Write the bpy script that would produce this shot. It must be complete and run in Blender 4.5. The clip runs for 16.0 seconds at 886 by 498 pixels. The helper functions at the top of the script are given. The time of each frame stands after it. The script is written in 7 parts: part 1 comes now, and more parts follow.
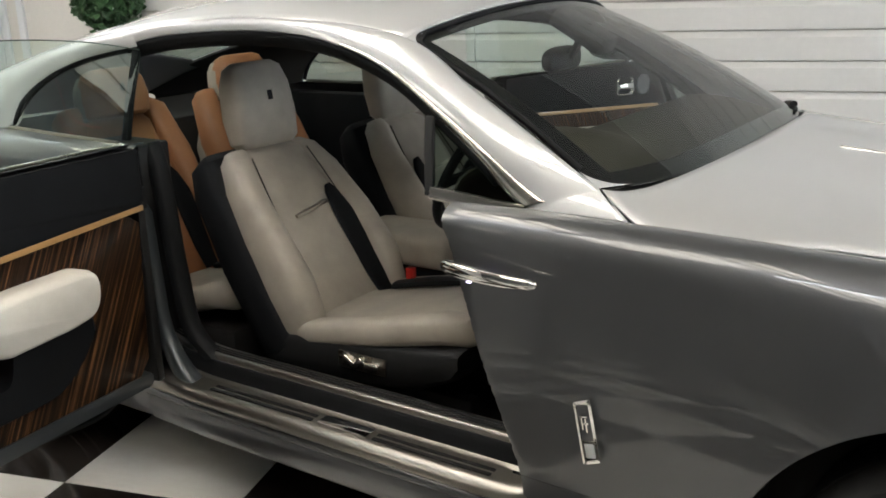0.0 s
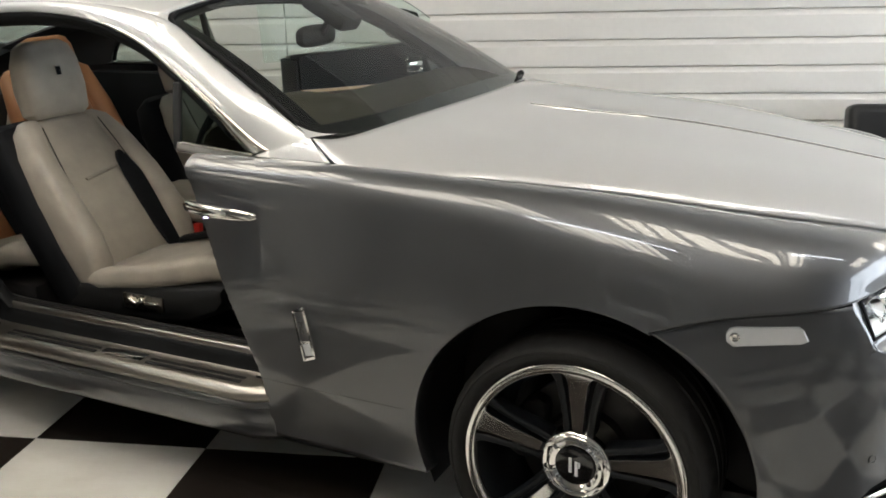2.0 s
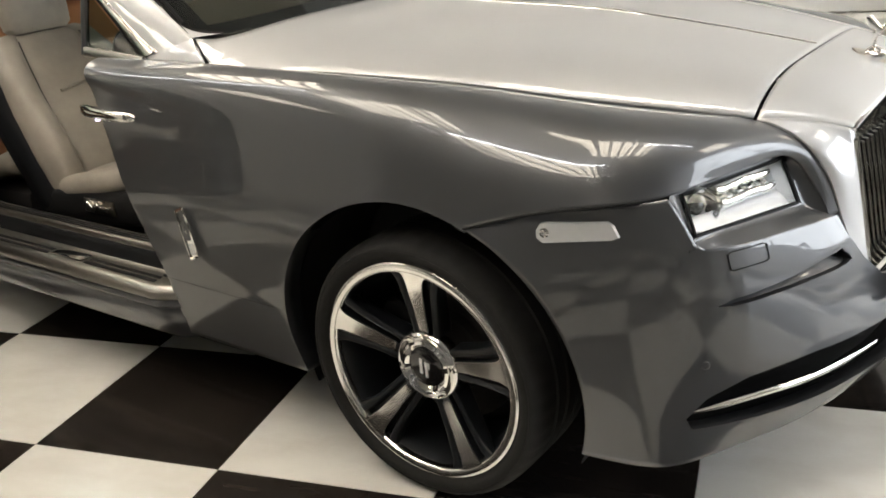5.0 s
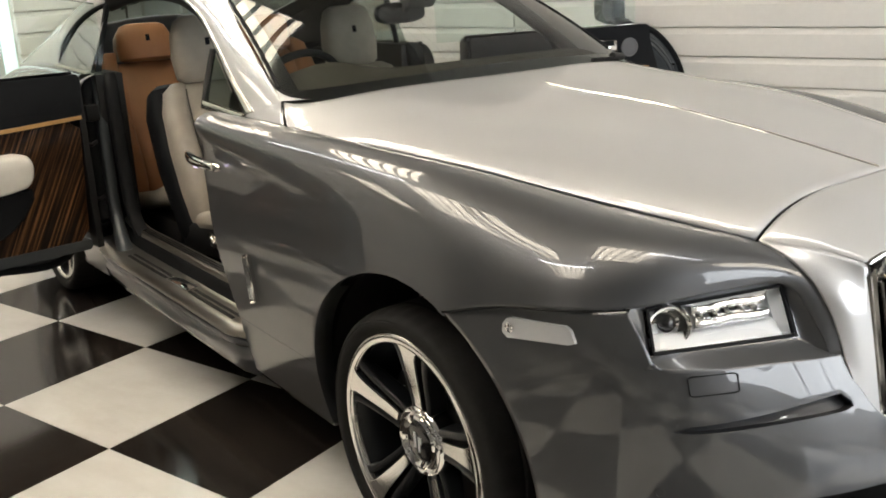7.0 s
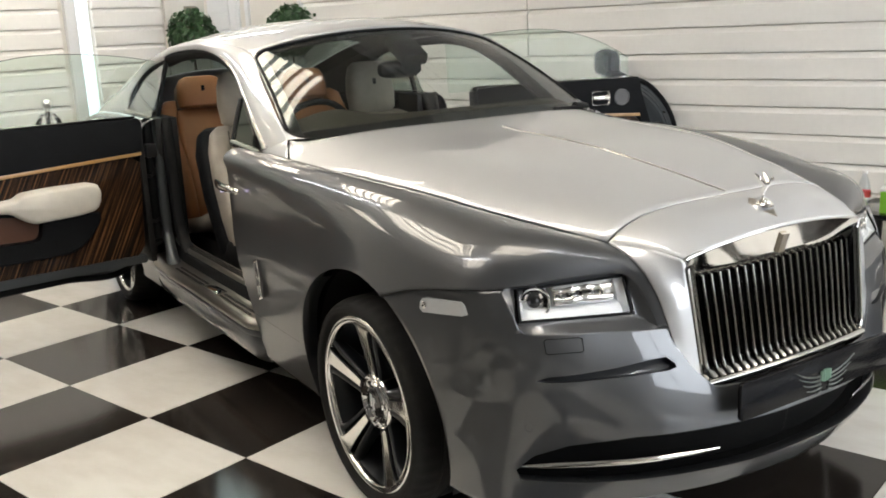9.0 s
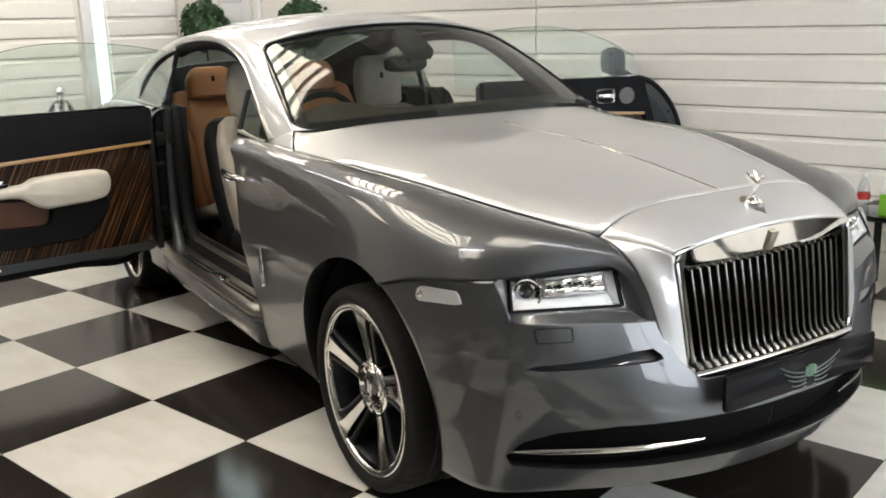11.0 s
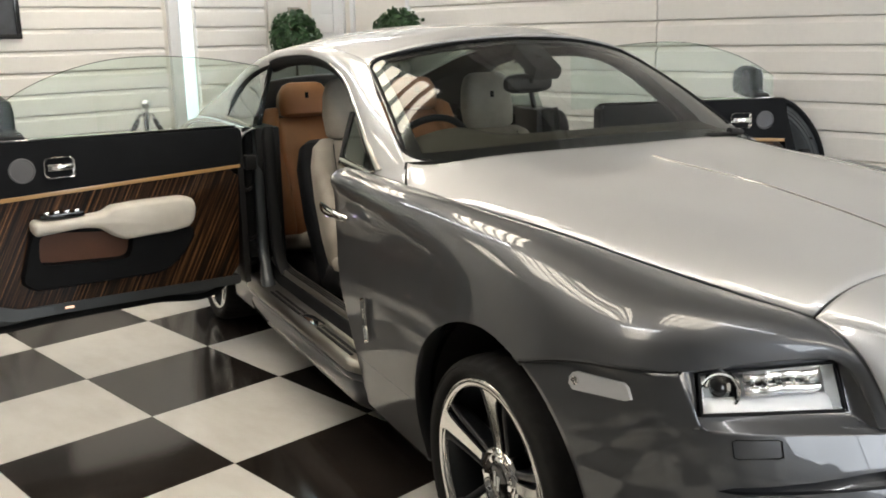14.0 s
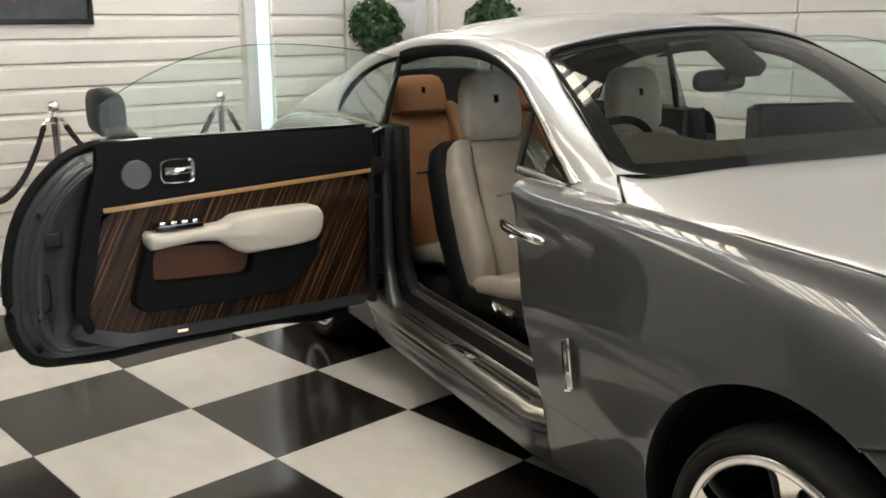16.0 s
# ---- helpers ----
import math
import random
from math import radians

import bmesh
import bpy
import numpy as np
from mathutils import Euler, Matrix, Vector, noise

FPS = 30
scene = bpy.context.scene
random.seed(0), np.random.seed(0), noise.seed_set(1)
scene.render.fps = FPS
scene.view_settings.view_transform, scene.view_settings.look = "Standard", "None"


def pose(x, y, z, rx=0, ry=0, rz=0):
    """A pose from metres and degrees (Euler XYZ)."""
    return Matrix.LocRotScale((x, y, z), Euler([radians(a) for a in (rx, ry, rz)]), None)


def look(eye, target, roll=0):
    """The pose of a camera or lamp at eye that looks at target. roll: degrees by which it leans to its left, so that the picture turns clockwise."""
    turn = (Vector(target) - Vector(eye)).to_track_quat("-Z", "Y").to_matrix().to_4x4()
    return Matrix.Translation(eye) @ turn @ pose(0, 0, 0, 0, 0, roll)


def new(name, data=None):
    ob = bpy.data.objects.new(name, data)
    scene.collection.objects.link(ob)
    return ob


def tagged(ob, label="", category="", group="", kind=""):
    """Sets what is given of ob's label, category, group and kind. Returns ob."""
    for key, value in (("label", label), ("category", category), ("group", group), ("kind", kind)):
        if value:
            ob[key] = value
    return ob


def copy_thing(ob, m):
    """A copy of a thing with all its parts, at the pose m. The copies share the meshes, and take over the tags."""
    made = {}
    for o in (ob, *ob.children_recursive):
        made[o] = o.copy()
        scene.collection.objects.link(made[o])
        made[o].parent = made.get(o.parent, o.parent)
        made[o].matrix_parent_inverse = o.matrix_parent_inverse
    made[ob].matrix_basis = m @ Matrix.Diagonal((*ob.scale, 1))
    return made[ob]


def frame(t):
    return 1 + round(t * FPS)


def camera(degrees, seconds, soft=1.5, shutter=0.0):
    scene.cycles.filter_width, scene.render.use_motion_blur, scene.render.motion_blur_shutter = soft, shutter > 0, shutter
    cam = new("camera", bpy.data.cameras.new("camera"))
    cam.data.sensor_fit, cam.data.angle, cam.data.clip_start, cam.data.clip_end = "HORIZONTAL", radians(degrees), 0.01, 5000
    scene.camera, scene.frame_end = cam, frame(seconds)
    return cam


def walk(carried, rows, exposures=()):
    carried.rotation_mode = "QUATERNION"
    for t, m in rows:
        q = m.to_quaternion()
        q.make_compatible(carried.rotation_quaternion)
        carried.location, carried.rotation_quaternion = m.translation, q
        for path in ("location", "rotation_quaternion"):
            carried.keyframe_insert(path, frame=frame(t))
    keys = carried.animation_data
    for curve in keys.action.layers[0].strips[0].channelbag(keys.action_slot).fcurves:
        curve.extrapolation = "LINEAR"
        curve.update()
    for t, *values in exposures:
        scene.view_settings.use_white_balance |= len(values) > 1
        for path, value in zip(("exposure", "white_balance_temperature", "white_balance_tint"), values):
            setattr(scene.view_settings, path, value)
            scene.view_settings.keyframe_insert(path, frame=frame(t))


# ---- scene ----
cam = camera(50.8, 16.0, soft=1.8)
PATH = [
    (0, (0.044, -2.717, 1.621), (-1.037, -1.131, 1.059), -1.7),
    (0.5, (0.192, -2.812, 1.62), (-0.878, -1.211, 1.08), -2.8),
    (1, (0.325, -2.909, 1.629), (-0.641, -1.244, 1.087), -2.2),
    (1.5, (0.462, -2.933, 1.622), (-0.392, -1.21, 1.071), -2.2),
    (2, (0.673, -2.948, 1.609), (-0.19, -1.243, 1.018), -1.6),
    (2.5, (0.824, -2.916, 1.548), (-0.001, -1.202, 0.93), -2.2),
    (3, (0.913, -2.851, 1.508), (0.051, -1.172, 0.849), -3.1),
    (3.2, (0.953, -2.79, 1.518), (0.043, -1.143, 0.841), -3.4),
    (5.3, (1.412, -2.45, 1.482), (0.249, -0.993, 0.758), -5.8),
    (5.5, (1.459, -2.407, 1.48), (0.294, -0.947, 0.765), -6.1),
    (6, (1.566, -2.285, 1.479), (0.403, -0.804, 0.805), -4.5),
    (6.5, (1.639, -2.177, 1.494), (0.322, -0.822, 0.84), -2.9),
    (7, (1.767, -2.117, 1.505), (0.23, -0.972, 0.933), -2.5),
    (7.5, (1.974, -2.065, 1.524), (0.358, -1.043, 0.937), -2.5),
    (8, (2.169, -2.112, 1.532), (0.546, -1.066, 1.009), -3.5),
    (8.5, (2.366, -2.181, 1.551), (0.736, -1.141, 1.038), -3.7),
    (9, (2.559, -2.213, 1.553), (0.912, -1.18, 1.083), -2.7),
    (9.2, (2.654, -2.229, 1.545), (0.999, -1.213, 1.065), -2.0),
    (11.5, (2.629, -2.219, 1.555), (0.974, -1.202, 1.081), -1.5),
    (12, (2.479, -2.232, 1.553), (0.831, -1.198, 1.09), -1.1),
    (12.5, (2.398, -2.236, 1.564), (0.742, -1.211, 1.109), -1.9),
    (13, (2.314, -2.202, 1.564), (0.641, -1.202, 1.114), -2.1),
    (13.5, (2.165, -2.138, 1.563), (0.476, -1.162, 1.125), -1.4),
    (14, (2.051, -2.099, 1.568), (0.313, -1.218, 1.116), -1.2),
    (14.5, (1.885, -2.13, 1.563), (0.142, -1.262, 1.106), -1.2),
    (15, (1.668, -2.237, 1.573), (-0.064, -1.338, 1.136), -1.2),
    (15.5, (1.497, -2.309, 1.571), (-0.231, -1.417, 1.105), -0.3),
    (16, (1.31, -2.356, 1.552), (-0.443, -1.512, 1.088), -0.5),
]
walk(cam, [(t, look(eye, target, roll)) for t, eye, target, roll in PATH], [(0.0, -0.12, 6030, 9), (2.5, -0.10, 6230, 9), (5.5, -0.02, 6520, 10), (7.5, -0.07, 6600, 10), (9.0, -0.05, 6330, 10), (12.5, -0.08, 6320, 10), (14.0, -0.20, 6380, 10), (15.0, -0.22, 6400, 10), (16.0, -0.22, 6330, 10)])

# ---- world and light ----
world = bpy.data.worlds.new("world")
world.use_nodes = True
world.node_tree.nodes["Background"].inputs["Color"].default_value = (0.9, 0.95, 1.0, 1)
world.node_tree.nodes["Background"].inputs["Strength"].default_value = 0.05
scene.world = world


# ---- materials ----
def nodes_of(name):
    m = bpy.data.materials.new(name)
    m.use_nodes = True
    t = m.node_tree
    return m, t, t.nodes, t.links, t.nodes["Principled BSDF"]


def coords(t, scale=(1, 1, 1), rot=(0, 0, 0)):
    tc = t.nodes.new("ShaderNodeTexCoord")
    mp = t.nodes.new("ShaderNodeMapping")
    mp.inputs["Scale"].default_value = scale
    mp.inputs["Rotation"].default_value = rot
    t.links.new(tc.outputs["Object"], mp.inputs["Vector"])
    return mp.outputs["Vector"]


def noise_node(t, vec, scale, detail=4, rough=0.55):
    n = t.nodes.new("ShaderNodeTexNoise")
    n.inputs["Scale"].default_value = scale
    n.inputs["Detail"].default_value = detail
    n.inputs["Roughness"].default_value = rough
    t.links.new(vec, n.inputs["Vector"])
    return n.outputs["Fac"]


def ramp(t, fac, stops):
    r = t.nodes.new("ShaderNodeValToRGB")
    while len(r.color_ramp.elements) < len(stops):
        r.color_ramp.elements.new(0.5)
    for e, (p, c) in zip(r.color_ramp.elements, stops):
        e.position = p
        e.color = (*c, 1) if len(c) == 3 else c
    t.links.new(fac, r.inputs["Fac"])
    return r.outputs["Color"]


def surface(name, base, rough=0.5, metal=0.0, coat=0.0, vary=0.08, fine=60.0, coarse=3.0, bump=0.0, bump_scale=200.0, ior=1.5, per_object=0.0, rough_vary=0.08, specular=0.5, coat_ior=1.5):
    """Colour that varies at two scales, roughness that varies with it, and a fine relief."""
    m, t, n, l, p = nodes_of(name)
    vec = coords(t)
    a, b = noise_node(t, vec, fine), noise_node(t, vec, coarse)
    mix = n.new("ShaderNodeMath")
    mix.operation = "ADD"
    l.new(a, mix.inputs[0]), l.new(b, mix.inputs[1])
    half = n.new("ShaderNodeMath")
    half.operation = "MULTIPLY"
    half.inputs[1].default_value = 0.5
    l.new(mix.outputs[0], half.inputs[0])
    fac = half.outputs[0]
    if per_object:
        info = n.new("ShaderNodeObjectInfo")
        mm = n.new("ShaderNodeMath")
        mm.operation = "MULTIPLY_ADD"
        mm.inputs[1].default_value = per_object
        l.new(info.outputs["Random"], mm.inputs[0])
        l.new(fac, mm.inputs[2])
        fac = mm.outputs[0]
    lo, hi = [max(c * (1 - vary), 0) for c in base], [min(c * (1 + vary), 1) for c in base]
    l.new(ramp(t, fac, [(0.3, lo), (0.7, hi)]), p.inputs["Base Color"])
    rr = n.new("ShaderNodeMapRange")
    rr.inputs["To Min"].default_value, rr.inputs["To Max"].default_value = rough * (1 - rough_vary * 2), rough * (1 + rough_vary * 2)
    l.new(half.outputs[0], rr.inputs["Value"])
    l.new(rr.outputs[0], p.inputs["Roughness"])
    p.inputs["Metallic"].default_value = metal
    p.inputs["IOR"].default_value = ior
    p.inputs["Specular IOR Level"].default_value = specular
    p.inputs["Coat Weight"].default_value = coat
    p.inputs["Coat Roughness"].default_value = 0.015
    p.inputs["Coat IOR"].default_value = coat_ior
    if bump:
        bn = n.new("ShaderNodeBump")
        bn.inputs["Strength"].default_value = bump
        bn.inputs["Distance"].default_value = 0.002
        l.new(noise_node(t, vec, bump_scale, 3), bn.inputs["Height"])
        l.new(bn.outputs["Normal"], p.inputs["Normal"])
    return m


def tile(name, base, vein, rough, specular, stretch):
    """Polished floor tile: soft clouds, streaks along one way and a faint waviness, different on each tile."""
    m, t, n, l, p = nodes_of(name)
    info = n.new("ShaderNodeObjectInfo")
    tc, add = n.new("ShaderNodeTexCoord"), n.new("ShaderNodeVectorMath")
    shift = n.new("ShaderNodeMath")
    shift.operation, shift.inputs[1].default_value = "MULTIPLY", 37.0
    l.new(info.outputs["Random"], shift.inputs[0])
    l.new(tc.outputs["Object"], add.inputs[0]), l.new(shift.outputs[0], add.inputs[1])
    st = n.new("ShaderNodeMapping")
    st.inputs["Scale"].default_value = (1.6, 1.6 * stretch, 1.0)
    l.new(add.outputs[0], st.inputs["Vector"])
    streak, cloud = noise_node(t, st.outputs[0], 2.4, 6, 0.62), noise_node(t, add.outputs[0], 3.0, 4)
    both = n.new("ShaderNodeMath")
    both.operation = "MULTIPLY_ADD"
    both.inputs[1].default_value = 0.6
    l.new(streak, both.inputs[0])
    half = n.new("ShaderNodeMath")
    half.operation, half.inputs[1].default_value = "MULTIPLY", 0.4
    l.new(cloud, half.inputs[0])
    l.new(half.outputs[0], both.inputs[2])
    l.new(ramp(t, both.outputs[0], [(0.42, base), (0.68, vein)]), p.inputs["Base Color"])
    rr = n.new("ShaderNodeMapRange")
    rr.inputs["To Min"].default_value, rr.inputs["To Max"].default_value = rough * 0.8, rough * 1.35
    l.new(cloud, rr.inputs["Value"])
    l.new(rr.outputs[0], p.inputs["Roughness"])
    p.inputs["Specular IOR Level"].default_value = specular
    bn = n.new("ShaderNodeBump")
    bn.inputs["Strength"].default_value, bn.inputs["Distance"].default_value = 0.03, 0.002
    l.new(noise_node(t, add.outputs[0], 26, 3), bn.inputs["Height"])
    l.new(bn.outputs["Normal"], p.inputs["Normal"])
    return m


def glass(name, tint, rough=0.0, ior=1.5):
    """A pane: clear with a Fresnel gloss, tinted by its body."""
    m, t, n, l, p = nodes_of(name)
    n.remove(p)
    tr, gl, mx, fr = n.new("ShaderNodeBsdfTransparent"), n.new("ShaderNodeBsdfGlossy"), n.new("ShaderNodeMixShader"), n.new("ShaderNodeLayerWeight")
    tr.inputs["Color"].default_value = (*tint, 1)
    gl.inputs["Roughness"].default_value = rough
    fr.inputs["Blend"].default_value = 0.5
    bare = ((ior - 1) / (ior + 1)) ** 2
    steep, gain = n.new("ShaderNodeMath"), n.new("ShaderNodeMath")
    steep.operation, gain.operation = "POWER", "MULTIPLY_ADD"
    steep.inputs[1].default_value, gain.inputs[1].default_value, gain.inputs[2].default_value = 5.0, 1 - bare, bare
    l.new(fr.outputs["Facing"], steep.inputs[0]), l.new(steep.outputs[0], gain.inputs[0])
    l.new(gain.outputs[0], mx.inputs[0]), l.new(tr.outputs[0], mx.inputs[1]), l.new(gl.outputs[0], mx.inputs[2])
    l.new(mx.outputs[0], n["Material Output"].inputs["Surface"])
    return m


def glow(name, colour, strength):
    m, t, n, l, p = nodes_of(name)
    p.inputs["Base Color"].default_value = (0.8, 0.8, 0.8, 1)
    p.inputs["Emission Color"].default_value = (*colour, 1)
    p.inputs["Emission Strength"].default_value = strength
    return m


def veneer(name, angle):
    """Dark striped veneer with brown and black streaks."""
    m, t, n, l, p = nodes_of(name)
    vec = coords(t, (1, 1, 1), (0, angle, 0))
    st = n.new("ShaderNodeMapping")
    st.inputs["Scale"].default_value = (105, 1, 1.6)
    l.new(vec, st.inputs["Vector"])
    a = noise_node(t, st.outputs[0], 1.0, 5, 0.65)
    c = ramp(t, a, [(0.38, (0.004, 0.0028, 0.002)), (0.47, (0.014, 0.007, 0.004)), (0.55, (0.050, 0.022, 0.009)), (0.66, (0.22, 0.105, 0.042))])
    l.new(c, p.inputs["Base Color"])
    p.inputs["Roughness"].default_value = 0.40
    p.inputs["Specular IOR Level"].default_value = 0.15
    p.inputs["Coat Weight"].default_value = 0.12
    p.inputs["Coat Roughness"].default_value = 0.05
    return m


def grained(name, base, scale=420.0, rough=0.5, vary=0.1, bump=0.35, specular=0.5):
    """Leather: fine cells and soft creases."""
    m, t, n, l, p = nodes_of(name)
    vec = coords(t)
    v = n.new("ShaderNodeTexVoronoi")
    v.inputs["Scale"].default_value = scale
    l.new(vec, v.inputs["Vector"])
    big = noise_node(t, vec, 7.0, 5)
    l.new(ramp(t, big, [(0.3, [c * (1 - vary) for c in base]), (0.7, [min(1, c * (1 + vary)) for c in base])]), p.inputs["Base Color"])
    p.inputs["Roughness"].default_value = rough
    p.inputs["Specular IOR Level"].default_value = specular
    b1, b2 = n.new("ShaderNodeBump"), n.new("ShaderNodeBump")
    b1.inputs["Strength"].default_value, b1.inputs["Distance"].default_value = bump, 0.0006
    b2.inputs["Strength"].default_value, b2.inputs["Distance"].default_value = 0.25, 0.008
    l.new(v.outputs["Distance"], b1.inputs["Height"])
    l.new(big, b2.inputs["Height"])
    l.new(b2.outputs["Normal"], b1.inputs["Normal"])
    l.new(b1.outputs["Normal"], p.inputs["Normal"])
    return m


SILVER = surface("silver_paint", (0.525, 0.533, 0.545), 0.48, metal=0.48, coat=1.0, coat_ior=1.98, vary=0.05, fine=1400, coarse=1.5)
GREY = surface("graphite_paint", (0.092, 0.095, 0.102), 0.42, metal=0.76, coat=1.0, coat_ior=1.55, vary=0.14, fine=1400, coarse=1.5)
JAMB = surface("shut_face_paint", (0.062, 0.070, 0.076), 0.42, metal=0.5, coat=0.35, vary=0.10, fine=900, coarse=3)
CHROME = surface("chrome", (0.86, 0.85, 0.83), 0.06, metal=1.0, vary=0.02)
SATIN = surface("satin_steel", (0.37, 0.335, 0.285), 0.28, metal=1.0, vary=0.08, fine=150)
ALLOY = surface("polished_alloy", (0.80, 0.79, 0.765), 0.15, metal=1.0, vary=0.02, rough_vary=0.0)
ALLOY_DARK = surface("painted_alloy", (0.009, 0.0105, 0.0125), 0.34, metal=0.2, coat=0.18, specular=0.3, vary=0.05)
RUBBER = surface("tyre_rubber", (0.017, 0.0165, 0.016), 0.75, specular=0.2, vary=0.25, fine=90, bump=0.4, bump_scale=300)
SEAL = surface("rubber_seal", (0.009, 0.0095, 0.0105), 0.65, specular=0.14, vary=0.2, bump=0.2)
BLACK = surface("black_plastic", (0.012, 0.012, 0.0125), 0.5, specular=0.25, vary=0.2, bump=0.2, bump_scale=500)
GLOSS_BLACK = surface("gloss_black", (0.008, 0.008, 0.009), 0.12, coat=0.5, vary=0.1)
# Graphite mirror case with shade and the window's green put into the colour
CASE = surface("shaded_mirror_case", (0.008, 0.0125, 0.0105), 0.5, specular=0.14, vary=0.1)
PLATE = surface("plate_black", (0.006, 0.006, 0.007), 0.16, specular=0.12, vary=0.1)
DEEP = surface("deep_black", (0.004, 0.004, 0.004), 0.8, specular=0.1, vary=0.2)
CARPET = surface("black_carpet", (0.012, 0.011, 0.011), 0.95, vary=0.4, fine=400, bump=1.0, bump_scale=700)
LINING = surface("dark_lining", (0.014, 0.013, 0.0125), 0.9, vary=0.2, fine=200, bump=0.4)
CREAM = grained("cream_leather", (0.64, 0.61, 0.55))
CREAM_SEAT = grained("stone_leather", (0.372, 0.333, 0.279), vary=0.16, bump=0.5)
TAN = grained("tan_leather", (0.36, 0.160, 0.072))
# TAN again, darkened in colour for the shade inside the door pockets
SHADED_TAN = grained("shaded_tan_leather", (0.125, 0.046, 0.019))
NAVY = grained("black_leather", (0.0092, 0.0098, 0.0112), rough=0.6, specular=0.08)
SOFA = grained("sofa_leather", (0.010, 0.010, 0.011), 300.0, 0.36)
WOOD = veneer("striped_veneer", radians(27))
PALE_WOOD = surface("pale_wood_inlay", (0.42, 0.25, 0.10), 0.3, coat=0.5, vary=0.15, fine=120)
SCREEN = glass("windscreen_glass", (0.70, 0.75, 0.73), 0.0, 1.70)
PANE = glass("window_glass", (0.82, 0.915, 0.86), 0.0, 1.3)
DARK_PANE = glass("rear_window_glass", (0.34, 0.405, 0.37), 0.0, 1.42)
SIDE_PANE = glass("rear_side_glass", (0.44, 0.51, 0.47), 0.0, 3.0)
QUARTER = glass("quarter_window_glass", (0.42, 0.52, 0.47), 0.0, 1.25)
DASH = grained("dark_brown_leather", (0.050, 0.045, 0.035), rough=0.6, specular=0.2)
# Door mirror glass, its colour darkened in place of a dark reflection
MIRROR = surface("dark_reflecting_mirror", (0.05, 0.065, 0.06), 0.02, metal=1.0, vary=0.02)
GLASS_EDGE = surface("glass_edge_green", (0.055, 0.085, 0.070), 0.25, vary=0.1)
CLEAR = glass("lamp_glass", (0.97, 0.975, 0.98), 0.0, 1.4)
WHITE_TILE = tile("white_floor_tile", (0.70, 0.685, 0.645), (0.60, 0.575, 0.53), 0.13, 0.5, 2.2)
BLACK_TILE = tile("black_floor_tile", (0.014, 0.0115, 0.010), (0.032, 0.026, 0.022), 0.12, 0.36, 9.0)
GROUT = surface("grout", (0.10, 0.095, 0.09), 0.8, vary=0.2)
CLADDING = surface("white_cladding", (0.87, 0.848, 0.81), 0.38, vary=0.03, fine=30, coarse=1.2, bump=0.06, bump_scale=90, per_object=0.06)
UPVC = surface("white_frame", (0.80, 0.81, 0.82), 0.30, vary=0.03)
NEAR_WALL = surface("grey_wall_paint", (0.11, 0.11, 0.108), 0.7, vary=0.06, fine=40, bump=0.15, bump_scale=150)
PLASTER = surface("white_wall_paint", (0.76, 0.73, 0.68), 0.7, vary=0.04, fine=40, bump=0.15, bump_scale=150)
CEIL = surface("white_ceiling_paint", (0.86, 0.845, 0.82), 0.8, vary=0.04, bump=0.1)
BRIGHT = surface("bright_trim", (0.66, 0.645, 0.61), 0.20, metal=1.0, vary=0.04, fine=150)
ROOF_GREY = surface("dark_roof_sheet", (0.33, 0.31, 0.28), 0.7, vary=0.10, fine=20, bump=0.1)
LEAF = surface("leaf_green", (0.035, 0.085, 0.028), 0.42, vary=0.5, fine=25, coarse=8)
TWIG = surface("brown_stem", (0.10, 0.065, 0.04), 0.8, vary=0.3)
POT = surface("white_pot", (0.55, 0.53, 0.50), 0.5, vary=0.06)
ROPE = surface("black_rope", (0.012, 0.011, 0.011), 0.75, vary=0.4, fine=120, bump=0.6)
LAMP_SILVER = surface("silver_paint", (0.62, 0.62, 0.615), 0.50, metal=0.50, coat=1.0, coat_ior=1.9, vary=0.04, fine=1400, coarse=1.5)
LAMP_GREY = surface("lamp_inner", (0.82, 0.83, 0.84), 0.3, metal=0.1, vary=0.04)
TREAD = surface("brushed_tread_metal", (0.33, 0.31, 0.28), 0.32, metal=1.0, vary=0.08, fine=300)
# Grille chrome and vanes: the dark surroundings they mirror are put into the colour
DARK_CHROME = surface("dark_reflecting_chrome", (0.40, 0.395, 0.38), 0.12, metal=1.0, vary=0.04)
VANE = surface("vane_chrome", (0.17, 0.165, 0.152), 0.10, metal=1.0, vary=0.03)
MARKER = surface("marker_lens", (0.52, 0.53, 0.54), 0.14, coat=1.0, vary=0.04)
PAPER = surface("paper", (0.75, 0.74, 0.72), 0.6, vary=0.05)
TUBE_ON = glow("lit_tube", (0.96, 0.98, 1.0), 40.0)
PANEL_ON = glow("lit_diffuser", (1.0, 0.88, 0.70), 10.5)
COURTESY = glow("courtesy_light", (1.0, 0.56, 0.34), 1.3)
WINDOW_SKY = glow("overcast_daylight", (0.90, 0.95, 1.0), 6.8)
# Added glow for the brightly lit post beside the back door; no lamp there
POST_GLOW = glow("bright_post_glow", (0.80, 0.93, 1.0), 0.95)
PUDDLE = glow("handle_light", (0.72, 0.62, 1.0), 5.0)


# ---- mesh helpers ----
def finish(name, bm, material, parent=None, label="", smooth=True, sharp=40.0):
    bmesh.ops.recalc_face_normals(bm, faces=bm.faces)
    for f in bm.faces:
        f.smooth = smooth
    if smooth:
        for e in bm.edges:
            if len(e.link_faces) == 2 and e.calc_face_angle(0) > radians(sharp):
                e.smooth = False
    me = bpy.data.meshes.new(name)
    bm.to_mesh(me)
    bm.free()
    for m in material if isinstance(material, (list, tuple)) else [material]:
        me.materials.append(m)
    ob = new(name, me)
    if parent:
        ob.parent = parent
    if label:
        tagged(ob, label)
    return ob


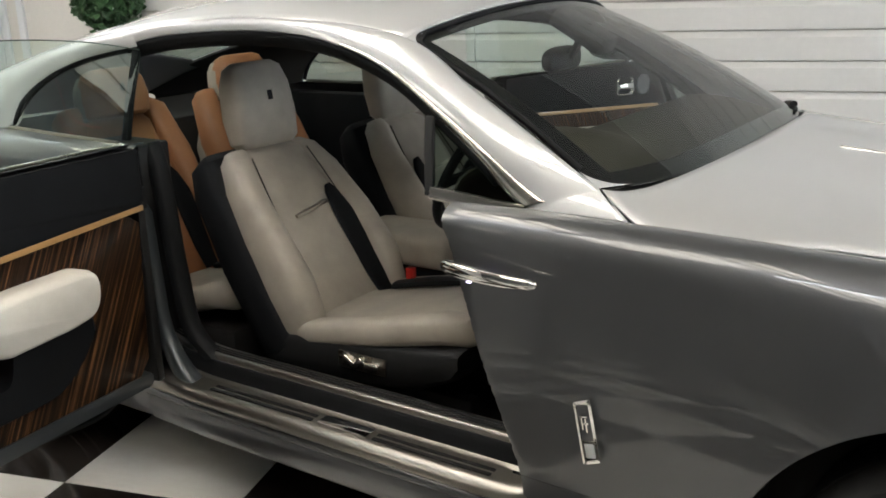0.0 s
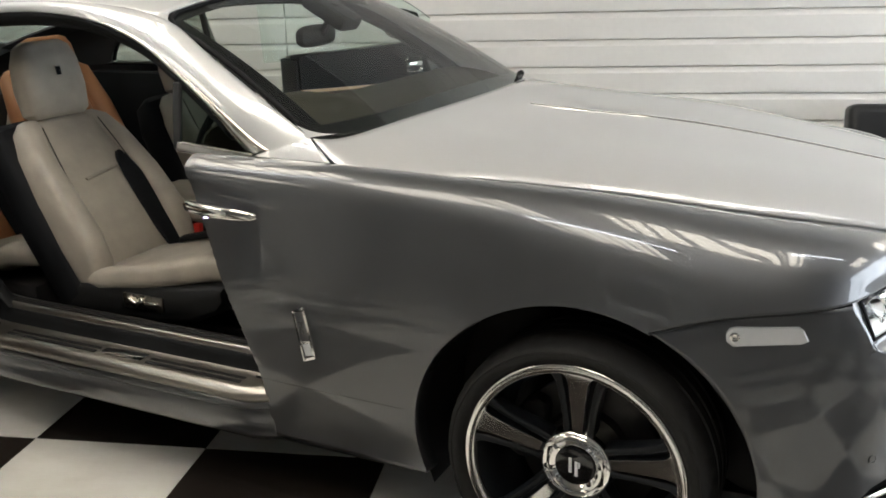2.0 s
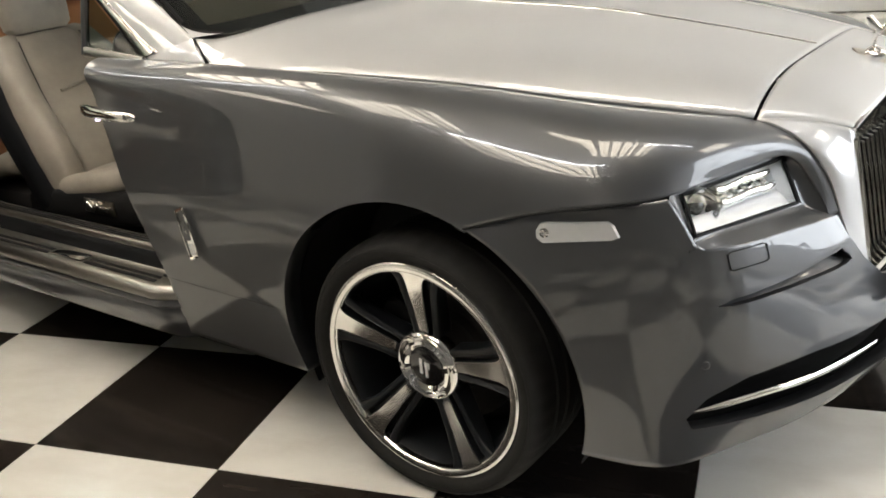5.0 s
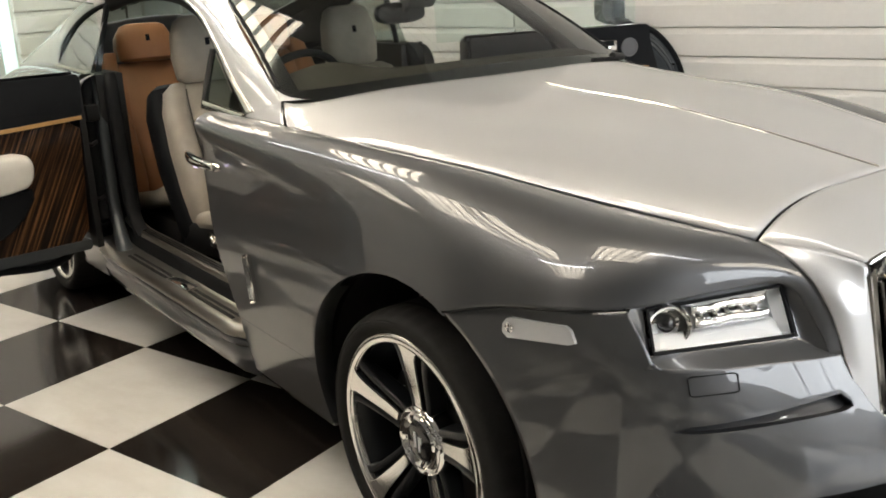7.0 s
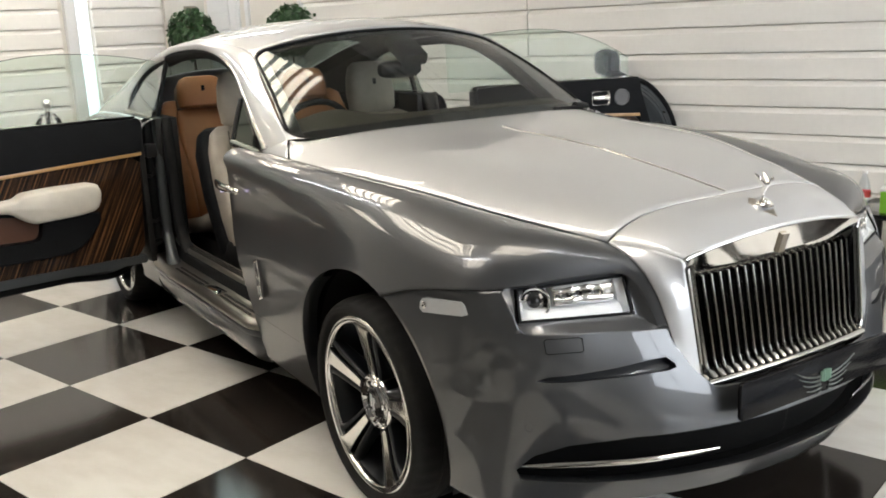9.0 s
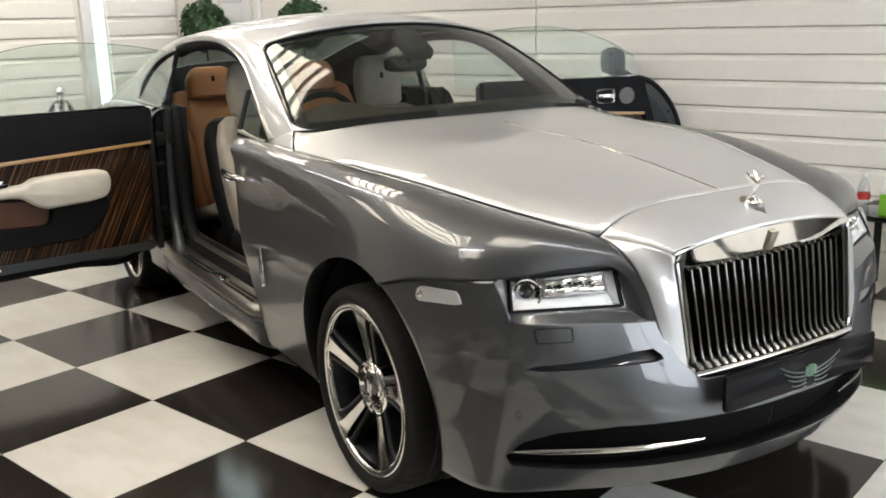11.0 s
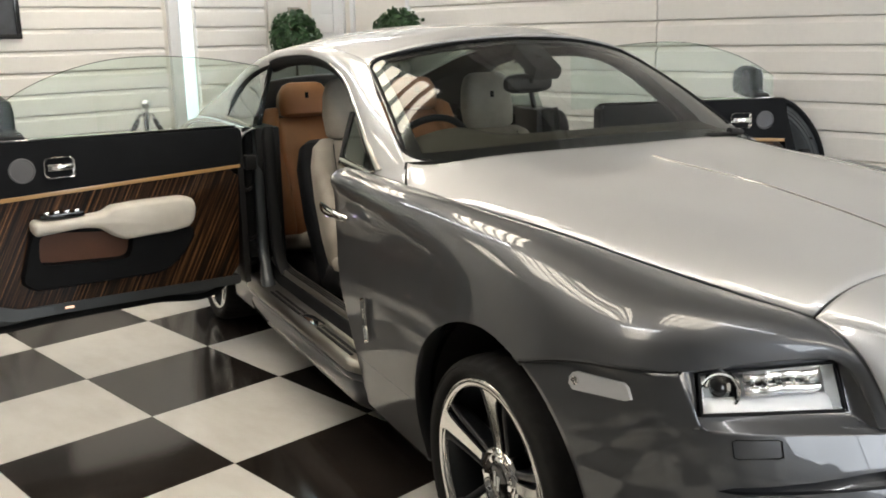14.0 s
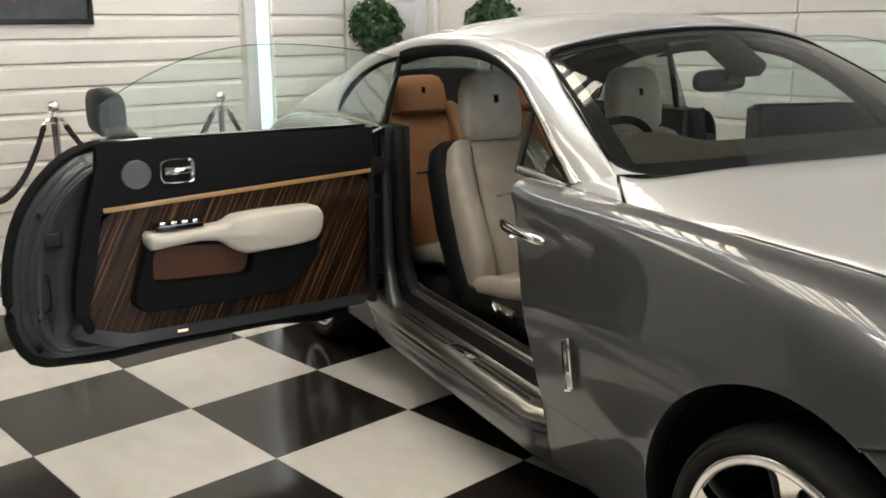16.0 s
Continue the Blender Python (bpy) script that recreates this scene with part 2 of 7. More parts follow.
def part(name, bm, material, parent, label="", smooth=True, sharp=40.0):
    return finish(name, bm, material, parent, label, smooth, sharp)


def spline(knots):
    """A smooth curve through (t, value...) knots."""
    k = np.array(sorted(tuple(map(float, q)) for q in knots), float)
    t, p = k[:, 0], k[:, 1:]
    g = np.gradient(p, t, axis=0) if len(t) > 2 else np.repeat((p[1:] - p[:-1]) / (t[1] - t[0]), 2, 0)

    def at(x):
        x = min(max(float(x), t[0]), t[-1])
        i = min(max(int(np.searchsorted(t, x)) - 1, 0), len(t) - 2)
        h = t[i + 1] - t[i]
        s = (x - t[i]) / h
        v = (2 * s**3 - 3 * s**2 + 1) * p[i] + (s**3 - 2 * s**2 + s) * h * g[i] + (3 * s**2 - 2 * s**3) * p[i + 1] + (s**3 - s**2) * h * g[i + 1]
        return float(v[0]) if len(v) == 1 else v

    return at


def fair(knots):
    """A natural cubic through (t, value) knots, smooth in its bend as well."""
    k = np.array(sorted(tuple(map(float, q)) for q in knots), float)
    t, p, n = k[:, 0], k[:, 1], len(k)
    h = np.diff(t)
    A, b = np.eye(n), np.zeros(n)
    for i in range(1, n - 1):
        A[i, i - 1 : i + 2] = h[i - 1], 2 * (h[i - 1] + h[i]), h[i]
        b[i] = 6 * ((p[i + 1] - p[i]) / h[i] - (p[i] - p[i - 1]) / h[i - 1])
    m = np.linalg.solve(A, b)

    def at(x):
        x = min(max(float(x), t[0]), t[-1])
        i = min(max(int(np.searchsorted(t, x)) - 1, 0), n - 2)
        u, v, d = t[i + 1] - x, x - t[i], h[i]
        return float((m[i] * u**3 + m[i + 1] * v**3) / (6 * d) + (p[i] / d - m[i] * d / 6) * u + (p[i + 1] / d - m[i + 1] * d / 6) * v)

    return at


def along(points, n):
    """n points evenly spaced on a smooth curve through the given ones."""
    p = np.array(points, float)
    d = np.r_[0, np.cumsum(np.linalg.norm(np.diff(p, axis=0), axis=1) + 1e-9)]
    at = spline(np.c_[d, p])
    dense = np.array([at(x) for x in np.linspace(0, d[-1], 12 * len(p))])
    c = np.r_[0, np.cumsum(np.linalg.norm(np.diff(dense, axis=0), axis=1))]
    return np.stack([np.interp(np.linspace(0, c[-1], n), c, dense[:, i]) for i in range(p.shape[1])], 1)


def add_grid(bm, rows):
    vs = [[bm.verts.new(tuple(p)) for p in row] for row in rows]
    for a, b in zip(vs, vs[1:]):
        for i in range(len(a) - 1):
            q = [a[i], a[i + 1], b[i + 1], b[i]]
            if (q[0].co - q[3].co).length + (q[1].co - q[2].co).length > 1e-5 and (q[0].co - q[1].co).length + (q[3].co - q[2].co).length > 1e-5:
                bm.faces.new(q)
    return vs


def soften(bm, times=8, amount=0.5):
    """Evens out the inside of a panel and leaves its edges where they are."""
    vs = [v for v in bm.verts if not v.is_boundary]
    for _ in range(times):
        bmesh.ops.smooth_vert(bm, verts=vs, factor=amount, use_axis_x=True, use_axis_y=True, use_axis_z=True)


def sheet(name, fn, nu, nv, material, parent, label="", thick=0.004, side=1, post=None, sharp=40.0):
    """A curved panel: fn(u, v) over the unit square; side -1 mirrors it across the car."""
    bm = bmesh.new()
    add_grid(bm, [[(lambda q: (q[0], q[1] * side, q[2]))(fn(i / nu, j / nv)) for j in range(nv + 1)] for i in range(nu + 1)])
    if post:
        post(bm)
    bmesh.ops.remove_doubles(bm, verts=bm.verts, dist=1e-5)
    ob = part(name, bm, material, parent, label, sharp=sharp)
    if thick:
        md = ob.modifiers.new("thickness", "SOLIDIFY")
        md.thickness, md.offset = thick, 0
        crisp = ob.modifiers.new("crisp_edges", "WEIGHTED_NORMAL")
        crisp.weight = 100
    return ob


def ring(c, a, b, w, d, p=2.6, n=20):
    """A rounded closed outline round c in the plane of a and b."""
    c, a, b, out = Vector(c), Vector(a), Vector(b), []
    for i in range(n):
        q = 2 * math.pi * i / n
        co, si = math.cos(q), math.sin(q)
        out.append(c + a * w * math.copysign(abs(co) ** (2 / p), co) + b * d * math.copysign(abs(si) ** (2 / p), si))
    return out


def add_loft(bm, rings, caps=True):
    vs = [[bm.verts.new(p) for p in r] for r in rings]
    n = len(vs[0])
    for a, b in zip(vs, vs[1:]):
        for i in range(n):
            bm.faces.new((a[i], a[(i + 1) % n], b[(i + 1) % n], b[i]))
    if caps:
        bm.faces.new(vs[0][::-1]), bm.faces.new(vs[-1])
    return vs


def add_tube(bm, points, r, n=10, closed=False):
    pts = [Vector(p) for p in points]
    rings, up = [], Vector((0, 0, 1))
    for i, p in enumerate(pts):
        a, b = pts[max(i - 1, 0)], pts[min(i + 1, len(pts) - 1)]
        if closed:
            a, b = pts[i - 1], pts[(i + 1) % len(pts)]
        t = (b - a).normalized()
        x = t.cross(up)
        x = t.cross(Vector((1, 0, 0))) if x.length < 1e-3 else x
        x.normalize()
        y = t.cross(x).normalized()
        rr = r(i / max(len(pts) - 1, 1)) if callable(r) else r
        rings.append(ring(p, x, y, rr, rr, 2, n))
    if closed:
        rings.append(rings[0])
    add_loft(bm, rings, caps=not closed)
    if closed:
        bmesh.ops.remove_doubles(bm, verts=bm.verts, dist=1e-5)


def add_box(bm, lo, hi, m=None, bevel=0.0, seg=2):
    lo, hi = Vector(lo), Vector(hi)
    r = bmesh.ops.create_cube(bm, size=1.0)
    vs = r["verts"]
    bmesh.ops.scale(bm, vec=hi - lo, verts=vs)
    bmesh.ops.translate(bm, vec=(lo + hi) / 2, verts=vs)
    if bevel:
        es = list({e for v in vs for e in v.link_edges})
        b = bmesh.ops.bevel(bm, geom=es, offset=bevel, segments=seg, affect="EDGES", profile=0.6)
        vs = list({v for f in b["faces"] for v in f.verts} | {v for v in vs if v.is_valid})
    if m is not None:
        bmesh.ops.transform(bm, matrix=m, verts=[v for v in vs if v.is_valid])
    return vs


def box(name, lo, hi, material, parent=None, label="", bevel=0.004, m=None, seg=2):
    bm = bmesh.new()
    add_box(bm, lo, hi, m, bevel, seg)
    return finish(name, bm, material, parent, label)


def plate(name, outline, depth, material, parent=None, label="", bevel=0.003, at=Matrix.Identity(4), holes=None):
    """A flat outline in x and z, given depth along y, with eased edges."""
    bm = bmesh.new()
    a = [bm.verts.new(at @ Vector((x, depth[0], z))) for x, z in outline]
    b = [bm.verts.new(at @ Vector((x, depth[1], z))) for x, z in outline]
    bm.faces.new(a), bm.faces.new(b[::-1])
    n = len(a)
    sides = [bm.faces.new((a[i], b[i], b[(i + 1) % n], a[(i + 1) % n])) for i in range(n)]
    if bevel:
        es = [e for e in bm.edges if sum(f in sides for f in e.link_faces) == 1]
        bmesh.ops.bevel(bm, geom=es, offset=bevel, segments=2, affect="EDGES", profile=0.6)
    return finish(name, bm, material, parent, label)


def radial(outline, centre, n=72):
    """The outline met by n rays from a point inside it."""
    out, k = [], len(outline)
    for i in range(n):
        q = 2 * math.pi * i / n
        dx, dz = math.cos(q), math.sin(q)
        best = 0.01
        for j in range(k):
            (x0, z0), (x1, z1) = outline[j], outline[(j + 1) % k]
            ax, az, bx, bz = x0 - centre[0], z0 - centre[1], x1 - x0, z1 - z0
            det = dx * bz - dz * bx
            if abs(det) > 1e-9:
                r, t = (ax * bz - az * bx) / det, (ax * dz - az * dx) / det
                if -1e-6 <= t <= 1 + 1e-6 and r > best:
                    best = r
        out.append((centre[0] + dx * best, centre[1] + dz * best))
    return out


def rounded(points, r, n=5):
    """An outline with its corners rounded."""
    out, k = [], len(points)
    for i in range(k):
        a, p, b = (Vector(points[j % k]) for j in (i - 1, i, i + 1))
        ra = min(r, (a - p).length * 0.45, (b - p).length * 0.45)
        s, e = p + (a - p).normalized() * ra, p + (b - p).normalized() * ra
        for j in range(n + 1):
            t = j / n
            q = s * (1 - t) ** 2 + p * 2 * t * (1 - t) + e * t * t
            out.append((q.x, q.y))
    return out


def lathe(bm, profile, centre, axis, n=40):
    """Turns (distance along axis, radius) pairs round an axis."""
    axis = Vector(axis).normalized()
    x = axis.orthogonal().normalized()
    y = axis.cross(x)
    rings = [[Vector(centre) + axis * d + (x * math.cos(q) + y * math.sin(q)) * r for q in (2 * math.pi * i / n for i in range(n))] for d, r in profile]
    vs = add_loft(bm, rings, caps=False)
    if profile[0][1] < 0.01:
        bm.faces.new(vs[0][::-1])
    if profile[-1][1] < 0.05 and profile[-1][1] < profile[-2][1]:
        bm.faces.new(vs[-1])


def empty(name, label="", category="", group="", kind="", m=None):
    ob = new(name)
    ob.empty_display_size = 0.1
    if m is not None:
        ob.matrix_basis = m
    return tagged(ob, label, category, group, kind)


# ---- the room: its own axes, turned from the car's ----
TURN_ROOM = 17.2
ROOM = pose(0, 0, 0, 0, 0, TURN_ROOM)
TILE, U0, V0 = 0.648, -2.205, -0.925
U_BACK, U_FRONT, V_NEAR, V_WALL, HIGH = -6.05, 5.2, -5.2, 2.84, 3.05

floor = tagged(box("floor", (U_BACK - 0.3, V_NEAR - 0.3, -0.2), (U_FRONT + 0.3, V_WALL + 0.3, -0.011), GROUT, None, m=ROOM, bevel=0), "glossy black and white chequered tile floor", "floor", kind="structure")


def wall(name, lo, hi, material, label):
    return tagged(box(name, lo, hi, material, None, m=ROOM, bevel=0), label, "wall", kind="structure")


wall_right = wall("wall_right", (U_BACK, V_WALL, 0), (U_FRONT, V_WALL + 0.15, HIGH), PLASTER, "white showroom wall clad in horizontal boards")
wall_back = wall("wall_back", (U_BACK - 0.15, V_NEAR, 0), (U_BACK, V_WALL + 0.15, HIGH), PLASTER, "white back wall clad in horizontal boards")
# unseen closing wall, its dark grey chosen to cut fill on the car's side
wall("wall_near", (U_BACK, V_NEAR - 0.15, 0), (U_FRONT, V_NEAR, HIGH), NEAR_WALL, "unseen near wall, kept dark grey to cut fill light")
wall("wall_front", (U_FRONT, V_NEAR, 0), (U_FRONT + 0.15, V_WALL, HIGH), PLASTER, "plain white painted wall")
V_STEP = 1.20
bm = bmesh.new()
for k in range(int((V_WALL + 0.1 - V_STEP) / 0.115) + 1):
    v = V_STEP + 0.115 * k
    add_box(bm, (U_BACK - 0.1, v, HIGH), (U_FRONT + 0.1, v + 0.090, HIGH + 0.02), ROOM, 0)
backing = add_box(bm, (U_BACK - 0.15, V_STEP, HIGH + 0.035), (U_FRONT + 0.15, V_WALL + 0.2, HIGH + 0.15), ROOM, 0)
for f in {f for v in backing for f in v.link_faces}:
    f.material_index = 1
tagged(finish("ceiling", bm, [CEIL, DEEP], smooth=False), "white ceiling of narrow boards with dark joints", "ceiling", kind="structure")
bm = bmesh.new()
add_box(bm, (U_BACK - 0.15, V_NEAR - 0.15, HIGH + 0.03), (U_FRONT + 0.15, V_STEP, HIGH + 0.15), ROOM, 0)
for k in range(6):
    u = U_BACK + 0.9 + 1.9 * k
    add_box(bm, (u, V_NEAR, HIGH - 0.01), (u + 0.06, V_STEP - 0.002, HIGH + 0.03), ROOM, 0)
tagged(finish("ceiling_dark", bm, ROOF_GREY, smooth=False), "dark grey sheet roof with slim rails", "ceiling", kind="structure")


def board_mesh(name, length, height):
    """One cladding board along x, face towards -y, with a sloped shoulder under the dark joint above it."""
    prof = [(0.0, 0.0), (-0.033, 0.0), (-0.035, 0.002), (-0.036, height - 0.042), (-0.034, height - 0.037), (-0.012, height - 0.010), (-0.008, height - 0.008), (0.0, height - 0.008)]
    bm = bmesh.new()
    a = [bm.verts.new((0, y, z)) for y, z in prof]
    b = [bm.verts.new((length, y, z)) for y, z in prof]
    n = len(prof)
    bm.faces.new(a), bm.faces.new(b[::-1])
    for i in range(n):
        bm.faces.new((a[i], b[i], b[(i + 1) % n], a[(i + 1) % n]))
    bmesh.ops.recalc_face_normals(bm, faces=bm.faces)
    me = bpy.data.meshes.new(name)
    bm.to_mesh(me)
    bm.free()
    me.materials.append(CLADDING)
    return me


def clad(owner, start, length, z0, rows, m):
    me = board_mesh("cladding_board", length, 0.163)
    for k in range(rows):
        ob = new("cladding_board", me)
        ob.matrix_basis = m @ pose(start, 0, z0 + 0.163 * k)
        ob.parent = owner


M_RIGHT = ROOM @ pose(0, V_WALL, 0)
M_BACK = ROOM @ pose(U_BACK, 0, 0, 0, 0, 90)
clad(wall_right, -4.60, 2.405, -0.010, 18, M_RIGHT)
clad(wall_right, -2.185, 7.37, -0.010, 18, M_RIGHT)
clad(wall_back, V_NEAR, 1.315 - V_NEAR, 0.03, 18, M_BACK)
clad(wall_back, 1.625, 0.70, 0.03, 18, M_BACK)
tagged(box("trim", (-2.195, V_WALL - 0.006, 0), (-2.185, V_WALL, HIGH), PLASTER, m=ROOM, bevel=0), "narrow white joint strip between cladding panels", "trim", kind="structure")
# white door frame with a bright post, on the back wall
door_frame = empty("door_1", "white framed door with a tall bright post in the back wall", "door", kind="structure")
for lo, hi, y, mat in ((1.365, 1.455, 0.05, UPVC), (1.459, 1.477, 0.03, UPVC), (2.365, 2.425, 0.035, PLASTER)):
    box("frame", (U_BACK, lo, 0), (U_BACK + y, hi, HIGH), mat, door_frame, m=ROOM, bevel=0.006)
# the post's brightness comes from emission put into its material
box("glowing_post", (U_BACK, 1.480, 0.05), (U_BACK + 0.04, 1.582, HIGH - 0.05), POST_GLOW, door_frame, "tall bright post beside the door, brightened by an added glow", m=ROOM, bevel=0.004)
box("door_leaf", (-5.98, V_WALL - 0.02, 0), (-5.56, V_WALL, 2.2), UPVC, door_frame, "white door leaf", m=ROOM)
for k in range(4):
    box("door_panel", (-5.95, V_WALL - 0.035, 1.42 + 0.17 * k), (-5.64, V_WALL - 0.021, 1.58 + 0.17 * k), UPVC, door_frame, m=ROOM, bevel=0.006)
for a in (-5.545, -5.40, -4.66):
    box("frame", (a, V_WALL - 0.03, 0), (a + 0.05, V_WALL, HIGH), UPVC, door_frame, m=ROOM, bevel=0.006)
# daylight window in the front wall
window = empty("window_1", "wide white framed window with overcast daylight", "window", kind="structure")
for k in range(5):
    v = -2.25 + 0.95 * k
    box("pane", (U_FRONT - 0.012, v, 0.55), (U_FRONT - 0.004, v + 0.9, 2.65), WINDOW_SKY, window, "bright frosted pane", m=ROOM, bevel=0)
    box("window_frame", (U_FRONT - 0.06, v - 0.05, 0.5), (U_FRONT, v, 2.7), UPVC, window, m=ROOM, bevel=0.006)
box("window_frame", (U_FRONT - 0.06, 2.45, 0.5), (U_FRONT, 2.5, 2.7), UPVC, window, m=ROOM, bevel=0.006)
for z in (0.48, 2.65):
    box("window_frame", (U_FRONT - 0.065, -2.33, z), (U_FRONT, 2.53, z + 0.07), UPVC, window, m=ROOM, bevel=0.006)
# dark glazed openings in the near wall
for k in range(3):
    u = -2.3 + 1.55 * k
    w2 = empty("window_%d" % (k + 2), "dark glazed window with a grey frame", "window", kind="structure")
    box("pane", (u, V_NEAR - 0.002, 0.95), (u + 1.15, V_NEAR + 0.01, 2.05), GLOSS_BLACK, w2, "dark window pane", m=ROOM, bevel=0)
    for lo, hi in (((u - 0.06, 0.89), (u + 1.21, 0.95)), ((u - 0.06, 2.05), (u + 1.21, 2.11)), ((u - 0.06, 0.95), (u, 2.05)), ((u + 1.15, 0.95), (u + 1.21, 2.05))):
        box("window_frame", (lo[0], V_NEAR, lo[1]), (hi[0], V_NEAR + 0.04, hi[1]), UPVC, w2, m=ROOM, bevel=0.004)
tagged(box("wall_plate", (U_BACK, 2.60, 1.778), (U_BACK + 0.015, 2.735, 1.825), SATIN, m=ROOM), "small grey metal plate on the white wall", "wall plate")

# floor tiles
TILE_MESH = {}
for key, mat in (("white_tile", WHITE_TILE), ("black_tile", BLACK_TILE)):
    bm = bmesh.new()
    add_box(bm, (0.0006, 0.0006, -0.012), (TILE - 0.0006, TILE - 0.0006, 0.0), None, 0.0012, 1)
    bmesh.ops.recalc_face_normals(bm, faces=bm.faces)
    TILE_MESH[key] = bpy.data.meshes.new(key)
    bm.to_mesh(TILE_MESH[key])
    bm.free()
    TILE_MESH[key].materials.append(mat)


def lay_tiles():
    for i in range(math.floor((U_BACK - U0) / TILE), math.ceil((U_FRONT - U0) / TILE)):
        for j in range(math.floor((V_NEAR - V0) / TILE), math.ceil((V_WALL - V0) / TILE)):
            key = "white_tile" if (i + j) % 2 == 0 else "black_tile"
            ob = new(key, TILE_MESH[key])
            ob.matrix_basis = ROOM @ pose(U0 + i * TILE, V0 + j * TILE, 0)
            ob.parent = floor


# ---- ceiling lights: louvred panels and slim tubes ----
def louvre_light():
    th = empty("ceiling_light", "square recessed ceiling light with white louvre blades, lit", "ceiling light", "louvred ceiling lights")
    box("frame", (-0.64, -0.52, -0.05), (0.64, 0.52, -0.035), UPVC, th, bevel=0.003)
    box("diffuser", (-0.61, -0.49, -0.066), (0.61, 0.49, -0.056), PANEL_ON, th, "glowing warm white diffuser", bevel=0)
    bm = bmesh.new()
    add_box(bm, (-0.030, -0.49, -0.080), (0.030, 0.49, -0.067), None, 0.004, 1)
    first = part("louvre_blade", bm, UPVC, th)
    first.location = (-0.50, 0, 0)
    for k in range(1, 6):
        b = new("louvre_blade", first.data)
        b.parent, b.location = th, (-0.50 + k * 0.20, 0, 0)
    return th


def tube_light():
    th = empty("strip_light", "slim white ceiling strip light with one lit tube", "strip light", "ceiling strip lights")
    box("batten", (-0.76, -0.022, -0.05), (0.76, 0.022, 0.0), UPVC, th, bevel=0.006)
    bm = bmesh.new()
    add_tube(bm, [(-0.73, 0, -0.085), (0.73, 0, -0.085)], 0.018, 12)
    part("tube", bm, TUBE_ON, th, "lit white glass tube")
    return th


lit = louvre_light()
spots = [(-2.55, 0.02), (-4.9, 0.6), (-4.7, -2.4), (-1.7, -1.42), (0.35, -1.10), (-0.9, -2.75), (3.7, -0.6), (3.7, 2.0)]
for k, (u, v) in enumerate(spots):
    m = ROOM @ pose(u, v, HIGH + (0.035 if v > V_STEP else 0.065))
    if k:
        copy_thing(lit, m)
    else:
        lit.matrix_basis = m
strip = tube_light()
# the tube at (-5.15, 2.15) is an unseen extra that brightens the back corner
places = [(-2.95, -0.74), (-5.15, 2.15), (-4.55, -0.74), (1.45, -0.75), (-0.75, -2.20)]
for k, (u, v) in enumerate(places):
    m = ROOM @ pose(u, v, HIGH + (0.0 if v > V_STEP else 0.03))
    if k:
        copy_thing(strip, m)
    else:
        strip.matrix_basis = m

# ---- the car: x forward, y to its left, front axle at x = 0 ----
car = empty("car", "two-tone silver and graphite grey luxury coupe with both rear-hinged doors open", "car")

AXLE_Z, ARCH_R, BASE = 0.362, 0.45, 3.112
hood_y = spline([(-0.84, 0.765), (-0.737, 0.815), (-0.31, 0.775), (0.089, 0.700), (0.283, 0.640), (0.527, 0.555), (0.673, 0.490)])
hood_z = spline([(-0.84, 1.130), (-0.737, 1.078), (-0.31, 1.060), (0.089, 1.030), (0.283, 1.000), (0.527, 0.965), (0.673, 0.940)])
hood_c = spline([(-0.84, 1.172), (-0.74, 1.163), (-0.675, 1.156), (-0.473, 1.134), (0.10, 1.095), (0.40, 1.055), (0.663, 1.012)])


def hood_at(x, y):
    b = hood_y(x)
    return hood_z(x) + (hood_c(x) - hood_z(x)) * (1 - min(abs(y / b), 1) ** 5)


def foot_x(w):
    """The curve along which bonnet and windscreen meet."""
    return -0.675 - 0.030 * w * w - 0.142 * abs(w) ** 5


def hood_fn(u, v):
    w = 2 * v - 1
    x0 = foot_x(w) + 0.008
    x = x0 + (0.668 - x0) * u
    y = w * (hood_y(x) - 0.003)
    return x, y, hood_at(x, y)


hood = sheet("bonnet", hood_fn, 60, 60, SILVER, car, "light silver bonnet", 0.012)
bm = bmesh.new()
add_grid(bm, [[(x, w, hood_at(x, 0) + h) for w, h in ((-0.0045, 0.004), (-0.003, 0.0085), (0.003, 0.0085), (0.0045, 0.004))] for x in np.linspace(-0.473, 0.660, 40)])
part("bonnet_strip", bm, CHROME, hood, "thin bright strip down the middle of the bonnet")

# nose panel and the cheeks beside the grille
grille_side = spline([(0, 0.852, 0.378, 0.906), (1, 0.902, 0.354, 0.556)])
cheek_edge = spline([(0, 0.676, 0.490, 0.940), (0.12, 0.735, 0.483, 0.918), (0.25, 0.782, 0.466, 0.880), (0.42, 0.819, 0.448, 0.817), (0.58, 0.839, 0.437, 0.757), (0.72, 0.853, 0.428, 0.705), (0.84, 0.868, 0.419, 0.660), (0.92, 0.885, 0.398, 0.610), (1, 0.904, 0.3545, 0.555)])


def nose_fn(u, v):
    w = 2 * v - 1
    a = np.array((0.676, w * 0.490, 0.940 + 0.070 * (1 - abs(w) ** 5)))
    b = np.array((0.852 + 0.026 * (1 - w * w), w * 0.378, 0.906 + 0.040 * (1 - abs(w) ** 2.2)))
    p = a + (b - a) * u
    p[2] += 0.016 * math.sin(math.pi * u) * (1 - 0.5 * w * w)
    return p


def cheek_fn(u, v):
    a, b = cheek_edge(u), grille_side(u)
    k = 1 - u
    p = a + (b - a) * v
    p = p + np.array((0.35, 0.9, 0.25)) * 0.022 * k * min(1, 3 * u) * math.sin(math.pi * v)
    a, b = cheek_edge(0), grille_side(0)
    return p + (np.array(nose_fn(v, 1)) - (a + (b - a) * v)) * k ** 4


nose = sheet("nose_panel", nose_fn, 24, 40, SILVER, car, "light silver nose panel above the grille", 0.01)
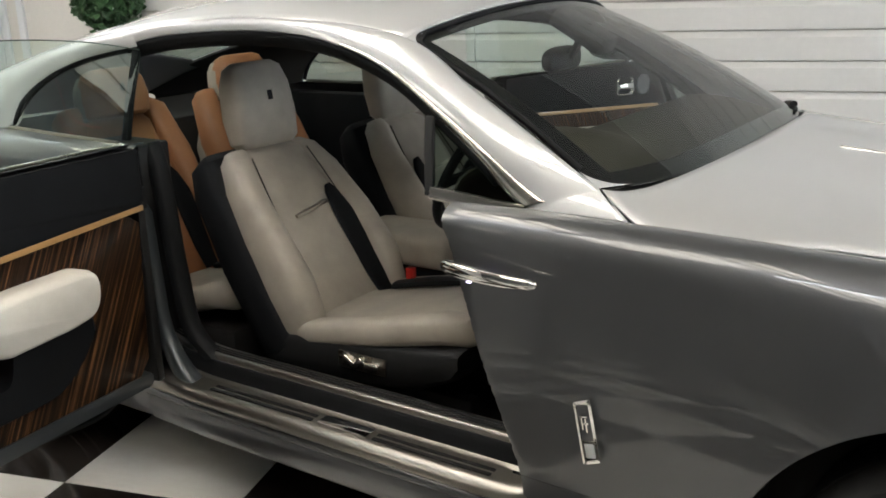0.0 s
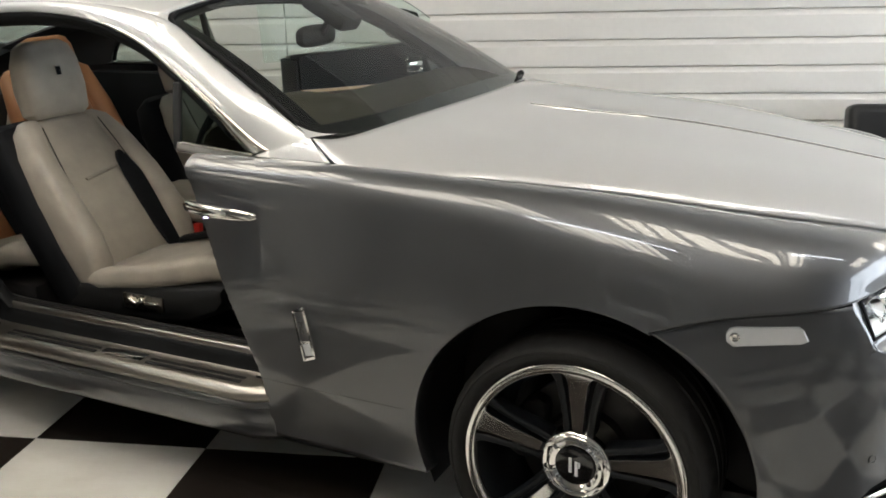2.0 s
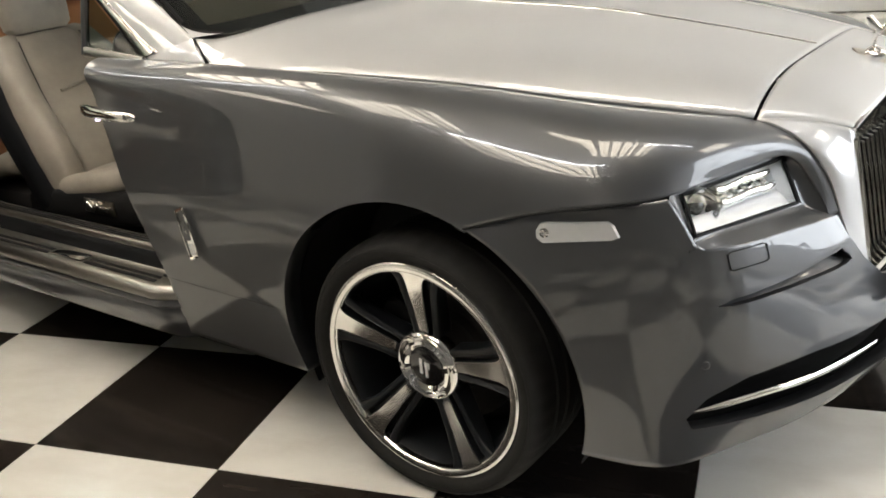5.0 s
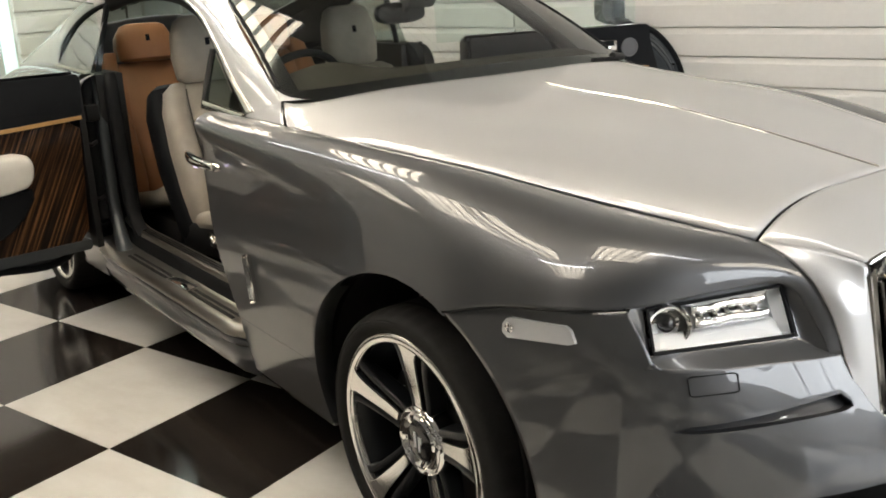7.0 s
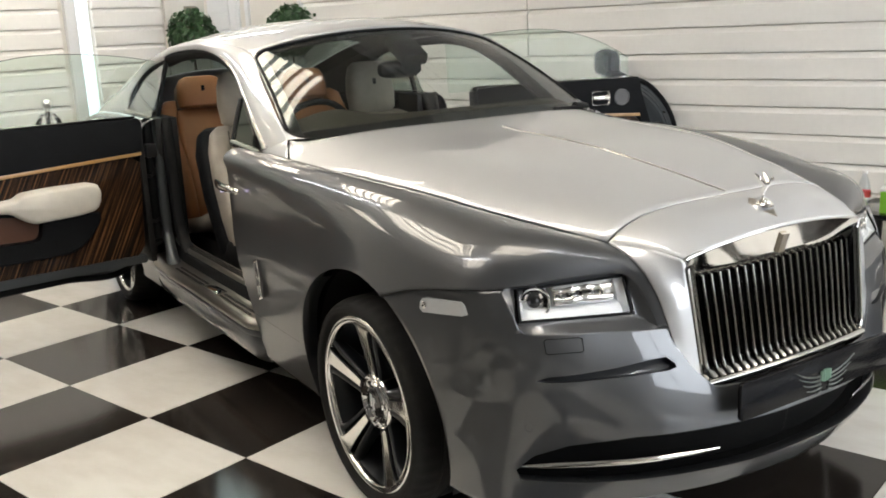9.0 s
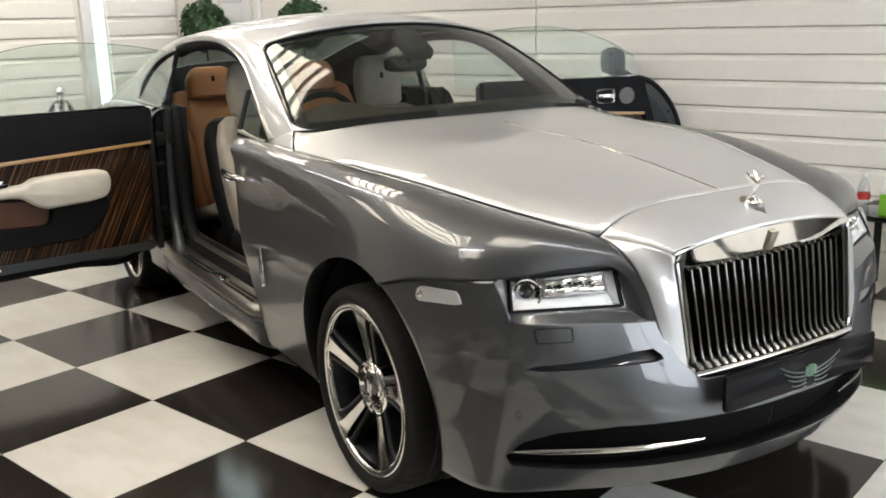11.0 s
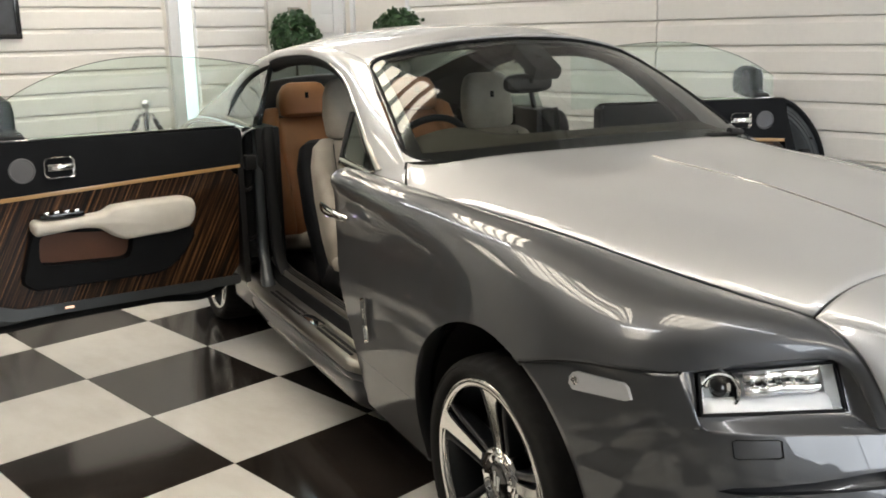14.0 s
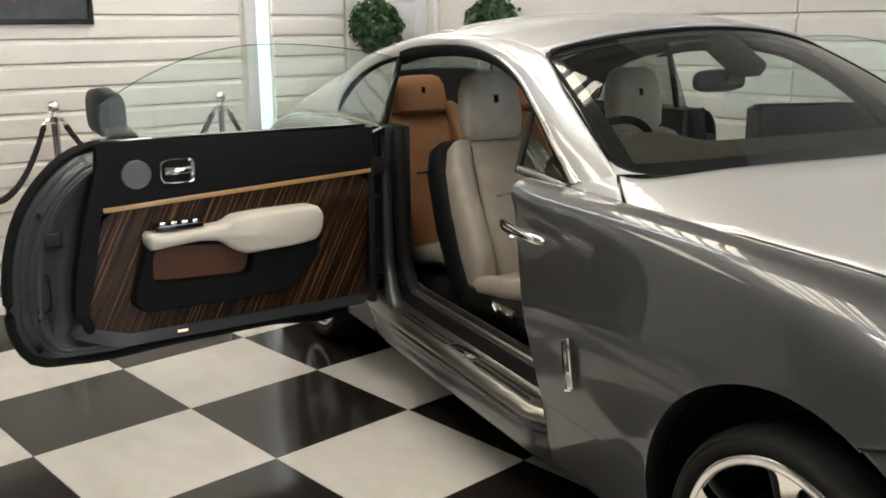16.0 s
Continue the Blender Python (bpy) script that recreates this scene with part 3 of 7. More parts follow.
for s in (-1, 1):
    sheet("grille_cheek", cheek_fn, 30, 14, SILVER, nose, "", 0.01, s)

# front wings
wing_w = spline([(-1.27, 0.940), (-0.9, 0.956), (-0.4, 0.965), (0.0, 0.968), (0.20, 0.962), (0.40, 0.940)])
wing_y = spline([(-1.27, 0.850), (-0.95, 0.826), (-0.737, 0.8155), (-0.31, 0.7755), (0.089, 0.7005), (0.283, 0.6405), (0.527, 0.5555), (0.617, 0.518)])
wing_z = spline([(-1.27, 1.088), (-0.95, 1.082), (-0.737, 1.077), (-0.31, 1.058), (0.089, 1.028), (0.283, 0.998), (0.527, 0.963), (0.617, 0.950)])


def wing_profile(x):
    yb, zb, yw = wing_y(x), wing_z(x), wing_w(x)
    w = yw - yb
    k = min(1.0, max(0.0, (x + 1.1) / 0.8))
    f = min(1.0, max(0.0, (0.62 - x) / 0.25))
    pts = [(yb, zb), (yb + 0.40 * w, zb + 0.014 * k * f - 0.006 * (1 - k)), (yb + 0.72 * w, zb - 0.030), (yb + 0.72 * w + (w * 0.28 - 0.034) * 0.72, zb - 0.085), (yw - 0.020, zb - 0.20), (yw - 0.001, 0.5 * (zb - 0.20) + 0.27), (yw - 0.012, 0.53), (yw - 0.030, 0.40), (yw - 0.062, 0.235)]
    return along(pts, 200)


def wing_section(x, high, low, n):
    """n steps down the side of the wing from the height high to the height low."""
    d = wing_profile(x)
    top = 0.0 if high is None else float(np.interp(-high, -d[:, 1], np.arange(200)))
    q = np.linspace(top, float(np.interp(-low, -d[8:, 1], np.arange(8, 200))), n + 1)
    return np.stack([np.interp(q, np.arange(200), d[:, 0]), np.interp(q, np.arange(200), d[:, 1])], 1)


wing_low = spline([(0.19, 0.772), (0.32, 0.812), (0.457, 0.838), (0.617, 0.849)])
LAMP_A, LAMP_B, LAMP_C, LAMP_D = (np.array(p) for p in ((0.617, 0.778, 0.849), (0.656, 0.800, 0.768), (0.780, 0.489, 0.760), (0.738, 0.487, 0.864)))


BROW_X = 0.40
BROW_0 = wing_section(BROW_X, None, wing_low(BROW_X), 44)
brow_top = spline([(0, BROW_X, wing_y(BROW_X), wing_z(BROW_X)), (0.30, 0.560, wing_y(0.560), wing_z(0.560)), (0.55, *(cheek_edge(0) + np.array((-0.003, 0.004, -0.002)))), (0.66, *cheek_edge(0.12)), (0.76, *cheek_edge(0.25)), (0.86, *cheek_edge(0.42)), (1, *cheek_edge(0.66))])
brow_low = spline([(0, BROW_X, BROW_0[-1][0], BROW_0[-1][1]), (0.22, 0.520, 0.876, 0.846), (0.38, 0.606, 0.800, 0.853), (0.55, 0.690, 0.640, 0.872), (0.66, 0.735, 0.530, 0.876), (0.72, 0.752, 0.498, 0.872), (0.78, 0.767, 0.481, 0.850), (0.86, 0.785, 0.472, 0.820), (0.93, 0.815, 0.462, 0.765), (1, 0.832, 0.455, 0.726)])


def brow_fn(u, v):
    """The wing over the lamp, drawn in from the last full section to the nose."""
    a, b = brow_top(u), brow_low(u)
    a0, b0 = brow_top(0), BROW_0[-1]
    i = v * 44
    k = min(int(i), 43)
    y, z = BROW_0[k] + (BROW_0[k + 1] - BROW_0[k]) * (i - k)
    oy, oz = y - (BROW_0[0][0] + (b0[0] - BROW_0[0][0]) * v), z - (BROW_0[0][1] + (b0[1] - BROW_0[0][1]) * v)
    t = brow_low(min(u + 0.02, 1)) - brow_low(max(u - 0.02, 0))
    n = np.array((-t[1], t[0])) / math.hypot(t[0], t[1])
    k = min(u / 0.3, 1.0)
    n = np.array((0.0, 1.0)) * (1 - k) + n * k
    n /= math.hypot(n[0], n[1])
    size = np.linalg.norm(b - a) / np.linalg.norm(np.array(brow_low(0)) - np.array(a0))
    keep = (1 - u) ** 0.35 * 0.9 + 0.1
    p = a + (b - a) * v
    return p[0] + n[0] * oy * size * keep, p[1] + n[1] * oy * size * keep, p[2] + oz * size * keep


def arch_lip(bm, cx, cz, r, lip):
    es = [e for e in bm.edges if e.is_boundary and all(abs(math.hypot(v.co.x - cx, v.co.z - cz) - r) < 1e-3 for v in e.verts)]
    g = bmesh.ops.extrude_edge_only(bm, edges=es)
    for v in (v for v in g["geom"] if isinstance(v, bmesh.types.BMVert)):
        v.co.y -= math.copysign(lip, v.co.y)
        v.co.x, v.co.z = cx + (v.co.x - cx) * 0.985, cz + (v.co.z - cz) * 0.985


def arch_cut(cx, cz, r, lip=0.05):
    """Takes the wheel opening out of a side panel and turns its edge inwards."""

    def go(bm):
        inside = {v for v in bm.verts if math.hypot(v.co.x - cx, v.co.z - cz) < r}
        bmesh.ops.delete(bm, geom=[f for f in bm.faces if all(v in inside for v in f.verts)], context="FACES")
        for v in list(bm.verts):
            d = math.hypot(v.co.x - cx, v.co.z - cz)
            if d < r:
                v.co.x, v.co.z = cx + (v.co.x - cx) * r / d, cz + (v.co.z - cz) * r / d
        if lip:
            arch_lip(bm, cx, cz, r, lip)

    return go


shut_x = lambda z: float(np.interp(z, (0.42, 0.47, 0.62, 0.85, 0.96, 1.05, 1.15), (-0.958, -0.965, -1.012, -1.104, -1.152, -1.182, -1.195)))


def shut_line(bm):
    """The slanted front edge of the door opening."""
    past = {v for v in bm.verts if v.co.x < shut_x(v.co.z)}
    bmesh.ops.delete(bm, geom=[f for f in bm.faces if all(v in past for v in f.verts)], context="FACES")
    for v in bm.verts:
        v.co.x = max(v.co.x, shut_x(v.co.z))


def shut_flange(bm):
    es = [e for e in bm.edges if e.is_boundary and all(abs(v.co.x - shut_x(v.co.z)) < 1e-5 for v in e.verts)]
    g = bmesh.ops.extrude_edge_only(bm, edges=es)
    for v in (v for v in g["geom"] if isinstance(v, bmesh.types.BMVert)):
        v.co.y -= math.copysign(0.06, v.co.y)


for s in (-1, 1):
    bm = bmesh.new()
    xs = sorted([float(x) for x in np.linspace(-1.27, BROW_X, 134)] + [0.19])
    cut = lambda x: wing_low(max(x, 0.19))
    add_grid(bm, [[(x, s * y, z) for y, z in wing_section(x, None, cut(x), 44)] for x in xs])
    add_grid(bm, [[(x, s * y, z) for y, z in wing_section(x, cut(x), 0.235, 40)] for x in xs if x <= 0.19])
    bmesh.ops.remove_doubles(bm, verts=bm.verts, dist=2e-4)
    arch_cut(0, AXLE_Z, ARCH_R, 0)(bm)
    shut_line(bm)
    add_grid(bm, [[(lambda q: (q[0], s * q[1], q[2]))(brow_fn(i / 64, j / 44)) for j in range(45)] for i in range(65)])
    bmesh.ops.remove_doubles(bm, verts=bm.verts, dist=2e-4)
    soften(bm, 70)
    shut_flange(bm)
    arch_lip(bm, 0, AXLE_Z, ARCH_R, 0.05)
    wing = part("front_wing", bm, GREY, car, "graphite grey front wing")
    md = wing.modifiers.new("thickness", "SOLIDIFY")
    md.thickness, md.offset = 0.006, 0
    bm = bmesh.new()
    add_tube(bm, [(x, s * (np.interp(wing_low(x), wing_profile(x)[::-1, 1], wing_profile(x)[::-1, 0]) + 0.001), wing_low(x)) for x in np.linspace(0.187, 0.40, 12)] + [(lambda q: (q[0], s * (q[1] + 0.001), q[2]))(brow_low(t)) for t in np.linspace(0.05, 0.37, 10)], 0.003, 6)
    part("bumper_joint", bm, SEAL, wing)
    # lower body joint and the wheel housing
    bm = bmesh.new()
    add_tube(bm, [(x, s * (wing_w(x) - 0.0245), 0.440) for x in np.linspace(-0.985, -0.455, 14)], 0.0035, 6)
    part("body_joint", bm, SEAL, wing)
    bm = bmesh.new()
    prof = [[(0.455 * math.cos(q), s * y, AXLE_Z + 0.455 * math.sin(q)) for y in (0.880, 0.6, 0.56)] for q in np.linspace(radians(-22), radians(202), 40)]
    for r in prof:
        r[2] = (r[2][0] * 0.25, s * 0.56, AXLE_Z + (r[2][2] - AXLE_Z) * 0.25)
    add_grid(bm, prof)
    part("wheel_housing", bm, BLACK, wing, "black wheel housing")

# front bumper
S_KNOTS = (0.0, 0.3, 0.5, 0.7, 0.85, 1.0)
LEVELS = [
    (0.23, (0.49, 0.64, 0.73, 0.82, 0.89, 0.91), (0.890, 0.815, 0.66, 0.47, 0.22, 0)),
    (0.30, (0.46, 0.660, 0.77, 0.88, 0.955, 0.975), (0.900, 0.818, 0.67, 0.47, 0.22, 0)),
    (0.42, (0.445, 0.668, 0.79, 0.90, 0.97, 0.985), (0.912, 0.795, 0.64, 0.46, 0.22, 0)),
    (0.56, (0.403, 0.690, 0.810, 0.890, 0.945, 0.955), (0.925, 0.778, 0.61, 0.445, 0.22, 0)),
    (0.66, (0.335, 0.698, 0.805, 0.868, 0.90, 0.91), (0.937, 0.770, 0.60, 0.421, 0.20, 0)),
    (0.77, (0.186, 0.668, 0.775, 0.836, 0.86, 0.87), (0.950, 0.808, 0.60, 0.440, 0.22, 0)),
    (0.86, (0.19, 0.613, 0.72, 0.78, 0.80, 0.81), (0.955, 0.794, 0.60, 0.45, 0.22, 0)),
]
LZ = np.array([v[0] for v in LEVELS])
for i in (1, 2):
    # even out each upright line of the surface
    cols = [np.polyval(np.polyfit(LZ, np.array([v[i][k] for v in LEVELS]), 3), LZ) for k in range(6)]
    LEVELS = [tuple(tuple(float(c[r]) for c in cols) if j == i else v[j] for j in range(3)) for r, v in enumerate(LEVELS)]
PLAN_X = [(z, fair(list(zip(S_KNOTS, xs)))) for z, xs, ys in LEVELS]
PLAN_Y = [(z, fair(list(zip(S_KNOTS, ys)))) for z, xs, ys in LEVELS]


def bumper_at(s, z, back=0.0):
    a = abs(s)
    x = fair([(k, f(a)) for k, f in PLAN_X])(z)
    y = fair([(k, f(a)) for k, f in PLAN_Y])(z)
    if a < 0.25:
        x0 = fair([(k, f(0)) for k, f in PLAN_X])(z)
        e = 1 - a / 0.25
        x += (math.sqrt(max(ARCH_R**2 - (z - AXLE_Z) ** 2, 0)) + 0.001 - x0) * e * e * (3 - 2 * e)
    return np.array((x - back, math.copysign(y, s) * (1 - back * 0.4), z))


def line(*pts):
    return lambda q: float(np.interp(abs(q), [p[0] for p in pts], [p[1] for p in pts]))


b_top = line((0, 0.772), (0.08, 0.812), (0.17, 0.838), (0.287, 0.851), (0.2875, 0.744), (0.5, 0.736), (0.699, 0.7265), (0.70, 0.690), (0.735, 0.612), (0.775, 0.555), (1, 0.546))
in_low = line((0, 0.34), (0.285, 0.345), (0.31, 0.312), (0.5, 0.302), (0.7, 0.306), (1, 0.312))
in_high = line((0, 0.34), (0.285, 0.345), (0.33, 0.392), (0.42, 0.425), (0.6, 0.447), (1, 0.452))
slot_low = line((0, 0.60), (0.30, 0.612), (0.34, 0.606), (0.5, 0.610), (0.6, 0.614), (0.68, 0.616), (0.699, 0.622), (0.735, 0.57), (0.775, 0.52), (1, 0.51))
slot_high = line((0, 0.60), (0.30, 0.612), (0.335, 0.626), (0.5, 0.639), (0.62, 0.652), (0.675, 0.655), (0.695, 0.636), (0.699, 0.622), (0.735, 0.57), (0.775, 0.52), (1, 0.51))
bumper = empty("front_bumper")
bumper.parent = car
tagged(bumper, "graphite grey front bumper with a wide dark intake")


HALF = sorted(set([round(float(v), 4) for v in np.linspace(0.0, 1.0, 96)] + [0.287, 0.29, 0.675, 0.695, 0.699, 0.70, 0.735, 0.775]))
# from the right arch (-0 side) round the nose to the left arch
SPAN = [("r", v) for v in HALF] + [("l", v) for v in HALF[::-1][1:]]
SPAN = [-v - 1e-9 if k == "r" else v + 1e-9 for k, v in SPAN]


CORNER = 0.287


def bumper_column(q):
    lo, hi, s0, s1 = in_low(q), in_high(q), slot_low(q), slot_high(q)
    mid = b_top(q) if abs(q) > CORNER else 0.744 - 0.06 * (1 - abs(q) / CORNER)
    return [0.232 + (lo - 0.232) * j / 8 for j in range(9)] + [hi + (s0 - hi) * j / 14 for j in range(15)] + [s1 + (mid - s1) * j / 14 for j in range(15)]


bm = bmesh.new()
bv = [[bm.verts.new(tuple(bumper_at(q, z))) for z in bumper_column(q)] for q in SPAN]
mouth = set()
for a, b in zip(bv, bv[1:]):
    for i in range(38):
        q4 = [a[i], a[i + 1], b[i + 1], b[i]]
        if i in (8, 23):
            if max((a[i].co - a[i + 1].co).length, (b[i].co - b[i + 1].co).length) > 0.004:
                mouth.update(q4)
                continue
        bm.faces.new(q4)
for s in (-1, 1):
    qs = [s * q for q in HALF if q <= CORNER]
    add_grid(bm, [[bumper_at(q + s * 1e-9, z) for z in np.linspace(bumper_column(q)[-1], b_top(q), 12)] for q in qs])
bmesh.ops.remove_doubles(bm, verts=bm.verts, dist=1e-4)
mouth = {v for v in mouth if v.is_valid}
bmesh.ops.dissolve_degenerate(bm, dist=1e-5, edges=bm.edges)
soften(bm, 6)
es = [e for e in bm.edges if e.is_boundary and all(v.is_valid and v in mouth for v in e.verts)]
g = bmesh.ops.extrude_edge_only(bm, edges=es)
for v in (v for v in g["geom"] if isinstance(v, bmesh.types.BMVert)):
    v.co.x -= 0.035
    v.co.y *= 0.985
for f in (f for f in g["geom"] if isinstance(f, bmesh.types.BMFace)):
    f.material_index = 1 if 0.36 < f.calc_center_median().z < 0.5 else 0
skin = part("bumper_skin", bm, [GREY, DEEP], bumper, "", sharp=50)
md = skin.modifiers.new("thickness", "SOLIDIFY")
md.thickness, md.offset = 0.005, 0
bm = bmesh.new()
add_grid(bm, [[bumper_at(q, z, 0.075) for z in np.linspace(0.25, 0.50, 8)] for q in np.linspace(-0.9999, -0.27, 40)])
add_grid(bm, [[bumper_at(q, z, 0.075) for z in np.linspace(0.25, 0.50, 8)] for q in np.linspace(0.27, 0.9999, 40)])
part("intake_backing", bm, DEEP, bumper, "black intake backing")
for z0, nm in ((in_low, "intake_floor"), (in_high, "intake_roof")):
    bm = bmesh.new()
    for s in (-1, 1):
        add_grid(bm, [[bumper_at(s * q, z0(q), back) for back in (0.030, 0.055, 0.085)] for q in np.linspace(0.29, 0.9999, 40)])
    part(nm, bm, DEEP, bumper, "black lining of the intake")
for s in (-1, 1):
    bm = bmesh.new()
    add_grid(bm, [[bumper_at(s * q, slot_low(q) - 0.006 + (slot_high(q) - slot_low(q) + 0.016) * t, 0.001 + 0.042 * t ** 0.8) for t in np.linspace(0, 1, 9)] for q in np.linspace(0.292, 0.698, 40)])
    part("slot_scoop", bm, GREY, bumper, "painted scoop of the slot")
    bm = bmesh.new()
    rings = []
    for k, q in enumerate(np.linspace(0.296, 0.80, 24)):
        c = bumper_at(s * q, 0.352 + 0.012 * k / 23, 0.010 + 0.014 * k / 23)
        r = 0.0085 * min(1, 0.35 + 3 * min(k, 23 - k) / 23)
        rings.append(ring(c, (0.55, s * 0.83, 0), (0, 0, 1), r * 0.8, r, 2.2, 10))
    add_loft(bm, rings)
    part("intake_strip", bm, CHROME, bumper, "bright chrome strip in the intake")
    c0 = [bumper_at(s * q, z) + np.array((0.0035, s * 0.0025, 0)) for q, z in ((0.335, 0.688), (0.425, 0.690), (0.425, 0.728), (0.335, 0.728))]
    bm = bmesh.new()
    add_tube(bm, [tuple(p) for a, b in zip(c0, c0[1:] + c0[:1]) for p in (a * 0.92 + b * 0.08, a * 0.08 + b * 0.92)], 0.0016, 5, True)
    part("washer_cover", bm, SEAL, bumper, "outline of a small square cover")
    bm = bmesh.new()
    c1 = bumper_at(s * 0.30, 0.475)
    lathe(bm, [(-0.002, 0.012), (0.003, 0.012), (0.004, 0.009), (0.001, 0.008), (0.001, 0.0005)], c1, (0.75, s * 0.66, 0), 20)
    part("parking_sensor", bm, GREY, bumper)

# number plate with an unlettered emblem
plate_base = plate("number_plate", rounded([(-0.33, 0), (0.33, 0), (0.33, 0.108), (-0.33, 0.108)], 0.012), (-0.006, 0.006), PLATE, bumper, "black display plate with a pale winged emblem", at=pose(1.004, 0.005, 0.476, 0, 0, 90))
bm = bmesh.new()
for s in (-1, 1):
    for k in range(5):
        q = 1 - 0.15 * k
        add_tube(bm, [(1.0115, 0.03 + s * (0.018 + q * 0.115 * t), 0.476 + 0.048 - 0.011 * k + 0.036 * q * t * t - 0.006 * k * t) for t in np.linspace(0, 1, 8)], lambda t: 0.0036 - 0.0022 * t, 5)
part("emblem_wings", bm, surface("emblem_grey", (0.085, 0.095, 0.088), 0.5), plate_base, "dull winged emblem shape")
bm = bmesh.new()
for y0 in (-0.018, -0.006, 0.006, 0.018):
    add_tube(bm, [(1.0125, 0.03 + y0, 0.506 + 0.3 * abs(y0)), (1.0125, 0.03 + y0, 0.545 - 0.3 * abs(y0))], 0.0046, 6)
part("emblem_centre", bm, surface("emblem_green", (0.16, 0.27, 0.20), 0.5), plate_base, "pale green bars")

# grille
grille = empty("grille")
grille.parent = car
tagged(grille, "tall chrome radiator grille with upright vanes")


def grille_pt(w, h, out=0.0):
    """w -1 to 1 across, h 0 at the foot to 1 at the crown."""
    g = grille_side(1 - h)
    crown = max(0, h - 0.86) / 0.14
    return Vector((g[0] + out + 0.018 * (1 - w * w), w * g[1], g[2] + 0.038 * crown * (1 - abs(w) ** 2.2)))


frame_pts = [grille_pt(-1, h) for h in np.linspace(0.04, 1, 14)] + [grille_pt(w, 1) for w in np.linspace(-0.97, 0.97, 24)] + [grille_pt(1, h) for h in np.linspace(1, 0.04, 14)] + [grille_pt(w, 0.0) for w in np.linspace(0.96, -0.96, 20)]
bm = bmesh.new()
add_tube(bm, [tuple(p) for p in frame_pts], 0.0075, 8, True)
part("grille_frame", bm, DARK_CHROME, grille, "chrome grille frame")
bm = bmesh.new()
add_tube(bm, [tuple(grille_pt(w, 0.012, 0.010)) for w in np.linspace(-0.97, 0.97, 28)], 0.013, 10)
part("grille_foot", bm, DARK_CHROME, grille, "rounded chrome foot of the grille")
bm = bmesh.new()
add_grid(bm, [[grille_pt(w, 1 - 0.175 * k / 6, 0.012 - 0.042 * k / 6) for w in np.linspace(-0.98, 0.98, 30)] for k in range(7)])
ob = part("grille_header", bm, CHROME, grille, "polished header over the vanes")
bm = bmesh.new()
for w0, w1 in ((-0.985, -0.93), (0.93, 0.985)):
    add_grid(bm, [[grille_pt(w0 + (w1 - w0) * k / 3, h, -0.01 * math.sin(math.pi * k / 3)) for h in np.linspace(0.02, 0.99, 12)] for k in range(4)])
add_grid(bm, [[grille_pt(w, 0.015 + 0.10 * k / 4, 0.006 - 0.034 * (k / 4) ** 1.5) for w in np.linspace(-0.97, 0.97, 24)] for k in range(5)])
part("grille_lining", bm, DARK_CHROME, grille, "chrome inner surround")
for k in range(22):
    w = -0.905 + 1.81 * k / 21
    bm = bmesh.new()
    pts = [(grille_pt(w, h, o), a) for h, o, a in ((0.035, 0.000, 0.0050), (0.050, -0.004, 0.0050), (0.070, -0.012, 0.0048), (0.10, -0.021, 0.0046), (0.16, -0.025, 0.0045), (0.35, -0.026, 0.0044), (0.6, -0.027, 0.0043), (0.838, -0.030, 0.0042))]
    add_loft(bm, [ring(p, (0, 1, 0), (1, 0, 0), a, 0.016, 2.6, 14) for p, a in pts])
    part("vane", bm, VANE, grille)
bm = bmesh.new()
add_grid(bm, [[grille_pt(w, h, -0.065) for w in np.linspace(-0.97, 0.97, 8)] for h in np.linspace(0.0, 1.0, 6)])
part("grille_backing", bm, BLACK, grille, "black grille backing")
bm = bmesh.new()
add_loft(bm, [ring(grille_pt(0, h, o), (0, 1, 0), (1, 0, 0), 0.014, 0.006, 5, 12) for h, o in ((0.875, -0.014), (0.88, -0.012), (0.962, 0.008), (0.967, 0.008))])
badge = part("grille_badge", bm, SATIN, grille, "small upright metal badge")
# winged figurine on a pointed plate
bm = bmesh.new()
add_loft(bm, [[Vector((0.800 + 0.86 * k * x, 0.86 * k * y, z - 0.344 * k * x)) for x, y in ((0.058, 0), (0.024, 0.030), (-0.036, 0.036), (-0.062, 0), (-0.036, -0.036), (0.024, -0.030))] for k, z in ((1.0, 0.981), (1.0, 0.9885), (0.94, 0.9905))])
mascot = part("bonnet_figurine_base", bm, SATIN, car, "pointed flat metal plate on the nose panel", sharp=20)
bm = bmesh.new()
add_loft(bm, [ring((0.800, 0, z), (1, 0, 0), (0, 1, 0), r * 1.15, r, 2.2, 20) for z, r in ((0.993, 0.026), (0.999, 0.026), (1.003, 0.021), (1.007, 0.020), (1.012, 0.012), (1.016, 0.007))])
part("figurine_plinth", bm, CHROME, mascot, "chrome stepped plinth")
bm = bmesh.new()
add_loft(bm, [ring((0.800 + dx, 0, z), (0.9, 0, -0.4), (0, 1, 0), a, b, 2.2, 14) for dx, z, a, b in ((-0.002, 1.013, 0.007, 0.006), (-0.004, 1.026, 0.0055, 0.005), (-0.003, 1.042, 0.007, 0.007), (0.002, 1.056, 0.010, 0.010), (0.010, 1.068, 0.010, 0.013), (0.019, 1.077, 0.008, 0.011), (0.025, 1.083, 0.005, 0.005), (0.029, 1.088, 0.0068, 0.006), (0.034, 1.094, 0.0062, 0.0055), (0.038, 1.099, 0.002, 0.002))])
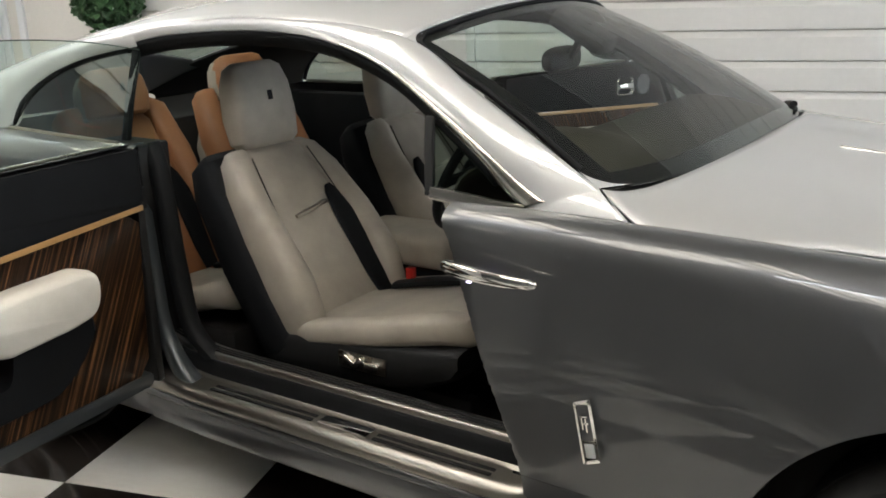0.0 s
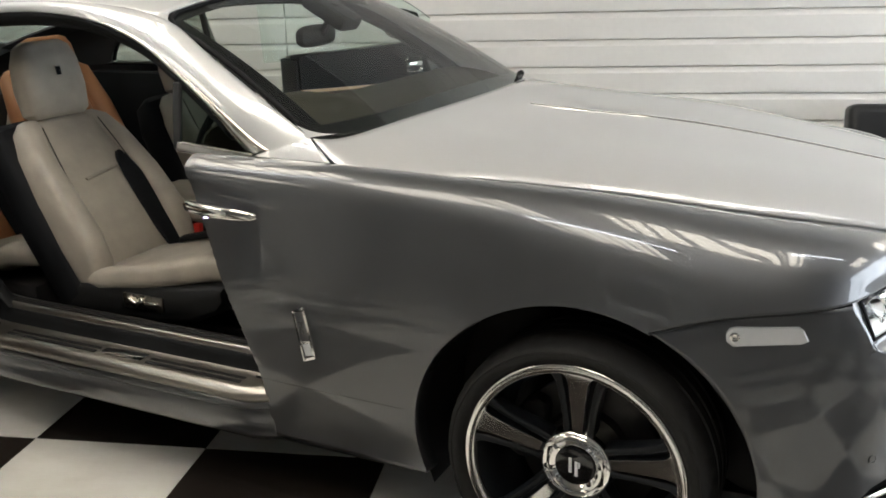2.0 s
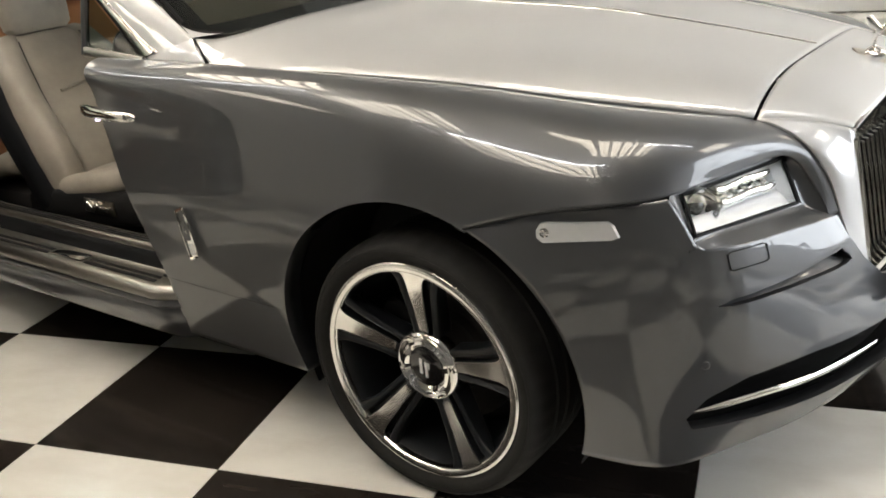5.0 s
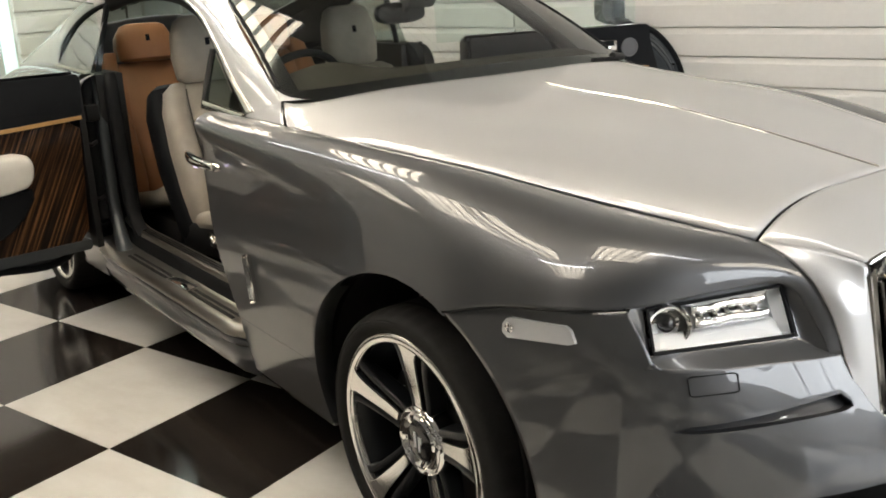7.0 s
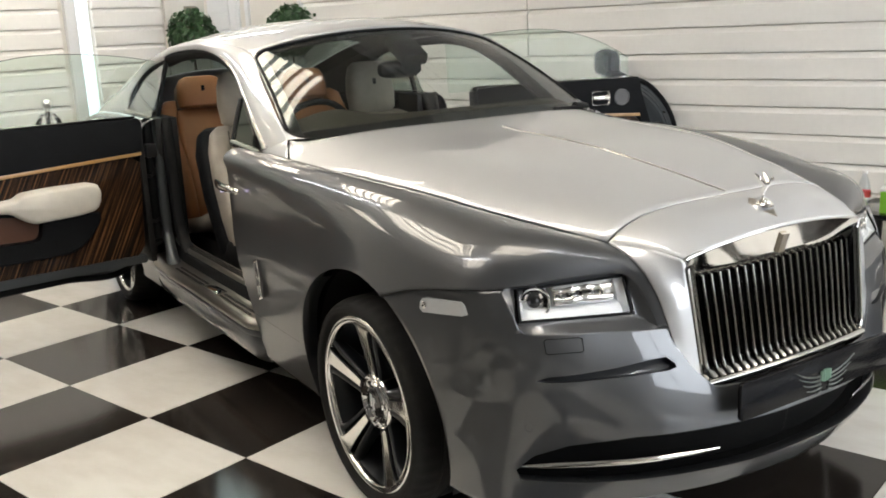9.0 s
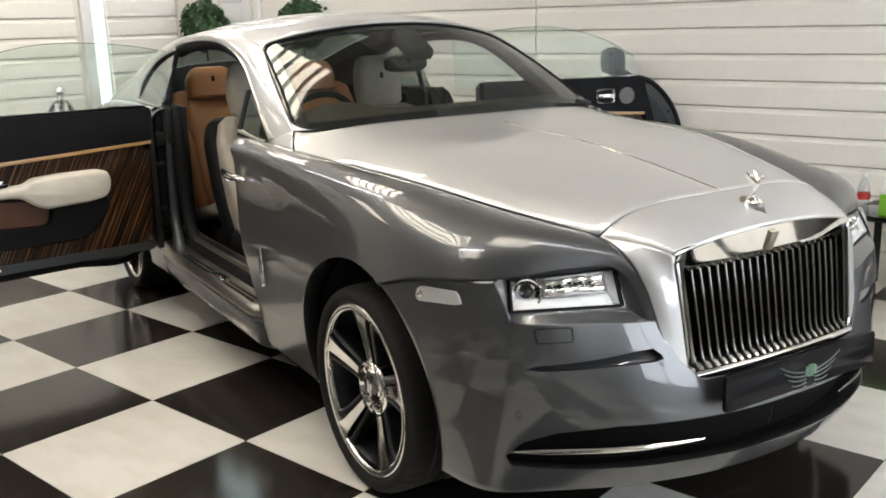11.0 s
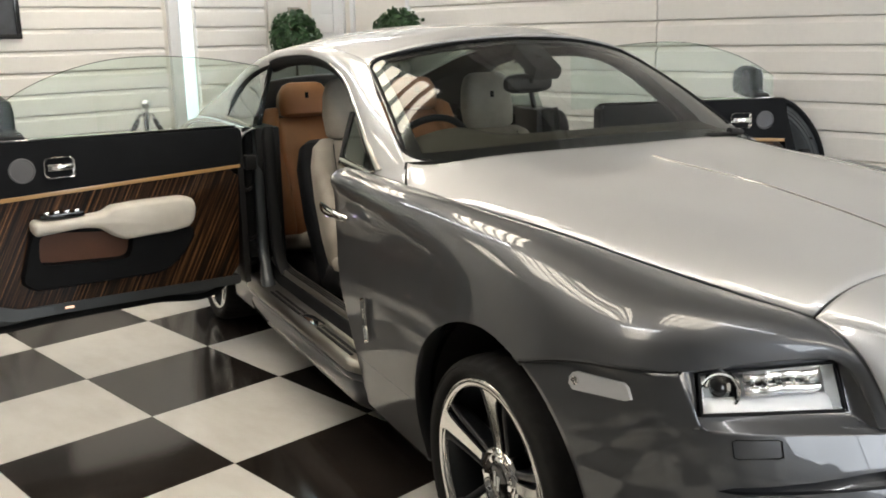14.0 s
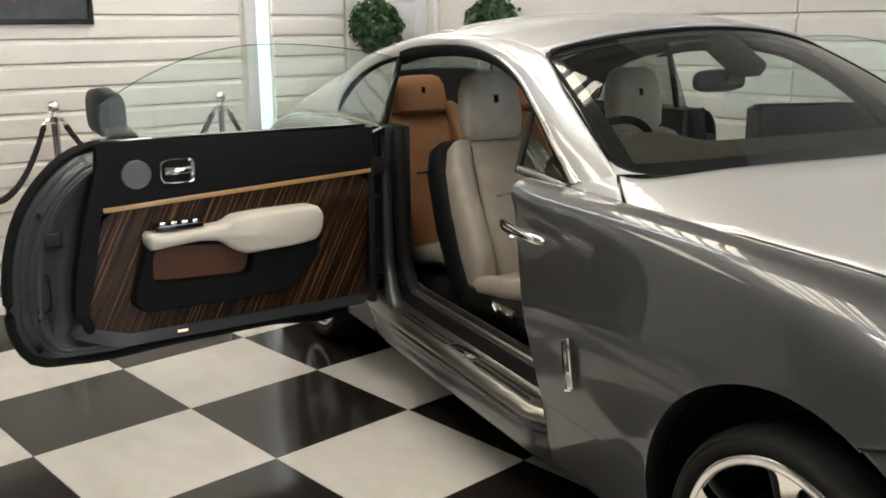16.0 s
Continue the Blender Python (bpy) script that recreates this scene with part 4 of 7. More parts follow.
for s in (-1, 1):
    add_loft(bm, [ring((0.800 + x, s * y, z), (0.75, 0, 0.65), (-0.3 * 0.65, s * 0.95, 0.3 * 0.75), a, b, 2.4, 12) for x, y, z, a, b in ((0.014, 0.009, 1.070, 0.008, 0.006), (0.000, 0.015, 1.078, 0.010, 0.006), (-0.012, 0.020, 1.089, 0.011, 0.005), (-0.019, 0.024, 1.100, 0.008, 0.004), (-0.024, 0.026, 1.108, 0.003, 0.003))])
for q in bm.verts:
    q.co = Vector((0.799 + 0.84 * (q.co.x - 0.799), 0.66 * q.co.y, 1.010 + 0.82 * (q.co.z - 1.013)))
part("bonnet_figurine", bm, CHROME, mascot, "small chrome figurine leaning forward")

# lamps, side markers
def lamp_pt(u, v, back=0.0, s=-1):
    p = (LAMP_A * (1 - u) + LAMP_D * u) * (1 - v) + (LAMP_B * (1 - u) + LAMP_C * u) * v
    p = p + np.array((0.80, 0.58, 0.1)) * (0.016 * math.sin(math.pi * u) * math.sin(math.pi * v) - back)
    return Vector((p[0], s * p[1], p[2]))


def lamp(s):
    L = empty("headlight")
    L.parent = car
    tagged(L, "rectangular clear headlight with a bright reflector")
    bm = bmesh.new()
    add_grid(bm, [[lamp_pt(0.02 + 0.96 * i / 16, 0.03 + 0.94 * j / 8, 0.0, s) for j in range(9)] for i in range(17)])
    lens = part("lamp_lens", bm, CLEAR, L, "clear lens")
    lens.visible_shadow = False
    bm = bmesh.new()
    edge = [(u, 0.03) for u in np.linspace(0.03, 0.97, 14)] + [(0.97, v) for v in np.linspace(0.1, 0.9, 6)] + [(u, 0.97) for u in np.linspace(0.97, 0.03, 14)] + [(0.03, v) for v in np.linspace(0.9, 0.1, 6)]
    add_tube(bm, [tuple(lamp_pt(u, v, 0.0, s)) for u, v in edge], 0.004, 6, True)
    part("lamp_bezel", bm, SEAL, L)
    # painted surround from the lens to the rim of the opening
    n = 24
    rim = [brow_low(t) for t in np.linspace(0.38, 0.72, n)] + [brow_low(t) for t in np.linspace(0.72, 1.0, n)][1:] + [bumper_at(q, b_top(q)) for q in np.linspace(0.6985, 0.291, n)][1:] + [bumper_at(0.287, z) for z in np.linspace(0.744, 0.851, n)][1:-1]
    near = [lamp_pt(u, 0.0) for u in np.linspace(0.0, 1, n)] + [lamp_pt(1, v) for v in np.linspace(0, 1, n)][1:] + [lamp_pt(u, 1.0) for u in np.linspace(1, 0, n)][1:] + [lamp_pt(0, v) for v in np.linspace(1, 0, n)][1:-1]
    rows = []
    for k, bow in ((0, 0), (0.3, 0.5), (0.6, 0.9), (0.85, 0.8), (1.0, 0.0)):
        rows.append([Vector((a[0] + (b[0] - a[0]) * k - 0.006 * bow, s * (abs(a[1]) + (abs(b[1]) - abs(a[1])) * k), a[2] + (b[2] - a[2]) * k)) for a, b in zip(rim, near)])
    bm = bmesh.new()
    add_loft(bm, rows + [[p + Vector((-0.03, s * -0.01, 0)) for p in rows[-1]]], caps=False)
    ob = part("lamp_surround", bm, GREY, L, "painted surround and ledge", sharp=60)
    bm = bmesh.new()
    deep = [[lamp_pt(u, v, 0.0, s) for u, v in edge], [lamp_pt(0.5 + (u - 0.5) * 0.92, 0.5 + (v - 0.5) * 0.9, 0.045, s) for u, v in edge]]
    add_loft(bm, deep, caps=False)
    add_grid(bm, [[lamp_pt(0.04 + 0.92 * i / 6, 0.05 + 0.9 * j / 4, 0.044, s) for j in range(5)] for i in range(7)])
    part("lamp_housing", bm, LAMP_GREY, L, "silver lamp housing")
    axis = Vector((0.80, s * 0.55, 0.02)).normalized()
    r = 0.045
    c = lamp_pt(0.165, 0.48, 0.036, s)
    bm = bmesh.new()
    lathe(bm, [(-0.03, r * 1.02), (0.016, r * 1.02), (0.022, r * 0.97), (0.019, r * 0.86), (0.004, r * 0.78), (-0.006, r * 0.6), (-0.010, 0.001)], c, axis, 36)
    part("projector_ring", bm, CHROME, L, "round chrome projector")
    bm = bmesh.new()
    lathe(bm, [(-0.010, r * 0.44), (0.002, r * 0.40), (0.008, r * 0.26), (0.010, 0.001)], c, axis, 28)
    part("projector_lens", bm, GLOSS_BLACK, L, "dark glass projector lens")
    # two bright half-round reflector tubes with small lamp blocks between them
    for v0, bk, rad in ((0.24, 0.030, 0.014), (0.50, 0.026, 0.013)):
        bm = bmesh.new()
        rings = []
        for k in range(15):
            t = k / 14
            p = lamp_pt(0.33 + 0.52 * t, v0 + 0.02 * math.sin(9 * t), bk, s)
            rr = rad * (1.0 + 0.10 * math.sin(24 * t))
            rings.append(ring(p, axis, (0, 0, 1), rr, rr * 0.9, 2.4, 14))
        add_loft(bm, rings)
        part("reflector", bm, ALLOY, L, "bright tubular reflector")
    for k in range(5):
        u0 = 0.38 + 0.095 * k
        bm = bmesh.new()
        p = lamp_pt(u0, 0.375, 0.026, s)
        add_loft(bm, [ring(p + axis * d, axis.cross(Vector((0, 0, 1))), (0, 0, 1), 0.008 * q, 0.004 * q, 4, 12) for d, q in ((-0.01, 1.0), (0.004, 1.0), (0.008, 0.8), (0.006, 0.5))])
        part("lamp_block", bm, VANE, L)
    for u0, u1, v0, v1, bk0, bk1, mt in ((0.05, 0.90, 0.66, 0.96, 0.034, 0.004, LAMP_GREY), (0.885, 0.965, 0.08, 0.93, 0.030, 0.006, LAMP_GREY), (0.31, 0.88, 0.06, 0.13, 0.012, 0.026, LAMP_SILVER)):
        bm = bmesh.new()
        wide = u1 - u0 < 0.2
        add_grid(bm, [[lamp_pt(u0 + (u1 - u0) * i / 10, v0 + (v1 - v0) * j / 5, bk0 + (bk1 - bk0) * (i / 10 if wide else j / 5), s) for j in range(6)] for i in range(11)])
        ob = part("lamp_tray", bm, mt, L, "pale silver inner tray")
        md = ob.modifiers.new("thickness", "SOLIDIFY")
        md.thickness = 0.004
    # side marker
    ym = lambda x: s * (wing_w(x) + 0.003)
    a = [(0.355, 0.785), (0.362, 0.797), (0.376, 0.801), (0.505, 0.809), (0.517, 0.801), (0.530, 0.776), (0.518, 0.770), (0.372, 0.757), (0.357, 0.768)]
    bm = bmesh.new()
    add_loft(bm, [[(x, s * (bumper_y(x, z) + 0.001), z) for x, z in a], [(x + (0.44 - x) * 0.03, s * (bumper_y(x, z) + 0.008), z + (0.775 - z) * 0.05) for x, z in a]])
    mk = part("side_marker", bm, MARKER, car, "clear side marker lamp")
    bm = bmesh.new()
    lathe(bm, [(0, 0.011), (0.004, 0.011), (0.005, 0.007), (0.002, 0.001)], (0.376, s * (bumper_y(0.376, 0.780) + 0.007), 0.780), (0.15, s, 0), 18)
    part("marker_bulb", bm, CHROME, mk)


def bumper_y(x, z):
    """Outer side of the bumper near the wheel opening."""
    lo, hi = 0.0, 0.32
    for _ in range(24):
        q = (lo + hi) / 2
        if bumper_at(-q, z)[0] < x:
            lo = q
        else:
            hi = q
    return abs(bumper_at(-lo, z)[1])


lamp(-1), lamp(1)

def bm_plate(m, s):
    bm = bmesh.new()
    add_box(bm, (-0.0145, 0.001 if s > 0 else -0.0055, -0.022), (0.0145, 0.0055 if s > 0 else -0.001, 0.064), m, 0.003)
    return bm


# wing badge and pull handle on the body ahead of each door opening
for s in (-1, 1):
    m = pose(-0.768, s * 0.970, 0.627, 0, -11, 0)
    th = empty("wing_badge")
    th.parent = car
    tagged(th, "slim upright chrome badge on the wing")
    bm = bmesh.new()
    o = rounded([(-0.022, -0.082), (0.022, -0.074), (0.022, 0.078), (-0.022, 0.070)], 0.006)
    i = [(x * 0.72, z * 0.92) for x, z in o]
    add_loft(bm, [[m @ Vector((x, s * y, z)) for x, z in pts] for pts, y in ((o, -0.008), (o, 0.005), (i, 0.007), (i, 0.003))], caps=True)
    part("badge_frame", bm, CHROME, th)
    bm = bmesh.new()
    add_box(bm, (-0.013, -0.004 if s > 0 else -0.0045, -0.066), (0.013, 0.0045 if s > 0 else 0.004, -0.030), m, 0.004)
    part("badge_plate", bm_plate(m, s), GREY, th, "dark inlay")
    bm2 = bmesh.new()
    for dx, dz, w, h in ((-0.006, 0.022, 0.0016, 0.017), (0.003, 0.016, 0.0016, 0.017), (0.0, 0.036, 0.008, 0.0015), (0.003, 0.020, 0.006, 0.0015)):
        add_box(bm2, (dx - w, min(s * 0.0045, s * 0.0068), dz - h), (dx + w, max(s * 0.0045, s * 0.0068), dz + h), m, 0)
    part("badge_bars", bm2, CHROME, th, "plain bright bars")
    part("badge_lamp", bm, MARKER, th, "pale lower lens")
    hm = pose(-1.040, s * 0.966, 0.957, 0, 2.5, 0)
    hd = empty("door_handle")
    hd.parent = car
    tagged(hd, "chrome pull handle")
    bm = bmesh.new()
    rings = []
    for k, t in enumerate(np.linspace(-1, 1, 22)):
        r = (1 - abs(t) ** 6) ** 0.5 * 0.55 + 0.45
        rings.append(ring(hm @ Vector((0.015 + 0.128 * t, s * (0.020 - 0.016 * t * t), 0.0)), (0, s, 0), (0, 0, 1), 0.012 * r, (0.0165 - 0.003 * t) * r, 2.8, 12))
    add_loft(bm, rings)
    part("grip", bm, CHROME, hd)
    bm = bmesh.new()
    lathe(bm, [(-0.004, 0.010), (0.004, 0.010), (0.005, 0.007), (0.003, 0.001)], hm @ Vector((0.125, s * 0.014, 0)), (0.2, s, 0), 16)
    part("lock", bm, CHROME, hd)
    bm = bmesh.new()
    lathe(bm, [(0, 0.006), (0.004, 0.006), (0.004, 0.0005)], hm @ Vector((-0.03, s * 0.012, -0.022)), (0, s * 0.4, -1), 12)
    part("handle_light", bm, PUDDLE, hd, "small violet light under the handle")

# ---- roof, pillars, glass ----
roof_c = spline([(-1.36, 1.545), (-1.55, 1.580), (-1.85, 1.598), (-2.3, 1.594), (-2.8, 1.545), (-3.3, 1.440), (-3.8, 1.290), (-4.2, 1.120), (-4.45, 1.000)])
drip_y = spline([(-1.47, 0.648), (-1.85, 0.690), (-2.33, 0.700), (-2.5, 0.703), (-2.8, 0.700), (-3.15, 0.695), (-3.8, 0.690), (-4.2, 0.69), (-4.45, 0.66)])
drip_z = spline([(-1.47, 1.462), (-1.85, 1.513), (-2.33, 1.502), (-2.5, 1.484), (-2.9, 1.422), (-3.3, 1.325), (-3.6, 1.250), (-3.9, 1.165), (-4.2, 1.055), (-4.45, 0.960)])
win_z = spline([(-3.14, 1.150), (-3.11, 1.205), (-3.05, 1.262), (-2.95, 1.318), (-2.78, 1.376), (-2.6, 1.412), (-2.45, 1.432)])
win_y = spline([(-3.14, 0.778), (-3.05, 0.758), (-2.78, 0.734), (-2.45, 0.730)])


def roof_x(u, w):
    front = -1.37 - 0.10 * abs(w) ** 2.2
    return front + (-4.45 - front) * u


def roof_fn(u, v, w0=-1, w1=1):
    w = w0 + (w1 - w0) * v
    x = roof_x(u, w)
    y, z = drip_y(min(x, -1.47)), drip_z(min(x, -1.47))
    if x > -1.47:
        z += (x + 1.47) * 0.0
    c = max(roof_c(x), z + 0.02)
    return x, w * y, z + (c - z) * (1 - abs(w) ** 2.1)


U1, U2 = 0.415, 0.76
roof = sheet("roof", lambda u, v: roof_fn(u * U1, v), 44, 40, SILVER, car, "light silver roof", 0.012)
for s in (-1, 1):
    sheet("rear_pillar", lambda u, v: roof_fn(U1 + (U2 - U1) * u, v, 0.86, 1.0), 30, 8, SILVER, roof, "", 0.012, s)
rear_glass = sheet("rear_window", lambda u, v: roof_fn(U1 + (U2 - U1) * u, v, -0.86, 0.86), 24, 24, DARK_PANE, car, "dark tinted rear window", 0.0)
rear_glass.visible_shadow = False
sheet("boot_lid", lambda u, v: roof_fn(U2 + (1 - U2) * u, v), 20, 30, SILVER, car, "light silver boot lid", 0.012)

edge_in = spline([(0, -0.838, 0.768, 1.134), (0.18, -1.00, 0.742, 1.222), (0.36, -1.22, 0.700, 1.340), (0.52, -1.47, 0.650, 1.463), (0.68, -1.85, 0.6915, 1.513), (0.84, -2.33, 0.7015, 1.502), (1, -2.52, 0.7065, 1.472)])
edge_out = spline([(0, -1.012, 0.814, 1.078), (0.10, -1.062, 0.806, 1.110), (0.24, -1.150, 0.795, 1.186), (0.36, -1.30, 0.765, 1.285), (0.46, -1.463, 0.738, 1.382), (0.56, -1.64, 0.730, 1.448), (0.70, -1.90, 0.732, 1.483), (0.86, -2.30, 0.735, 1.470), (1, -2.52, 0.738, 1.438)])


def pillar_fn(u, v):
    a, b = edge_in(u), edge_out(u)
    p = a + (b - a) * v
    return p + np.array((0.02, 0.75, 0.5)) * 0.020 * math.sin(math.pi * v) * min(1, 0.35 + u * 2)


def pillar_base(u, v):
    """The foot of the pillar, down to the bonnet joint."""
    a, b = np.array((-0.838, 0.768, 1.134)), np.array((-0.745, 0.8165, 1.077))
    d = np.array((-1.012, 0.814, 1.078))
    r = a + (b + (d - b) * u - a) * v
    return r + (np.array((0.02, 0.75, 0.5)) * 0.007 * u + np.array((0, 0.5, 0.5)) * 0.004 * (1 - u)) * math.sin(math.pi * v)


def pillar_all(u, v):
    return pillar_base(u * 8, v) if u < 0.125 else pillar_fn((u - 0.125) / 0.875, v)


def trim_fn(u, v):
    """The bright strip on the outer edge of the pillar, tapering upwards."""
    w = 0.30 - 0.22 * u
    return np.array(pillar_fn(0.004 + 0.55 * u, 1 - w * (1 - v))) + np.array((0, 0.75, 0.5)) * 0.0055 * (0.7 + 0.8 * math.sin(math.pi * v))


def seal_fn(u, v):
    p = edge_out(0.2 + 0.8 * u)
    return p + np.array((0.0, -0.050, -0.040)) * v + np.array((0, 0.004, -0.016)) * math.sin(math.pi * v)


for s in (-1, 1):
    pl = sheet("windscreen_pillar", pillar_all, 80, 14, SILVER, car, "light silver windscreen pillar and roof rail", 0.008, s)
    sheet("door_seal", seal_fn, 60, 6, SEAL, pl, "black rubber door seal", 0.01, s)
    sheet("pillar_trim", trim_fn, 50, 6, BRIGHT, pl, "bright metal trim along the pillar", 0.003, s)
    bm = bmesh.new()
    add_tube(bm, [(-0.838, s * 0.770, 1.137), (-0.80, s * 0.794, 1.110), (-0.742, s * 0.818, 1.074)], 0.0035, 6)
    part("bonnet_joint", bm, SEAL, pl)
    # fixed quarter light
    ql = empty("quarter_light")
    ql.parent = car
    tagged(ql, "small triangular quarter window with a chrome foot")
    a, b, c = Vector((-1.262, s * 0.844, 1.114)), Vector((-1.020, s * 0.826, 1.088)), Vector((-1.302, s * 0.770, 1.270))
    bm = bmesh.new()
    bm.faces.new([bm.verts.new(p) for p in (a, b, c)])
    ob = part("pane", bm, QUARTER, ql)
    ob.visible_shadow = False
    bm = bmesh.new()
    add_loft(bm, [ring(p, (1, 0, 0), (0, 1, 0), 0.014, 0.010, 3, 8) for p in (a + Vector((-0.005, 0, -0.02)), (a + c) / 2 + Vector((-0.008, 0, 0)), c + Vector((-0.008, 0, 0.01)))])
    part("divider", bm, BLACK, ql, "black divider bar")
    bm = bmesh.new()
    rows = [[p + Vector((0, s * 0.002, dz)) + Vector((0, s * o, 0)) for dz, o in ((0.004, -0.006), (0.003, 0.004), (-0.020, 0.012), (-0.027, 0.010))] for p in (a + (b - a) * t for t in np.linspace(-0.0, 1.05, 12))]
    add_grid(bm, rows)
    part("chrome_foot", bm, BRIGHT, ql, "brushed chrome strip")

# windscreen
def screen_fn(u, v):
    w = 2 * v - 1
    b = np.array((foot_x(w), w * 0.768, 1.160 - 0.026 * w * w))
    t = np.array((-1.372 - 0.10 * abs(w) ** 2.2, w * 0.645, 1.543 - 0.080 * abs(w) ** 2.1))
    p = b + (t - b) * u
    return p + np.array((0.45, 0, 0.85)) * 0.028 * math.sin(math.pi * u) * (1 - 0.3 * w * w)


def screen_part(u0, u1, v0, v1, lift=0.0):
    return lambda u, v: np.array(screen_fn(u0 + (u1 - u0) * u, v0 + (v1 - v0) * v)) + np.array((0.45, 0, 0.85)) * lift


screen = sheet("windscreen", screen_part(0.004, 0.996, 0.004, 0.996), 30, 40, SCREEN, car, "tinted curved windscreen", 0.0)
screen.visible_shadow = False
rim = screen_part(0.0, 1.0, 0.0, 1.0, lift=0.001)
edge = [(u, 0.006) for u in np.linspace(0.10, 0.90, 16)] + [(0.955, 0.018)] + [(0.985, v) for v in np.linspace(0.045, 0.955, 40)] + [(0.955, 0.982)] + [(u, 0.994) for u in np.linspace(0.90, 0.10, 16)]
bm = bmesh.new()
add_tube(bm, [tuple(rim(u, v)) for u, v in edge], 0.0065, 6)
part("screen_seal", bm, SEAL, screen, "black rubber seal round the glass")
for nm, a in (("screen_border", (0.0, 0.075, 0.0, 1.0)), ("screen_border", (0.94, 1.0, 0.0, 1.0)), ("screen_border", (0.075, 0.94, 0.0, 0.036)), ("screen_border", (0.075, 0.94, 0.964, 1.0))):
    sheet(nm, screen_part(*a, lift=-0.006), 20, 40, GLOSS_BLACK, screen, "", 0.003)
for u0, v0, ru, rv in ((0, 0, 0.10, 0.046), (0, 1, 0.10, 0.046), (1, 0, 0.10, 0.045), (1, 1, 0.10, 0.045)):
    du, dv = (1 if u0 == 0 else -1), (1 if v0 == 0 else -1)

    def arc(q, k, lift, u0=u0, v0=v0, du=du, dv=dv, ru=ru, rv=rv):
        u, v = ru * (1 - math.cos(q) * k), rv * (1 - math.sin(q) * k)
        return np.array(screen_fn(u0 + du * u, v0 + dv * v)) + np.array((0.45, 0, 0.85)) * lift

    for nm, mt, f in (("screen_corner", SILVER, lambda u, v: arc(u * math.pi / 2, 1.0, 0.004) * (1 - v) + (np.array(screen_fn(u0, v0)) + np.array((0.002, 0, 0.004))) * v), ("screen_border", GLOSS_BLACK, lambda u, v: arc(u * math.pi / 2, 1.02 - 0.22 * v, 0.0015))):
        bm = bmesh.new()
        add_grid(bm, [[f(i / 14, j / 4) for j in range(5)] for i in range(15)])
        part(nm, bm, mt, screen)
bm = bmesh.new()
add_grid(bm, [[(foot_x(w) - 0.02, w * 0.766, 1.150 - 0.026 * w * w), (foot_x(w) + 0.05, w * 0.766, 1.128 - 0.026 * w * w)] for w in np.linspace(-0.97, 0.97, 40)])
part("scuttle", bm, BLACK, car, "black scuttle panel")
bm = bmesh.new()
add_tube(bm, [tuple(np.array(screen_fn(u, v)) + np.array((0.45, 0, 0.85)) * 0.006) for u, v in ((0.010, 0.95), (0.016, 0.88), (0.020, 0.80))], 0.006, 6)
add_tube(bm, [tuple(np.array(screen_fn(u, v)) + np.array((0.45, 0, 0.85)) * 0.012) for u, v in ((0.0, 0.975), (0.012, 0.95), (0.025, 0.90))], 0.013, 8)
part("wiper", bm, BLACK, car, "black wiper arm")

# ---- rear body ----
tail_w = spline([(-4.45, 0.74), (-4.1, 0.90), (-3.6, 0.962), (-3.1, 0.968), (-2.36, 0.955)])
tail_y = spline([(-4.45, 0.66), (-4.2, 0.745), (-3.8, 0.795), (-3.15, 0.800), (-2.8, 0.83), (-2.36, 0.862)])
tail_z = spline([(-4.45, 0.952), (-4.2, 1.006), (-3.8, 1.090), (-3.15, 1.135), (-2.8, 1.137), (-2.36, 1.140)])


def tail_fn(u, v):
    x = -4.45 + (-2.36 + 4.45) * u
    yb, zb, yw = tail_y(x), tail_z(x), tail_w(x)
    w = yw - yb
    pts = along([(yb, zb), (yb + 0.5 * w, zb - 0.02), (yb + 0.85 * w, zb - 0.07), (yw, zb - 0.2), (yw, 0.6), (yw - 0.04, 0.24)], 41)
    i = v * 40
    p = pts[min(int(round(i)), 40)]
    return x, p[0], p[1]


